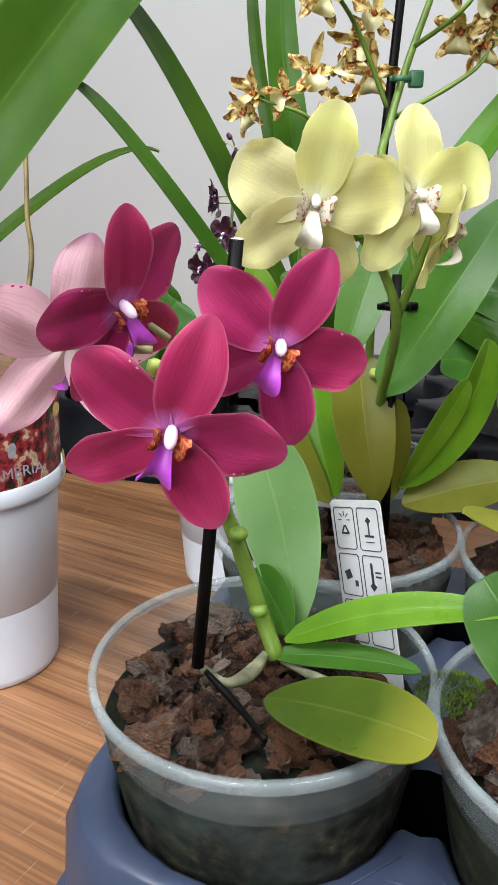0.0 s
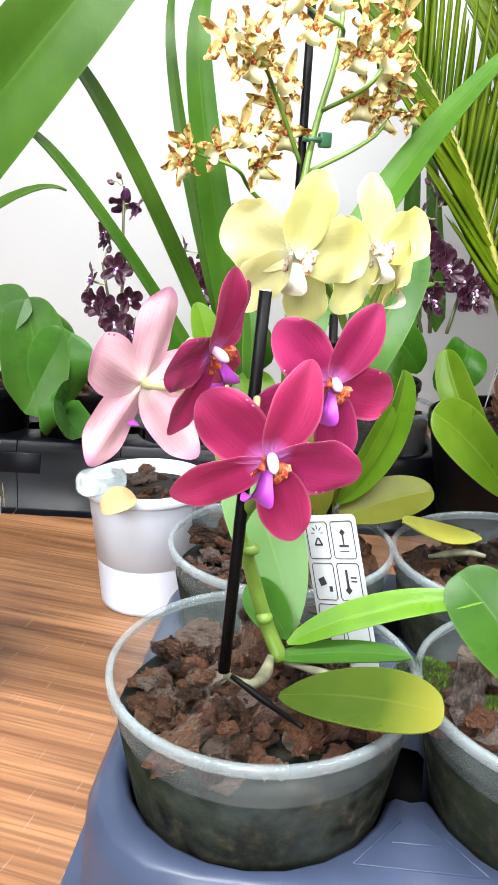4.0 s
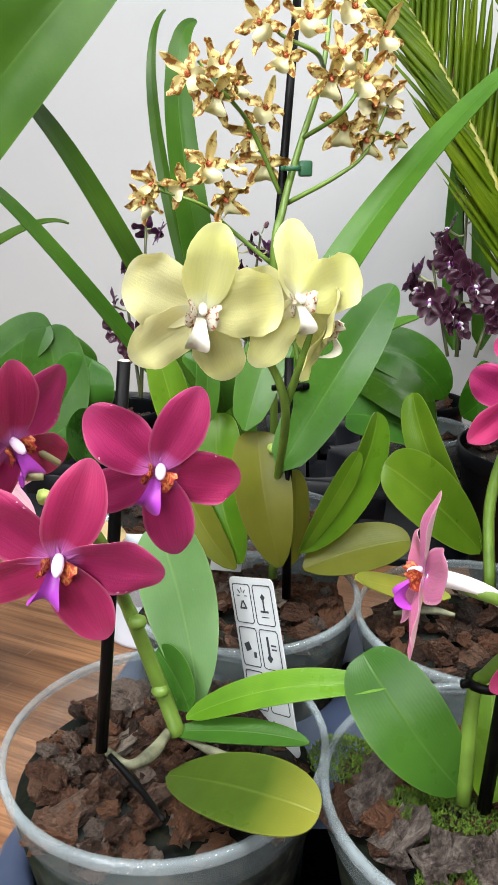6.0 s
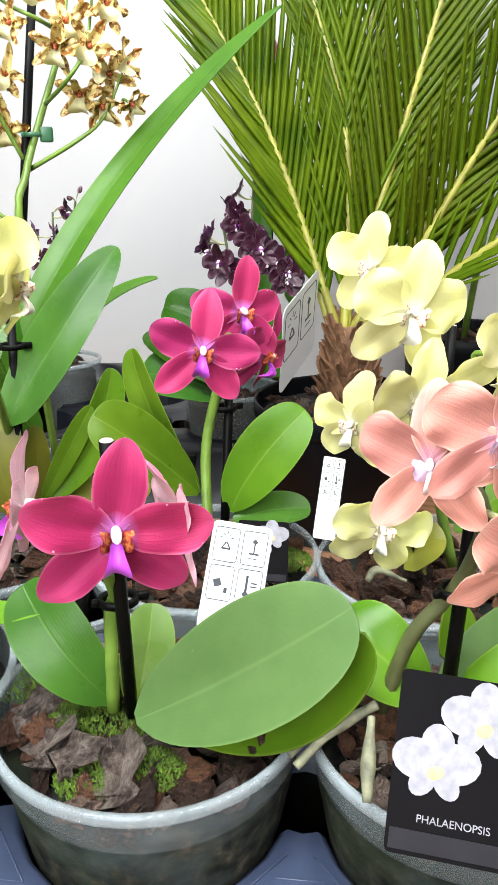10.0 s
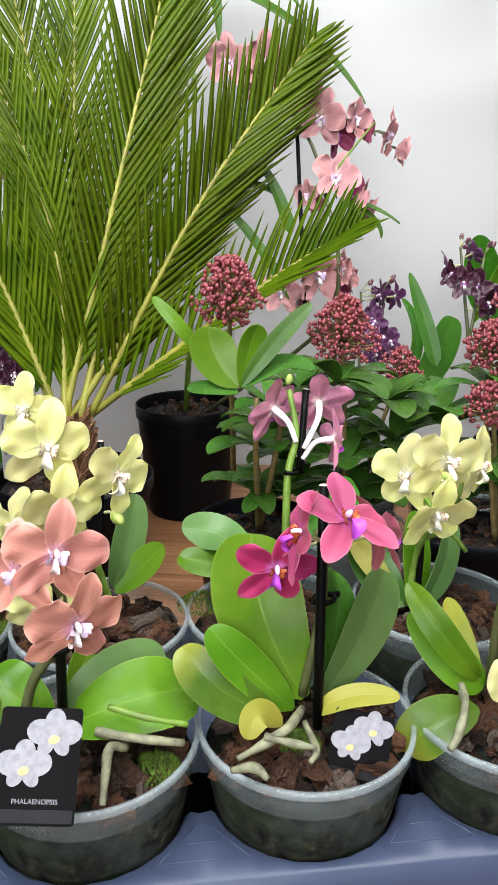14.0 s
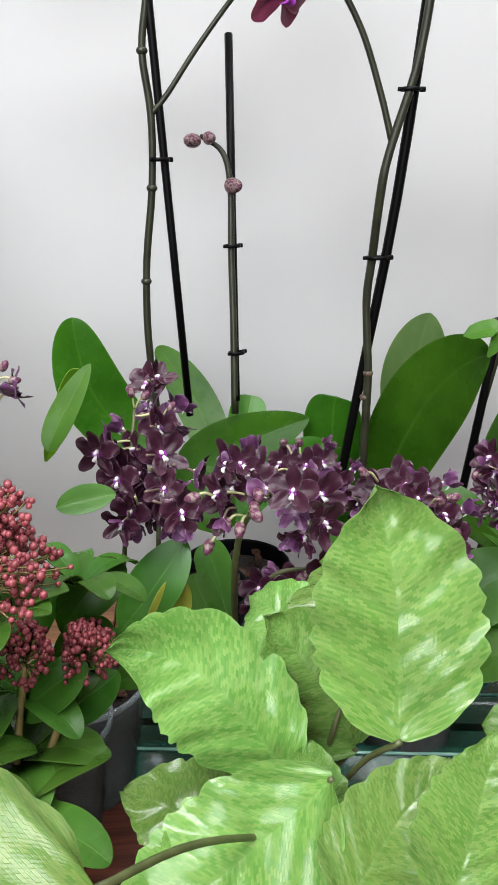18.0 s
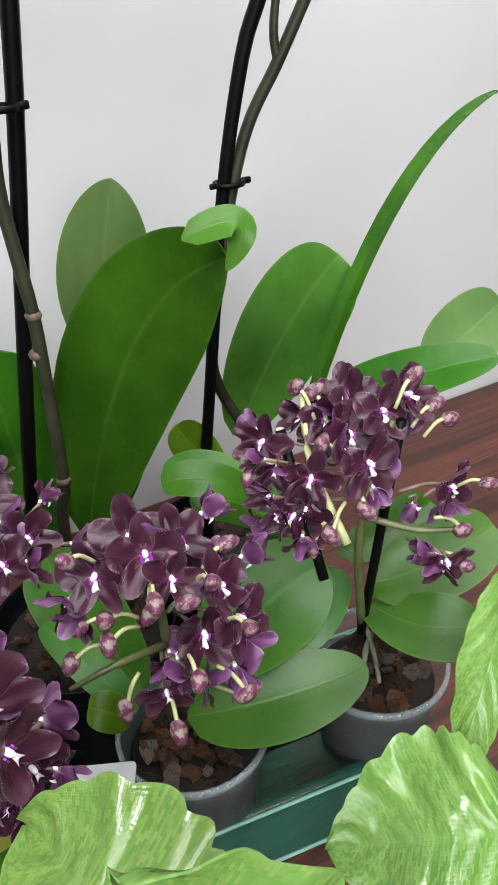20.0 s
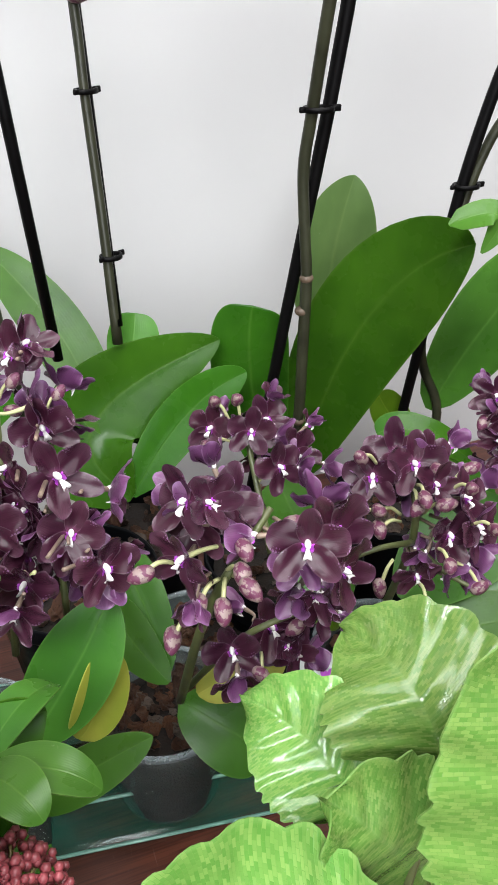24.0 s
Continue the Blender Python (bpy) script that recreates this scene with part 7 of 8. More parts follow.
def berries(parent, top, radius, height, count, seed, foot_at):
    """A domed panicle of small round buds on thin branchlets."""
    rnd = random.Random(seed)
    count, radius = int(count * 2.2), radius * 1.12
    top = Vector(top)
    foot_v = Vector(foot_at)
    cone = parent
    tube("stem", parent, [foot_v, foot_v.lerp(top, 0.6), top - Vector((0, 0, height * 0.4))], (0.003, 0.0022, 0.0016), STEM_BROWN)
    bm = bmesh.new()
    ax, fs = [], []
    for i in range(count):
        h = rnd.random() ** 0.75
        rr = radius * math.sqrt(max(0.04, 1 - (h * 1.02) ** 2.2)) * (0.45 + 0.55 * rnd.random() ** 0.4)
        if h < 0.2:
            rr *= 0.75
        a = i * 2.39996 + rnd.uniform(-0.3, 0.3)
        rr *= 0.82 + 0.55 * noise.noise(Vector((1.6 * math.cos(a) + seed, 1.6 * math.sin(a), 2.4 * h)))
        p = top + Vector((rr * math.cos(a), rr * math.sin(a), (h - 0.62) * height)) + Vector((rnd.uniform(-1, 1), rnd.uniform(-1, 1), rnd.uniform(-1, 1))) * 0.002
        s = rnd.uniform(0.0014, 0.0022)
        bmesh.ops.create_icosphere(bm, subdivisions=1, radius=s, matrix=Matrix.Translation(local(parent, p)) @ Matrix.Diagonal((1, 1, 1.15, 1)))
        if i % 5 == 0:
            ax.append(p)
    me = from_bm("bud_mass", bm, BERRY)
    tagged(part("bud_mass", me, parent, "dense cluster of dark red buds"), kind="stuff")
    vs = []
    c0 = local(parent, top - Vector((0, 0, height * 0.45)))
    for p in ax:
        q = local(parent, p)
        tv, tf = tube_geo([c0.lerp(q, 0.1) + Vector((0, 0, (q.z - c0.z) * 0.35)), q], (0.0007, 0.0004), 4, 1)
        k = len(vs)
        vs += tv
        fs += [tuple(k + x for x in t) for t in tf]
    tagged(part("branch_mass", mesh_of("branch_mass", vs, fs, STEM_BROWN), parent), kind="stuff")


def whorl(parent, c, n, length, width, seed, up=0.35):
    rnd = random.Random(seed)
    c = Vector(c)
    for i in range(n):
        a = i * 6.283 / n + rnd.uniform(-0.35, 0.35)
        u = up + rnd.uniform(-0.3, 0.35)
        d = Vector((math.cos(a), math.sin(a), u)).normalized() * length * rnd.uniform(0.8, 1.15)
        leaf(parent, c, c + d * 0.55 + Vector((0, 0, 0.004)), c + d - Vector((0, 0, 0.006)), width * rnd.uniform(0.85, 1.15), (-d.x * 0.4, -d.y * 0.4, 1), LEAF_SKIMMIA, a=0.6, b=0.55, fold=0.25)


k1 = far_pot("skimmia", (0.47, 0.41, 0.0), "evergreen shrub with a dark red bud cluster, in a dark pot", "shrub", SKG, 0.062, 0.048, 0.115)
berries(k1, (0.4032, 0.3315, 0.348), 0.027, 0.050, 230, 3, (0.4786, 0.4871, 0.1322))
leaf(k1, (0.4003, 0.3077, 0.2741), (0.3879, 0.3218, 0.2952), (0.3837, 0.3258, 0.3174), 0.034, (-0.3, -0.9, 0.2), LEAF_LIME, a=0.6, b=0.4)
leaf(k1, (0.4022, 0.3067, 0.2741), (0.4097, 0.3112, 0.2995), (0.4165, 0.3084, 0.3195), 0.026, (0.3, -0.9, 0.2), LEAF_LIME, a=0.6, b=0.4)
leaf(k1, (0.4022, 0.3067, 0.2741), (0.4257, 0.3039, 0.3037), (0.4552, 0.2981, 0.3341), 0.014, (0.2, -0.6, 0.7), LEAF_SKIMMIA)
leaf(k1, (0.3944, 0.3373, 0.2814), (0.3691, 0.3379, 0.3121), (0.3515, 0.3563, 0.3374), 0.012, (-0.2, -0.6, 0.7), LEAF_LIME)
leaf(k1, (0.3997, 0.3066, 0.2699), (0.3826, 0.3167, 0.272), (0.3664, 0.3257, 0.272), 0.016, (0, -0.5, 0.85), LEAF_SKIMMIA)
leaf(k1, (0.4041, 0.3056, 0.2741), (0.4333, 0.3064, 0.2884), (0.4503, 0.2845, 0.2868), 0.02, (0, -0.5, 0.85), LEAF_SKIMMIA)
for q in ((0.432, 0.3415, 0.2149), (0.4503, 0.3346, 0.2242)):
    tube("stem", k1, [(0.47, 0.41, 0.10), q, Vector(q) + Vector((0, 0, 0.04))], (0.003, 0.002), STEM_BROWN)
whorl(k1, (0.4467, 0.3382, 0.2288), 6, 0.05, 0.02, 4)
k2 = far_pot("skimmia", (0.545, 0.375, 0.0), "evergreen shrub with several dark red bud clusters", "shrub", SKG, 0.06, 0.046, 0.11, POT)
berries(k2, (0.5164, 0.3474, 0.3114), 0.029, 0.055, 260, 5, (0.545, 0.375, 0.11))
berries(k2, (0.6057, 0.3853, 0.2614), 0.022, 0.038, 120, 6, (0.56, 0.385, 0.11))
whorl(k2, (0.5057, 0.3362, 0.2615), 7, 0.055, 0.024, 7)
whorl(k2, (0.5573, 0.3355, 0.2383), 7, 0.055, 0.024, 8)
whorl(k2, (0.4907, 0.3756, 0.2482), 6, 0.05, 0.022, 9)
k3 = thing("skimmia", (0.640, 0.303, 0.0), "evergreen shrub with large red bud cluster in square pot", "shrub", SKG)
bm = bmesh.new()
rings = []
for z, g in ((0.0, 0.030), (0.105, 0.040), (0.106, 0.043), (0.118, 0.0435), (0.119, 0.0425), (0.118, 0.0405), (0.107, 0.0385)):
    ring = []
    for cx, cy, a0 in ((1, 1, 0), (-1, 1, 90), (-1, -1, 180), (1, -1, 270)):
        for k in range(4):
            a = radians(a0 + 30 * k)
            ring.append(bm.verts.new((cx * (g - 0.009) + 0.009 * math.cos(a), cy * (g - 0.009) + 0.009 * math.sin(a), z)))
    rings.append(ring)
for p, q in zip(rings, rings[1:]):
    for k in range(len(p)):
        bm.faces.new((p[k], p[(k + 1) % len(p)], q[(k + 1) % len(p)], q[k]))
bm.faces.new(rings[0][::-1])
part("pot", from_bm("pot", bm, BLACK_POT), k3, "square black plastic pot", pose(0, 0, 0, 0, 0, -37))
bm = bmesh.new()
box_geo(bm, (0.074, 0.074, 0.02), Matrix.Translation((0, 0, 0.097)), 0.004)
so = part("soil", from_bm("soil", bm, SOIL), k3, "", pose(0, 0, 0, 0, 0, -37))
fill_chips(so, 0.034, 0.107, 40, 0.009, 77)
berries(k3, (0.6552, 0.2624, 0.3328), 0.040, 0.062, 420, 8, (0.655, 0.29, 0.11))
berries(k3, (0.6142, 0.2754, 0.2998), 0.024, 0.040, 150, 9, (0.655, 0.29, 0.11))
berries(k3, (0.5976, 0.2582, 0.256), 0.018, 0.036, 80, 10, (0.65, 0.285, 0.11))
berries(k3, (0.7098, 0.2768, 0.246), 0.018, 0.030, 90, 11, (0.66, 0.29, 0.11))
berries(k3, (0.6803, 0.2848, 0.2525), 0.018, 0.030, 90, 12, (0.66, 0.29, 0.11))
whorl(k3, (0.649, 0.2595, 0.2778), 7, 0.05, 0.022, 13)
whorl(k3, (0.6311, 0.2855, 0.2521), 6, 0.05, 0.022, 14)
whorl(k3, (0.7193, 0.302, 0.2652), 7, 0.040, 0.018, 15)

for k, (px0, py0, z0) in enumerate(((0.46, 0.40, 0.15), (0.50, 0.42, 0.17), (0.54, 0.36, 0.15), (0.58, 0.39, 0.17), (0.55, 0.41, 0.20), (0.61, 0.33, 0.17), (0.66, 0.31, 0.15), (0.63, 0.28, 0.19), (0.68, 0.31, 0.21), (0.60, 0.42, 0.22))):
    owner = k1 if px0 < 0.52 else (k2 if px0 < 0.605 else k3)
    whorl(owner, (px0, py0, z0), 6, 0.052, 0.023, 40 + k, 0.25)
for k, (px0, py0, z0) in enumerate(((0.455, 0.375, 0.20), (0.49, 0.39, 0.145), (0.52, 0.345, 0.185), (0.545, 0.335, 0.145), (0.575, 0.345, 0.20), (0.60, 0.365, 0.15), (0.63, 0.32, 0.155), (0.655, 0.275, 0.165), (0.675, 0.30, 0.175), (0.595, 0.315, 0.225), (0.56, 0.43, 0.235), (0.50, 0.44, 0.215))):
    owner = k1 if px0 < 0.50 else (k2 if px0 < 0.605 else k3)
    whorl(owner, (px0, py0, z0), 7, 0.058, 0.027, 60 + k, 0.3)

# ---- green clear trays at the back of the mahogany table ----


def clear_tray(at, turn, w, d, h, label):
    th = thing("clear_tray", at, label, "tray", "green clear trays")
    th.matrix_basis = pose(*at, 0, 0, turn)
    bm = bmesh.new()
    rings = []
    for z, g in ((0.0, 0.0), (0.003, 0.0), (0.004, -0.004), (h, -0.012), (h, -0.020), (h * 0.5, -0.026), (h * 0.5, -0.05)):
        x, y, r = w / 2 + g, d / 2 + g, 0.02
        ring = []
        for cx, cy, a0 in ((x - r, y - r, 0), (-x + r, y - r, 90), (-x + r, -y + r, 180), (x - r, -y + r, 270)):
            for k in range(6):
                a = radians(a0 + 18 * k)
                ring.append(bm.verts.new((cx + r * math.cos(a), cy + r * math.sin(a), z)))
        rings.append(ring)
    for p, q in zip(rings, rings[1:]):
        for k in range(len(p)):
            l = (k + 1) % len(p)
            bm.faces.new((p[k], p[l], q[l], q[k]))
    bm.faces.new(rings[-1])
    part("tray_body", from_bm("tray_body", bm, GLASS), th)
    for z, g, name in ((0.002, 0.001, "foot_rim"), (h, -0.011, "tray_rim")):
        x, y = w / 2 + g, d / 2 + g
        pts = []
        for cx, cy, a0 in ((x - 0.02, y - 0.02, 0), (-x + 0.02, y - 0.02, 90), (-x + 0.02, -y + 0.02, 180), (x - 0.02, -y + 0.02, 270)):
            for k in range(4):
                a = radians(a0 + 30 * k)
                pts.append(Vector((cx + 0.02 * math.cos(a), cy + 0.02 * math.sin(a), z)))
        pts.append(pts[0])
        v, f = tube_geo(pts, (0.0013, 0.0013), 6, 2)
        part(name, mesh_of(name, v, f, GLASS_EDGE), th, "bright rim of clear green plastic")
    return th


clear_tray((0.955, 0.375, 0.0), -36.4, 0.46, 0.13, 0.034, "shallow clear green plastic tray under the dark orchids")

# ---- near-black orchids in clear pots ----
DKG = "near-black orchids"
TOWARD = (-0.62, -0.66, 0.36)


def blooms(parent, ref_stem, rows, kind, size, seed):
    """Flowers of one spike, each from a stalk at the nearest point of its stem."""
    rnd = random.Random(seed)
    for at, dx, dz in rows:
        d = Vector(TOWARD) + Vector((dx * 0.75, -dx * 0.75, dz))
        a, b = Vector(ref_stem[0]), Vector(ref_stem[1])
        k = max(0.25, min(1.0, (Vector(at) - a).dot(b - a) / (b - a).length_squared - 0.08))
        foot_at = a.lerp(b, k) - Vector(at)
        foot_at = Vector(at) + foot_at * min(1.0, 0.024 / foot_at.length)
        flower(parent, at, d, size * rnd.uniform(0.80, 0.95), kind, rnd.uniform(-25, 25), foot_at, MAUVE_STALK if rnd.random() < 0.7 else CREAM, 8, thin=1.15)
        for tilt, grow in ((24, 0.78), (48, 0.7)):
            off = Vector((rnd.uniform(-1, 1), rnd.uniform(-1, 1), rnd.uniform(-1, 0.8))) * size * 0.8 - Vector(TOWARD) * size * 0.45
            flower(parent, Vector(at) + off, d * 0.5 + off.normalized(), size * grow * rnd.uniform(0.9, 1.1), rnd.choice((B_DARK, B_DARK, B_VIOLET)), rnd.uniform(-40, 40), Vector(at) + off - (Vector(at) + off - foot_at) * 0.45, MAUVE_STALK, tilt, thin=1.15)
        if rnd.random() < 0.6:
            off = Vector((rnd.uniform(-1, 1), rnd.uniform(-1, 1), rnd.uniform(-1, 1))).normalized() * size * 0.9 + Vector(TOWARD) * size * 0.3
            bud(parent, Vector(at) + off, off, 0.0105, BUD, foot_at)


BIG = dict(a=0.5, b=0.32, fold=0.2, nu=22)
px = far_pot("dark_orchid", (0.63, 0.49, 0.0), "violet small-flowered orchid behind the red shrubs", "orchid", DKG, 0.055, 0.042, 0.1, POT)
cluster(px, [((0.6019, 0.4471, 0.2137), (0.6169, 0.4746, 0.3183)), ((0.6178, 0.4383, 0.2137), (0.639, 0.4645, 0.3241))], 18, 0.020, 0.016, B_LILAC, 21)
leaf(px, (0.6407, 0.4296, 0.2254), (0.6607, 0.4346, 0.2719), (0.6533, 0.4526, 0.3125), 0.02, (0.3, -0.8, 0.3), LEAF, a=0.4, b=0.5)
leaf(px, (0.6532, 0.4208, 0.2196), (0.6768, 0.4198, 0.2544), (0.6959, 0.4232, 0.2951), 0.035, (0.0, -0.9, 0.4), LEAF, **BIG)
py = far_pot("dark_orchid", (0.72, 0.42, 0.0), "near-black orchid spray rising over the red shrub", "orchid", DKG, 0.055, 0.042, 0.1, POT)
cluster(py, [((0.6522, 0.3462, 0.2829), (0.6555, 0.3731, 0.3677)), ((0.6522, 0.3462, 0.2829), (0.6737, 0.3605, 0.3623)), ((0.657, 0.3434, 0.2829), (0.6991, 0.3491, 0.3729))], 14, 0.016, 0.015, B_DARK, 23, buds=7)
leaf(py, (0.6561, 0.3941, 0.2528), (0.652, 0.4101, 0.2924), (0.644, 0.4311, 0.3404), 0.016, (-0.5, -0.8, 0.2), LEAF, a=0.3, b=0.5)
pp = far_pot("dark_orchid", (0.765, 0.45, 0.0), "near-black orchid in a clear pot beside the tall stakes", "orchid", DKG, 0.055, 0.042, 0.1, POT)
cluster(pp, [((0.776, 0.3736, 0.2224), (0.8015, 0.3947, 0.3293)), ((0.7961, 0.3614, 0.2224), (0.8149, 0.3838, 0.3211))], 15, 0.018, 0.0165, B_DARK, 25)
st = ((0.7602, 0.3234, 0.2728), (0.8, 0.3652, 0.3666))
blooms(pp, st, [((0.8166, 0.4025, 0.3429), -0.3, 0.2), ((0.8129, 0.3827, 0.3171), 0.3, 0.0), ((0.7989, 0.3524, 0.2867), 0.2, 0.0), ((0.8023, 0.3376, 0.2751), 0.6, -0.2), ((0.7753, 0.3521, 0.2763), -0.3, -0.3), ((0.7966, 0.3886, 0.3033), -0.5, 0.0)], B_DARK, 0.019, 21)
blooms(pp, st, [((0.8042, 0.3643, 0.3059), 0.5, 0.1)], B_VIOLET, 0.02, 22)
flower(pp, (0.7685, 0.3833, 0.3085), (-0.8, -0.6, 0.1), 0.018, B_VIOLET, 0)
leaf(pp, (0.7788, 0.3396, 0.1918), (0.7895, 0.339, 0.2044), (0.8017, 0.3445, 0.2254), 0.03, (0.2, -0.8, 0.5), LEAF_YELLOW)
SMALL = (0.044, 0.034, 0.080, POT, 40, 45)
pS = far_pot("dark_orchid", (0.875, 0.396, 0.008), "near-black orchid in full bloom in a clear pot of bark", "orchid", DKG, *SMALL)
st = ((0.8519, 0.3536, 0.1404), (0.8434, 0.2861, 0.306))
tube("stem", pS, [st[0], (0.8184, 0.2961, 0.2665), st[1]], (0.0026, 0.002, 0.0014), STEM_DARK)
tube("side_stem", pS, [(0.8564, 0.3534, 0.1456), (0.8429, 0.3004, 0.2294), (0.8655, 0.284, 0.2398)], (0.002, 0.0012), STEM_DARK)
blooms(pS, st, [((0.834, 0.262, 0.307), -0.1, 0.0), ((0.819, 0.3061, 0.3125), -0.8, 0.4), ((0.8321, 0.3001, 0.3069), -0.2, 0.5), ((0.8551, 0.2656, 0.2987), 0.7, 0.0), ((0.8546, 0.2602, 0.2828), 0.9, -0.2), ((0.8229, 0.3048, 0.3006), -0.5, 0.1)], B_DARK, 0.0195, 3)
blooms(pS, ((0.8564, 0.3534, 0.1456), (0.8655, 0.284, 0.2398)), [((0.838, 0.302, 0.225), -0.1, -0.1), ((0.8716, 0.2779, 0.2409), 0.5, -0.2), ((0.8643, 0.3018, 0.2191), 0.2, 0.0), ((0.8727, 0.2946, 0.2026), 0.6, 0.0)], B_DARK, 0.018, 4)
blooms(pS, st, [((0.8038, 0.2931, 0.3028), -0.9, -0.2)], B_VIOLET, 0.017, 5)
for q, d in (((0.8178, 0.278, 0.2944), (-0.5, -0.7, -0.4)), ((0.803, 0.2864, 0.285), (-0.8, -0.5, -0.4)), ((0.8081, 0.2789, 0.2833), (-0.5, -0.6, -0.6)), ((0.7947, 0.2919, 0.2711), (-0.6, -0.5, -0.6)), ((0.8149, 0.2715, 0.2935), (0, -0.8, -0.4))):
    bud(pS, q, d, 0.011, BUD, (0.8231, 0.291, 0.2862))
leaf(pS, (0.8537, 0.3632, 0.1539), (0.8596, 0.3882, 0.1878), (0.8603, 0.4069, 0.2087), 0.028, (-0.5, -0.6, 0.6), LEAF, **BIG)
leaf(pS, (0.8664, 0.3698, 0.1149), (0.8744, 0.342, 0.1052), (0.8846, 0.3183, 0.0925), 0.044, (-0.5, -0.4, 0.8), LEAF, **BIG)
leaf(pS, (0.8591, 0.3477, 0.143), (0.8779, 0.3356, 0.1534), (0.8987, 0.3212, 0.1637), 0.03, (-0.4, -0.6, 0.7), LEAF_YELLOW, **BIG)
leaf(pS, (0.8482, 0.3575, 0.1541), (0.8441, 0.3816, 0.1746), (0.844, 0.3973, 0.1913), 0.026, (-0.5, -0.6, 0.6), LEAF, **BIG)
pT = far_pot("dark_orchid", (1.001, 0.318, 0.008), "near-black orchid with glossy leaves in a clear pot", "orchid", DKG, *SMALL)
st = ((0.9722, 0.3066, 0.1347), (0.9511, 0.2868, 0.2746))
tube("stem", pT, [st[0], (0.9418, 0.2748, 0.238), st[1]], (0.0026, 0.002, 0.0014), STEM_DARK)
tube("side_stem", pT, [(0.9406, 0.2742, 0.2361), (0.9165, 0.2785, 0.2454), (0.9035, 0.2902, 0.2386)], (0.0018, 0.001), STEM_DARK)
tube("side_stem", pT, [(0.9338, 0.2666, 0.2393), (0.9367, 0.2526, 0.2312), (0.9418, 0.2373, 0.2249)], (0.0018, 0.001), STEM_DARK)
blooms(pT, st, [((0.9289, 0.2929, 0.2733), -0.4, 0.0), ((0.9422, 0.2796, 0.2791), 0.0, 0.2), ((0.9504, 0.2947, 0.275), -0.1, 0.5), ((0.9629, 0.2811, 0.2703), 0.4, 0.4), ((0.9566, 0.2584, 0.2615), 0.9, 0.3)], B_DARK, 0.0195, 7)
blooms(pT, st, [((0.9448, 0.2584, 0.2465), 0.2, -0.1), ((0.9574, 0.2511, 0.2474), 0.9, 0.0)], B_DARK, 0.0195, 8)
blooms(pT, st, [((0.9244, 0.2621, 0.2327), 0.0, -0.3), ((0.9398, 0.2669, 0.2747), 0.3, 0.0)], B_VIOLET, 0.015, 9)
for q, d in (((0.9164, 0.2935, 0.2579), (-0.8, -0.5, 0.0)), ((0.9199, 0.2831, 0.2628), (-0.5, -0.6, 0.3)), ((0.9163, 0.2799, 0.2555), (-0.5, -0.6, -0.3)), ((0.908, 0.2927, 0.2464), (-0.8, -0.4, 0)), ((0.9391, 0.2591, 0.2672), (0.5, -0.7, 0.3)), ((0.915, 0.2757, 0.2228), (-0.2, -0.3, -0.9)), ((0.9429, 0.2379, 0.2268), (0.8, -0.4, 0.2)), ((0.9729, 0.2638, 0.2686), (0.8, -0.5, 0.1))):
    bud(pT, q, d, 0.011, BUD, (0.9403, 0.2756, 0.2514))
leaf(pT, (1.0049, 0.3076, 0.1329), (1.0404, 0.2904, 0.1626), (1.0706, 0.2681, 0.1811), 0.060, (-0.4, -0.55, 0.75), LEAF, a=0.5, b=0.45, fold=0.15)
leaf(pT, (1.0253, 0.2963, 0.126), (1.0554, 0.2748, 0.145), (1.0795, 0.2688, 0.1702), 0.034, (-0.3, -0.5, 0.8), LEAF_DARK, **BIG)
leaf(pT, (0.992, 0.3130, 0.110), (1.0188, 0.2734, 0.1188), (1.0559, 0.2346, 0.1312), 0.046, (-0.4, -0.35, 0.85), LEAF, a=0.5, b=0.5, fold=0.18)
leaf(pT, (0.9853, 0.3348, 0.1256), (0.987, 0.3709, 0.1603), (0.9896, 0.3981, 0.1934), 0.046, (-0.6, -0.4, 0.7), LEAF, **BIG)
leaf(pT, (0.9641, 0.3228, 0.1379), (0.9632, 0.343, 0.1538), (0.9652, 0.3817, 0.1707), 0.02, (-0.3, -0.8, 0.5), LEAF, **BIG)
leaf(pT, (0.9596, 0.3237, 0.133), (0.9528, 0.3282, 0.1463), (0.9479, 0.339, 0.1492), 0.02, (-0.3, -0.6, 0.7), LEAF_LIME, **BIG)
m, w, h = tag_frame(local(pT, (0.9316, 0.3377, 0.1262)), local(pT, (0.9438, 0.3082, 0.1291)), local(pT, (0.9092, 0.3234, 0.1217)))
tg = part("plant_tag", rounded_plate(w, h, 0.08 * w, 0.0006, TAG, "plant_tag"), pT, "white tag printed with purple flowers", m)
bm = bmesh.new()
for k in range(5):
    ellipse_bm(bm, 0.22 * w + 0.1 * w * math.cos(k * 1.26), -0.1 * h + 0.1 * w * math.sin(k * 1.26), 0.1 * w, 0.07 * w, 72 * k, 0.0005 + 0.00005 * k)
part("printed_flower", from_bm("printed_flower", bm, LIP_PURPLE, False), tg)
pU = far_pot("dark_orchid", (1.100, 0.246, 0.008), "near-black orchid with pale roots in a clear pot", "orchid", DKG, *SMALL)
st = ((1.073, 0.2464, 0.141), (1.061, 0.2317, 0.2872))
tube("stem", pU, [st[0], (1.037, 0.2347, 0.24), st[1]], (0.0026, 0.002, 0.0014), STEM_DARK)
tube("side_stem", pU, [(1.024, 0.235, 0.2419), (1.033, 0.258, 0.2732), (1.045, 0.269, 0.2975)], (0.0022, 0.0014), CREAM)
tube("side_stem", pU, [(1.047, 0.2331, 0.2408), (1.056, 0.2131, 0.2355), (1.069, 0.1926, 0.2357)], (0.0018, 0.0012), STEM_DARK)
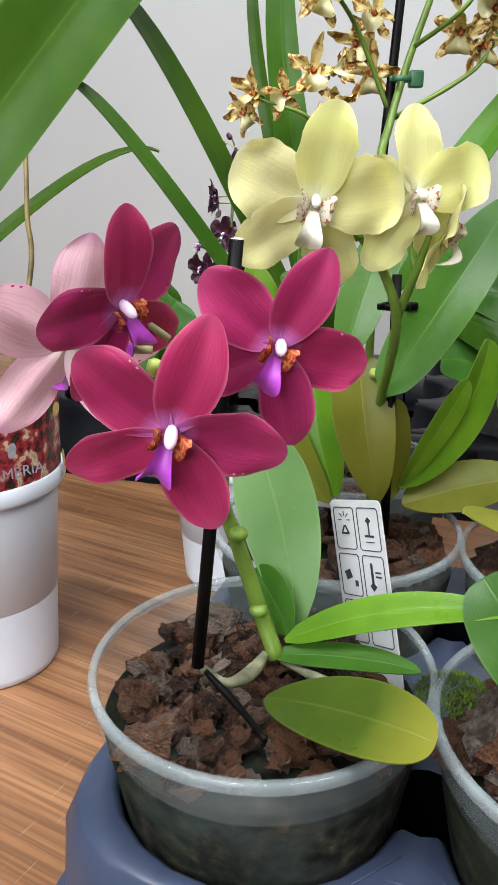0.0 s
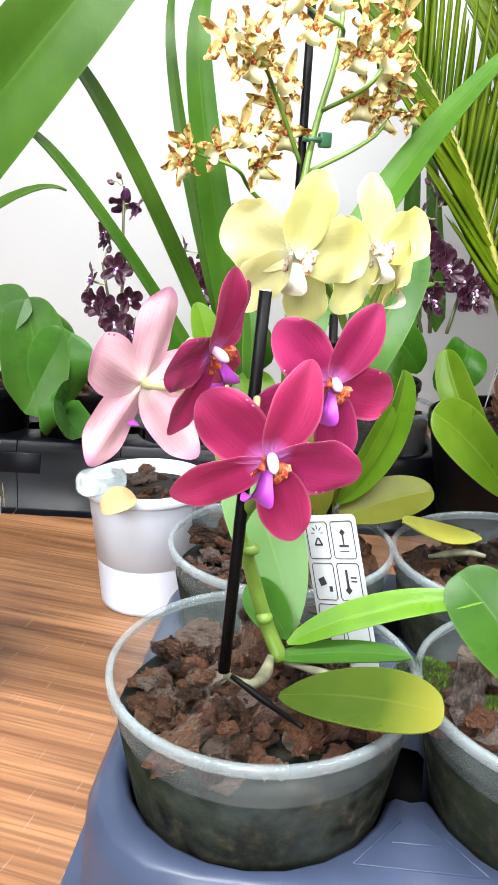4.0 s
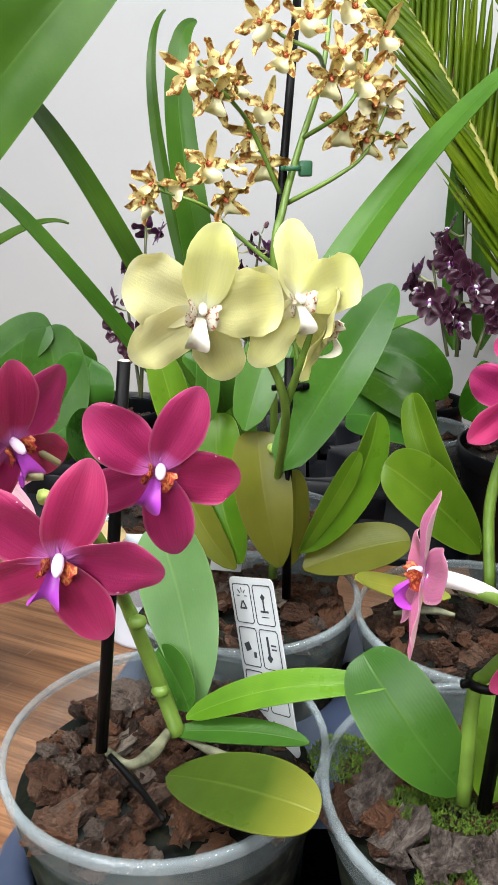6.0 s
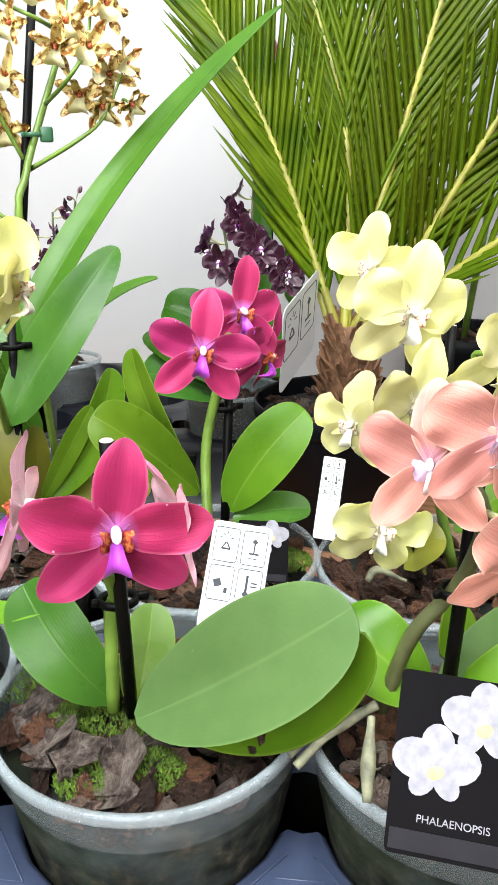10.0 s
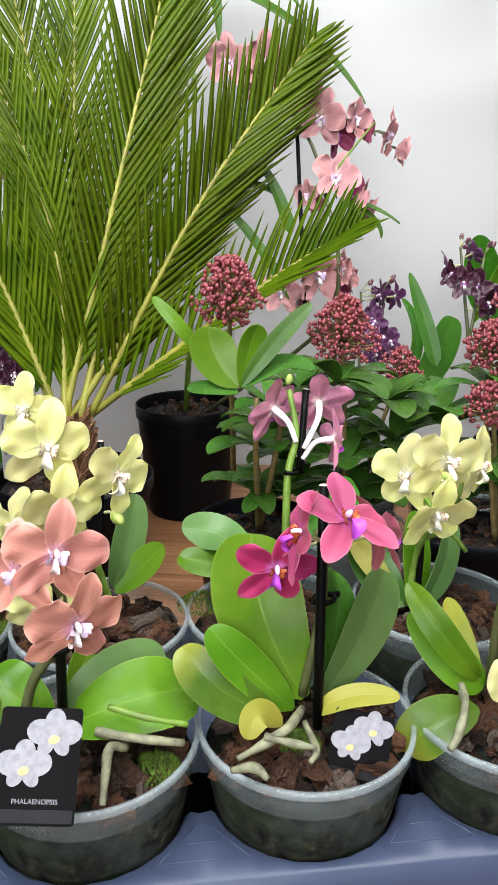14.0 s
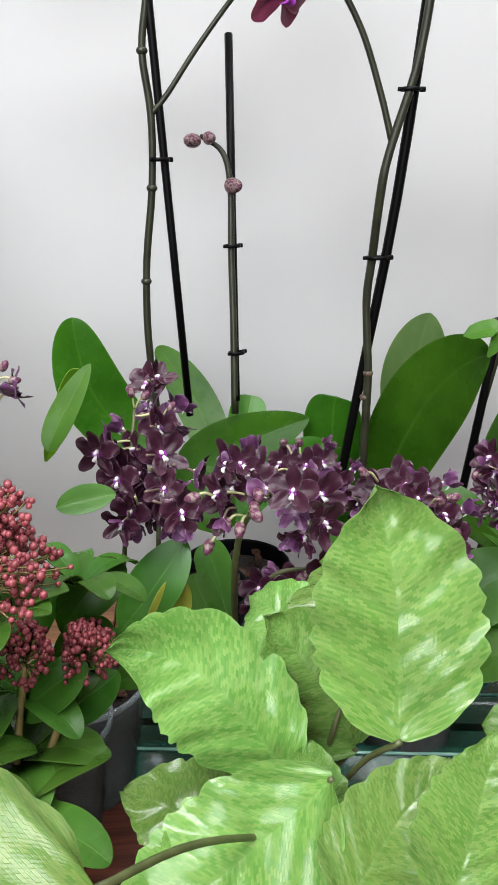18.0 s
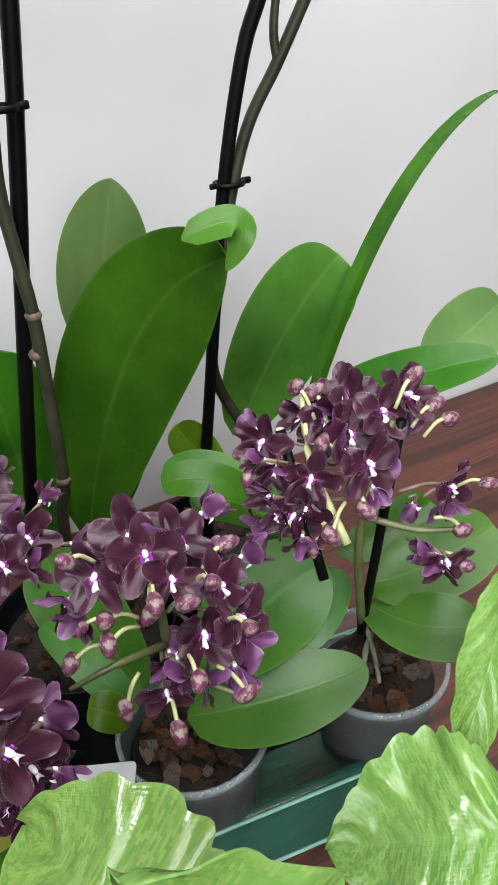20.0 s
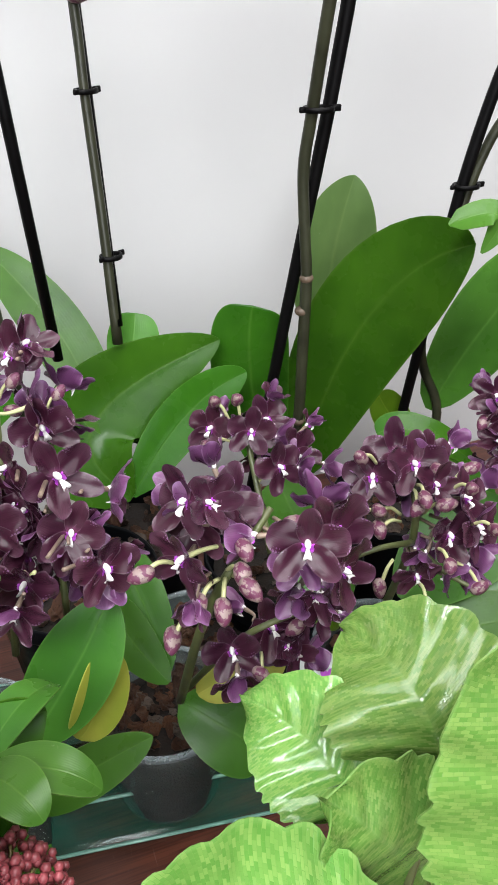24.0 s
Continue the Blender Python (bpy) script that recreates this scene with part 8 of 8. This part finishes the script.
blooms(pU, st, [((1.048, 0.247, 0.283), 0.0, 0.0), ((1.06, 0.2372, 0.2907), 0.3, 0.3), ((1.042, 0.2346, 0.2745), 0.2, -0.1), ((1.058, 0.2614, 0.2808), -0.4, 0.3), ((1.082, 0.2342, 0.2887), 0.5, 0.5), ((1.072, 0.256, 0.2849), 0.0, 0.4)], B_DARK, 0.0195, 11)
blooms(pU, st, [((1.026, 0.2782, 0.2816), -0.9, 0.1), ((1.026, 0.2545, 0.2705), -0.3, -0.3), ((1.022, 0.2547, 0.2557), -0.6, -0.2), ((1.073, 0.207, 0.2522), 0.6, -0.2), ((1.048, 0.1973, 0.2301), 0.1, -0.5), ((1.018, 0.2584, 0.2537), -0.8, -0.3)], B_VIOLET, 0.018, 12)
for q, d in (((1.046, 0.2724, 0.3015), (-0.3, -0.5, 0.7)), ((1.049, 0.2652, 0.2995), (0.3, -0.5, 0.6)), ((1.018, 0.24, 0.2485), (0.2, -0.5, -0.7)), ((1.015, 0.248, 0.2414), (-0.3, -0.5, -0.7)), ((1.076, 0.2292, 0.3033), (0.2, -0.4, 0.8)), ((1.088, 0.2217, 0.2844), (0.8, -0.4, 0.2)), ((1.089, 0.2141, 0.2784), (0.8, -0.4, -0.2)), ((1.067, 0.1957, 0.2347), (0.8, -0.4, -0.2)), ((1.032, 0.2296, 0.2566), (0.1, -0.7, -0.5))):
    bud(pU, q, d, 0.012, BUD, (1.038, 0.2397, 0.2638))
stake(pU, (1.071, 0.2456, 0.1383), (1.063, 0.2284, 0.2871), 0.0026, False)
stake(pU, (1.011, 0.2397, 0.2291), (1.033, 0.2734, 0.2857), 0.0024)
leaf(pU, (1.103, 0.295, 0.165), (1.087, 0.3419, 0.2019), (1.067, 0.3727, 0.2032), 0.03, (-0.2, -0.4, 0.9), LEAF, **BIG)
leaf(pU, (1.099, 0.2971, 0.1622), (1.075, 0.3272, 0.1931), (1.055, 0.3451, 0.2004), 0.024, (-0.2, -0.4, 0.9), LEAF_DARK, **BIG)
leaf(pU, (1.081, 0.2471, 0.152), (1.076, 0.2145, 0.1542), (1.094, 0.1849, 0.153), 0.04, (-0.2, -0.4, 0.9), LEAF, **BIG)
leaf(pU, (1.086, 0.2498, 0.1603), (1.108, 0.2243, 0.1674), (1.14, 0.1967, 0.1854), 0.045, (-0.2, -0.5, 0.85), LEAF, **BIG)
leaf(pU, (1.092, 0.2712, 0.1683), (1.123, 0.2515, 0.1724), (1.152, 0.2377, 0.1801), 0.03, (-0.2, -0.5, 0.85), LEAF_DARK, **BIG)
root(pU, [(1.092, 0.252, 0.122), (1.078, 0.240, 0.118), (1.070, 0.232, 0.104)], 0.0022)
root(pU, [(1.094, 0.248, 0.116), (1.080, 0.246, 0.112), (1.068, 0.240, 0.100)], 0.0022)
pW = far_pot("dark_orchid", (0.935, 0.425, 0.0), "near-black orchid behind the others, beside the tall stakes", "orchid", DKG, *SMALL)
st = ((0.9084, 0.3378, 0.2155), (0.9336, 0.379, 0.2715))
tube("stem", pW, [st[0], st[1]], (0.002, 0.0014), STEM_DARK)
blooms(pW, st, [((0.927, 0.3674, 0.2701), 0.0, 0.1), ((0.9293, 0.3497, 0.2541), 0.4, 0.0), ((0.9203, 0.3897, 0.2664), -0.6, 0.1), ((0.9477, 0.3747, 0.2652), 0.4, 0.4), ((0.9476, 0.3546, 0.2532), 0.7, 0.1)], B_DARK, 0.0185, 14)
for q in ((0.9207, 0.3874, 0.2836), (0.9289, 0.3788, 0.2846), (0.9086, 0.3829, 0.2638)):
    bud(pW, q, (-0.4, -0.5, 0.6), 0.011, BUD, (0.9288, 0.3749, 0.2611))
# ---- tall rose moth orchids against the wall ----
TLG = "tall moth orchids on stakes"
pK = far_pot("tall_orchid", (0.90, 0.51, 0.0), "tall rose moth orchid tied to a black stake", "orchid", TLG, 0.06, 0.045, 0.11)
stake(pK, (0.899, 0.4915, 0.2839), (0.8756, 0.5056, 0.7172), 0.0032, False)
tube("stem", pK, [(0.90, 0.51, 0.10), (0.8733, 0.5051, 0.3062), (0.8716, 0.5062, 0.3973), (0.8783, 0.5021, 0.4681), (0.8798, 0.5012, 0.5191), (0.8759, 0.5036, 0.5637), (0.88, 0.501, 0.6023), (0.8786, 0.5019, 0.6438), (0.86, 0.515, 0.70), (0.8126, 0.5424, 0.7511)], (0.0032, 0.003, 0.0028, 0.0026), STEM_TALL, "olive flower stem")
clip(pK, (0.8847, 0.4982, 0.4888), 0.006)
for q in ((0.8783, 0.5021, 0.4681), (0.8759, 0.5036, 0.5637), (0.88, 0.501, 0.6023), (0.8716, 0.5062, 0.3973)):
    part("node", blob_mesh("node", 0.0044, 0.0044, 0.0034, STEM_TALL), pK, "", Matrix.Translation(local(pK, q)))
tube("side_stem", pK, [(0.8798, 0.5012, 0.5205), (0.8909, 0.4944, 0.5349), (0.909, 0.4834, 0.5636), (0.9325, 0.4691, 0.5972), (0.9458, 0.4324, 0.6252)], (0.0022, 0.0018), STEM_TALL)
flower(pK, (0.9243, 0.4374, 0.6614), (-0.4, -0.88, 0.1), 0.040, B_ROSE, 0, (0.9301, 0.4228, 0.6283), STEM)
flower(pK, (0.9782, 0.4364, 0.6808), (0.3, -0.9, 0.0), 0.034, B_ROSE, 0, (0.9404, 0.4156, 0.6253), STEM)
flower(pK, (0.9826, 0.3926, 0.6324), (-0.3, -0.93, 0.0), 0.044, B_ROSE, 0, (0.9538, 0.4029, 0.6117), STEM)
flower(pK, (0.9363, 0.4088, 0.5982), (0.3, -0.8, -0.4), 0.034, B_ROSE, 0, (0.9346, 0.4181, 0.6223), STEM)
bud(pK, (0.9079, 0.4176, 0.61), (-0.2, -0.9, -0.3), 0.022, BUD, (0.9296, 0.422, 0.6253))
bud(pK, (0.9022, 0.4372, 0.6223), (-0.8, -0.5, -0.2), 0.026, BUD)
flower(pK, (0.8139, 0.5262, 0.7056), (-0.1, -0.95, -0.1), 0.050, B_DUSK, 0, None, STEM)
flower(pK, (0.7614, 0.5552, 0.6996), (-0.6, -0.7, -0.2), 0.036, B_ROSE, 0, None, STEM)
leaf(pK, (0.8696, 0.4942, 0.2656), (0.8298, 0.5184, 0.2983), (0.8149, 0.5274, 0.3712), 0.055, (-0.3, -0.85, 0.4), LEAF_DARK, a=0.5, b=0.45, fold=0.25)
leaf(pK, (0.761, 0.4637, 0.28), (0.7774, 0.4538, 0.3243), (0.7865, 0.4482, 0.3484), 0.020, (0.1, -0.9, 0.3), LEAF_LIME, **BIG)
pL = far_pot("tall_orchid", (0.965, 0.525, 0.0), "budding tall moth orchid tied to a black stake", "orchid", TLG, 0.055, 0.045, 0.11)
stake(pL, (0.9507, 0.4986, 0.2863), (0.9984, 0.5753, 0.5946), 0.0036, False)
tube("stem", pL, [(0.9482, 0.4965, 0.2756), (0.9577, 0.5116, 0.3507), (0.9664, 0.5268, 0.4143), (0.9749, 0.5397, 0.4671), (0.9742, 0.5501, 0.4961), (0.9599, 0.5637, 0.5104)], (0.0033, 0.003, 0.0028, 0.002), STEM_TALL)
for q in ((0.9686, 0.5282, 0.4184), (0.9562, 0.5049, 0.3285)):
    clip(pL, q, 0.006)
bud(pL, (0.9737, 0.5325, 0.4687), (0, -1, 0), 0.022, BUD)
bud(pL, (0.9625, 0.5528, 0.508), (-0.3, -0.9, 0), 0.018, BUD)
bud(pL, (0.9515, 0.5637, 0.5061), (-0.9, -0.3, 0), 0.02, BUD)
leaf(pL, (0.9258, 0.4686, 0.1821), (0.9297, 0.5041, 0.225), (1.0039, 0.4604, 0.2701), 0.070, (-0.65, -0.7, 0.2), LEAF_DARK, "broad dark leaf arching to a point", a=0.5, b=0.62, fold=0.2, nu=24)
leaf(pL, (0.9258, 0.4686, 0.1821), (0.9699, 0.4603, 0.228), (1.0069, 0.4396, 0.2517), 0.034, (-0.6, -0.65, 0.3), LEAF_DARK, a=0.5, b=0.55, fold=0.2)
leaf(pL, (0.9534, 0.496, 0.2455), (0.963, 0.501, 0.265), (0.9733, 0.507, 0.286), 0.034, (-0.6, -0.75, 0.1), LEAF, **BIG)
leaf(pL, (0.9297, 0.4968, 0.217), (0.9366, 0.5393, 0.271), (0.9263, 0.5989, 0.3219), 0.040, (-0.4, -0.85, 0.3), LEAF, a=0.5, b=0.5, fold=0.15)
pM = far_pot("tall_orchid", (1.02, 0.415, 0.0), "tall moth orchid with big glossy leaves tied to a black stake", "orchid", TLG, 0.06, 0.045, 0.11)
tube("stake", pM, [(1.0139, 0.4444, 0.1405), (1.0240, 0.4195, 0.30), (1.0340, 0.3945, 0.46), (1.0445, 0.3753, 0.66)], 0.0040, BLACK, "black plastic plant stake", 8, 4)
tube("stem", pM, [(1.012, 0.412, 0.10), (1.0157, 0.4092, 0.194), (1.0187, 0.4049, 0.2229), (1.0194, 0.4038, 0.2792), (1.0198, 0.4033, 0.3208), (1.0186, 0.405, 0.3497), (1.0176, 0.4064, 0.3832), (1.017, 0.4015, 0.4137), (1.0127, 0.3896, 0.4682), (1.0181, 0.3863, 0.4984), (1.034, 0.378, 0.56), (1.043, 0.374, 0.64)], (0.0036, 0.0036, 0.0034, 0.0034, 0.0032), STEM_TALL)
tube("side_stem", pM, [(1.0181, 0.3863, 0.4984), (1.0104, 0.3937, 0.5349), (0.9962, 0.4023, 0.5773), (0.973, 0.4164, 0.6181), (0.9475, 0.4189, 0.6303)], (0.0026, 0.002), STEM_TALL)
for q, r in (((1.0215, 0.4005, 0.4145), 0.0070), ((1.030, 0.382, 0.535), 0.006)):
    clip(pM, q, r, (1, -0.6, 0))
for q in ((1.0198, 0.4033, 0.3208), (1.0186, 0.4050, 0.300), (1.0187, 0.4049, 0.2229)):
    part("node", blob_mesh("node", 0.0044, 0.0044, 0.0034, NODE), pM, "pale brown stem node", Matrix.Translation(local(pM, q)))
leaf(pM, (1.050, 0.4280, 0.1494), (1.0728, 0.3937, 0.2778), (1.0766, 0.3264, 0.3433), 0.074, (-0.75, -0.5, 0.35), LEAF_DARK, "large dark leaf curling over at its tip", a=0.55, b=0.5, fold=0.16, nu=26, nv=10)
leaf(pM, (1.0471, 0.3297, 0.3602), (1.0608, 0.3088, 0.3657), (1.056, 0.3128, 0.3458), 0.016, (-0.4, -0.6, 0.7), LEAF, a=0.3, b=0.55)
leaf(pM, (1.0365, 0.4409, 0.1549), (1.0278, 0.4531, 0.2313), (1.0283, 0.4525, 0.2882), 0.054, (-0.7, -0.6, 0.2), LEAF_DARK, "dark leaf with a torn tip and dusty specks", a=0.45, b=0.22, fold=0.12, nu=22)
leaf(pM, (1.1401, 0.4741, 0.2259), (1.1437, 0.4689, 0.2945), (1.1506, 0.4592, 0.3503), 0.062, (-0.7, -0.65, 0.1), LEAF_PALE, a=0.5, b=0.62, fold=0.2)
leaf(pM, (1.0572, 0.434, 0.1443), (1.0677, 0.4191, 0.1772), (1.079, 0.403, 0.2208), 0.028, (-0.5, -0.8, 0.2), LEAF, **BIG)
pR = far_pot("tall_orchid", (1.135, 0.385, 0.0), "tall moth orchid leaning with its stake beside the wall", "orchid", TLG, 0.055, 0.045, 0.11)
tube("stake", pR, [(1.1325, 0.3947, 0.10), (1.1338, 0.3928, 0.1633), (1.1399, 0.3842, 0.2532), (1.1469, 0.3743, 0.3494), (1.1551, 0.3627, 0.4196), (1.1618, 0.3532, 0.4517), (1.1715, 0.3395, 0.5089), (1.18, 0.327, 0.60)], 0.0040, BLACK, "black plastic plant stake", 8, 4)
tube("stem", pR, [(1.148, 0.375, 0.12), (1.1539, 0.3714, 0.1837), (1.1456, 0.3832, 0.2211), (1.1407, 0.3853, 0.2514), (1.1446, 0.3788, 0.2986), (1.1510, 0.3716, 0.3482), (1.1597, 0.3633, 0.3859), (1.1692, 0.3498, 0.4157), (1.178, 0.3373, 0.4456), (1.1816, 0.3251, 0.4709), (1.1914, 0.3114, 0.5011), (1.20, 0.299, 0.55)], (0.0036, 0.0036, 0.0034, 0.003), STEM_TALL)
tube("side_stem", pR, [(1.1692, 0.3498, 0.4162), (1.1683, 0.3511, 0.4298), (1.1696, 0.3492, 0.4487), (1.1737, 0.3435, 0.4665), (1.18, 0.335, 0.52)], (0.0026, 0.002), STEM_TALL)
clip(pR, (1.1500, 0.3716, 0.3560), 0.0075, (1, -0.6, 0))
part("node", blob_mesh("node", 0.0044, 0.0044, 0.0036, NODE), pR, "pale brown stem node", Matrix.Translation(local(pR, (1.1415, 0.3850, 0.2560))))
leaf(pR, (1.154, 0.3785, 0.1839), (1.1724, 0.3525, 0.256), (1.193, 0.3233, 0.3086), 0.062, (-0.7, -0.6, 0.3), LEAF, **BIG)
leaf(pR, (1.152, 0.3250, 0.205), (1.200, 0.2950, 0.335), (1.266, 0.2600, 0.392), 0.014, (-0.5, 0.2, 0.8), LEAF_DARK, a=0.2, b=0.4)
leaf(pR, (1.085, 0.2850, 0.258), (1.100, 0.2500, 0.282), (1.125, 0.205, 0.2966), 0.030, (-0.3, -0.5, 0.8), LEAF_DARK, a=0.3, b=0.4)
leaf(pR, (1.0706, 0.3008, 0.2054), (1.0532, 0.3254, 0.2267), (1.0363, 0.3493, 0.228), 0.022, (-0.3, -0.5, 0.8), LEAF_DARK, **BIG)
leaf(pR, (1.1439, 0.3844, 0.1555), (1.1344, 0.3979, 0.176), (1.1263, 0.4094, 0.1985), 0.030, (-0.5, -0.8, 0.3), LEAF_LIME, **BIG)
leaf(pR, (1.233, 0.2749, 0.2221), (1.253, 0.2635, 0.2377), (1.282, 0.2442, 0.2595), 0.05, (-0.3, -0.7, 0.5), LEAF_PALE, **BIG)

# ---- broad mottled leaves in front ----
pm = far_pot("mottled_plant", (0.79, 0.20, 0.0), "plant with broad glossy mottled light-green leaves, on the mahogany table", "plant", "", 0.06, 0.045, 0.10)
MOT = dict(a=0.5, b=0.85, fold=0.12, nu=56, nv=14, scallop=0.11, wavy=0.03)
HUB = (0.79, 0.195, 0.14)


def mottled(tip, mid, width, face, petiole_end, label="broad mottled glossy leaf", petiole=True):
    if petiole:
        tube("petiole", pm, [HUB, Vector(HUB).lerp(Vector(petiole_end), 0.6) + Vector((0, 0, 0.01)), petiole_end], (0.0018, 0.0015), STEM_DARK)
    leaf(pm, petiole_end, mid, tip, width, face, LEAF_MOTTLE, label, **MOT)


mottled((0.508, 0.092, 0.274), (0.576, 0.118, 0.290), 0.082, (-0.1, -0.5, 0.85), (0.645, 0.118, 0.268))
mottled((0.7007, 0.225, 0.2745), (0.7421, 0.2156, 0.2495), 0.062, (-0.3, -0.75, 0.6), (0.7703, 0.1826, 0.2004))
mottled((0.8232, 0.1836, 0.3378), (0.8247, 0.1718, 0.2883), 0.085, (-0.45, -0.8, 0.35), (0.8083, 0.1457, 0.2268))
mottled((0.6591, 0.1584, 0.1845), (0.7188, 0.1693, 0.1771), 0.07, (-0.2, -0.6, 0.8), (0.7727, 0.1523, 0.2187))
mottled((0.656, 0.1079, 0.0983), (0.702, 0.1114, 0.1188), 0.10, (-0.35, -0.65, 0.7), (0.7582, 0.1273, 0.154))
mottled((0.6613, 0.1685, 0.1823), (0.7154, 0.1685, 0.1684), 0.075, (-0.25, -0.6, 0.75), (0.7726, 0.1549, 0.1897))
mottled((0.6822, 0.1742, 0.0919), (0.7225, 0.1956, 0.0806), 0.05, (-0.25, -0.6, 0.75), (0.7434, 0.1829, 0.1164))
mottled((0.7803, 0.2132, 0.2689), (0.8011, 0.2040, 0.2349), 0.064, (-0.5, -0.45, 0.74), (0.8222, 0.1888, 0.1863))
mottled((0.9554, 0.2094, 0.1246), (0.9749, 0.1722, 0.1368), 0.085, (-0.3, -0.4, 0.85), (0.9918, 0.1364, 0.1468), petiole=False)
mottled((0.9995, 0.1674, 0.1278), (1.031, 0.1693, 0.1716), 0.03, (-0.4, -0.7, 0.5), (1.083, 0.1762, 0.2083), petiole=False)

mottled((0.850, 0.256, 0.259), (0.8420, 0.2240, 0.2620), 0.068, (-0.5, -0.35, 0.8), (0.834, 0.198, 0.240))
mottled((0.8118, 0.2731, 0.241), (0.8106, 0.2434, 0.2434), 0.052, (-0.55, -0.3, 0.78), (0.813, 0.218, 0.225))
mottled((0.7132, 0.2519, 0.1681), (0.7356, 0.2164, 0.1654), 0.062, (-0.35, -0.6, 0.7), (0.756, 0.1805, 0.1584), petiole=False)
mottled((0.7831, 0.1797, 0.2163), (0.7708, 0.1668, 0.196), 0.045, (-0.35, -0.7, 0.6), (0.7536, 0.1548, 0.1693), petiole=False)
mottled((0.824, 0.1284, 0.2214), (0.7921, 0.1291, 0.2014), 0.055, (-0.35, -0.7, 0.6), (0.7605, 0.1277, 0.177), petiole=False)
mottled((0.8262, 0.1065, 0.2494), (0.8099, 0.1006, 0.2236), 0.05, (-0.35, -0.7, 0.6), (0.7874, 0.0957, 0.19), petiole=False)
for a, b, c, w in (((0.7613, 0.351, 0.1958), (0.7863, 0.347, 0.2225), (0.8094, 0.3461, 0.2502), 0.036), ((0.7536, 0.3498, 0.158), (0.7769, 0.3367, 0.173), (0.8031, 0.3194, 0.1868), 0.024), ((0.6754, 0.2958, 0.2035), (0.6906, 0.2811, 0.2239), (0.7089, 0.2738, 0.2362), 0.026), ((0.7425, 0.3648, 0.1683), (0.7581, 0.3586, 0.181), (0.7725, 0.3497, 0.1894), 0.022), ((0.6935, 0.3263, 0.1834), (0.716, 0.3123, 0.1863), (0.7382, 0.3035, 0.2018), 0.03), ((0.7293, 0.3582, 0.2888), (0.7443, 0.35, 0.2935), (0.7602, 0.3404, 0.2965), 0.018), ((0.7347, 0.3792, 0.3176), (0.7457, 0.3798, 0.3371), (0.7662, 0.3787, 0.368), 0.018)):
    leaf(k3, a, b, c, w, (-0.5, -0.6, 0.5), LEAF, a=0.6, b=0.6, fold=0.25)
for a, b, c, w in (((0.712, 0.3185, 0.2303), (0.7315, 0.3153, 0.2546), (0.7493, 0.3069, 0.2636), 0.030), ((0.6795, 0.323, 0.1878), (0.7018, 0.3154, 0.206), (0.722, 0.3047, 0.2134), 0.028), ((0.7057, 0.3152, 0.212), (0.722, 0.3104, 0.2272), (0.7366, 0.303, 0.2331), 0.024), ((0.6969, 0.325, 0.2213), (0.7011, 0.331, 0.2426), (0.7148, 0.3279, 0.2578), 0.026)):
    leaf(k3, a, b, c, w, (-0.4, -0.8, 0.3), LEAF_DARK, a=0.6, b=0.6, fold=0.25)
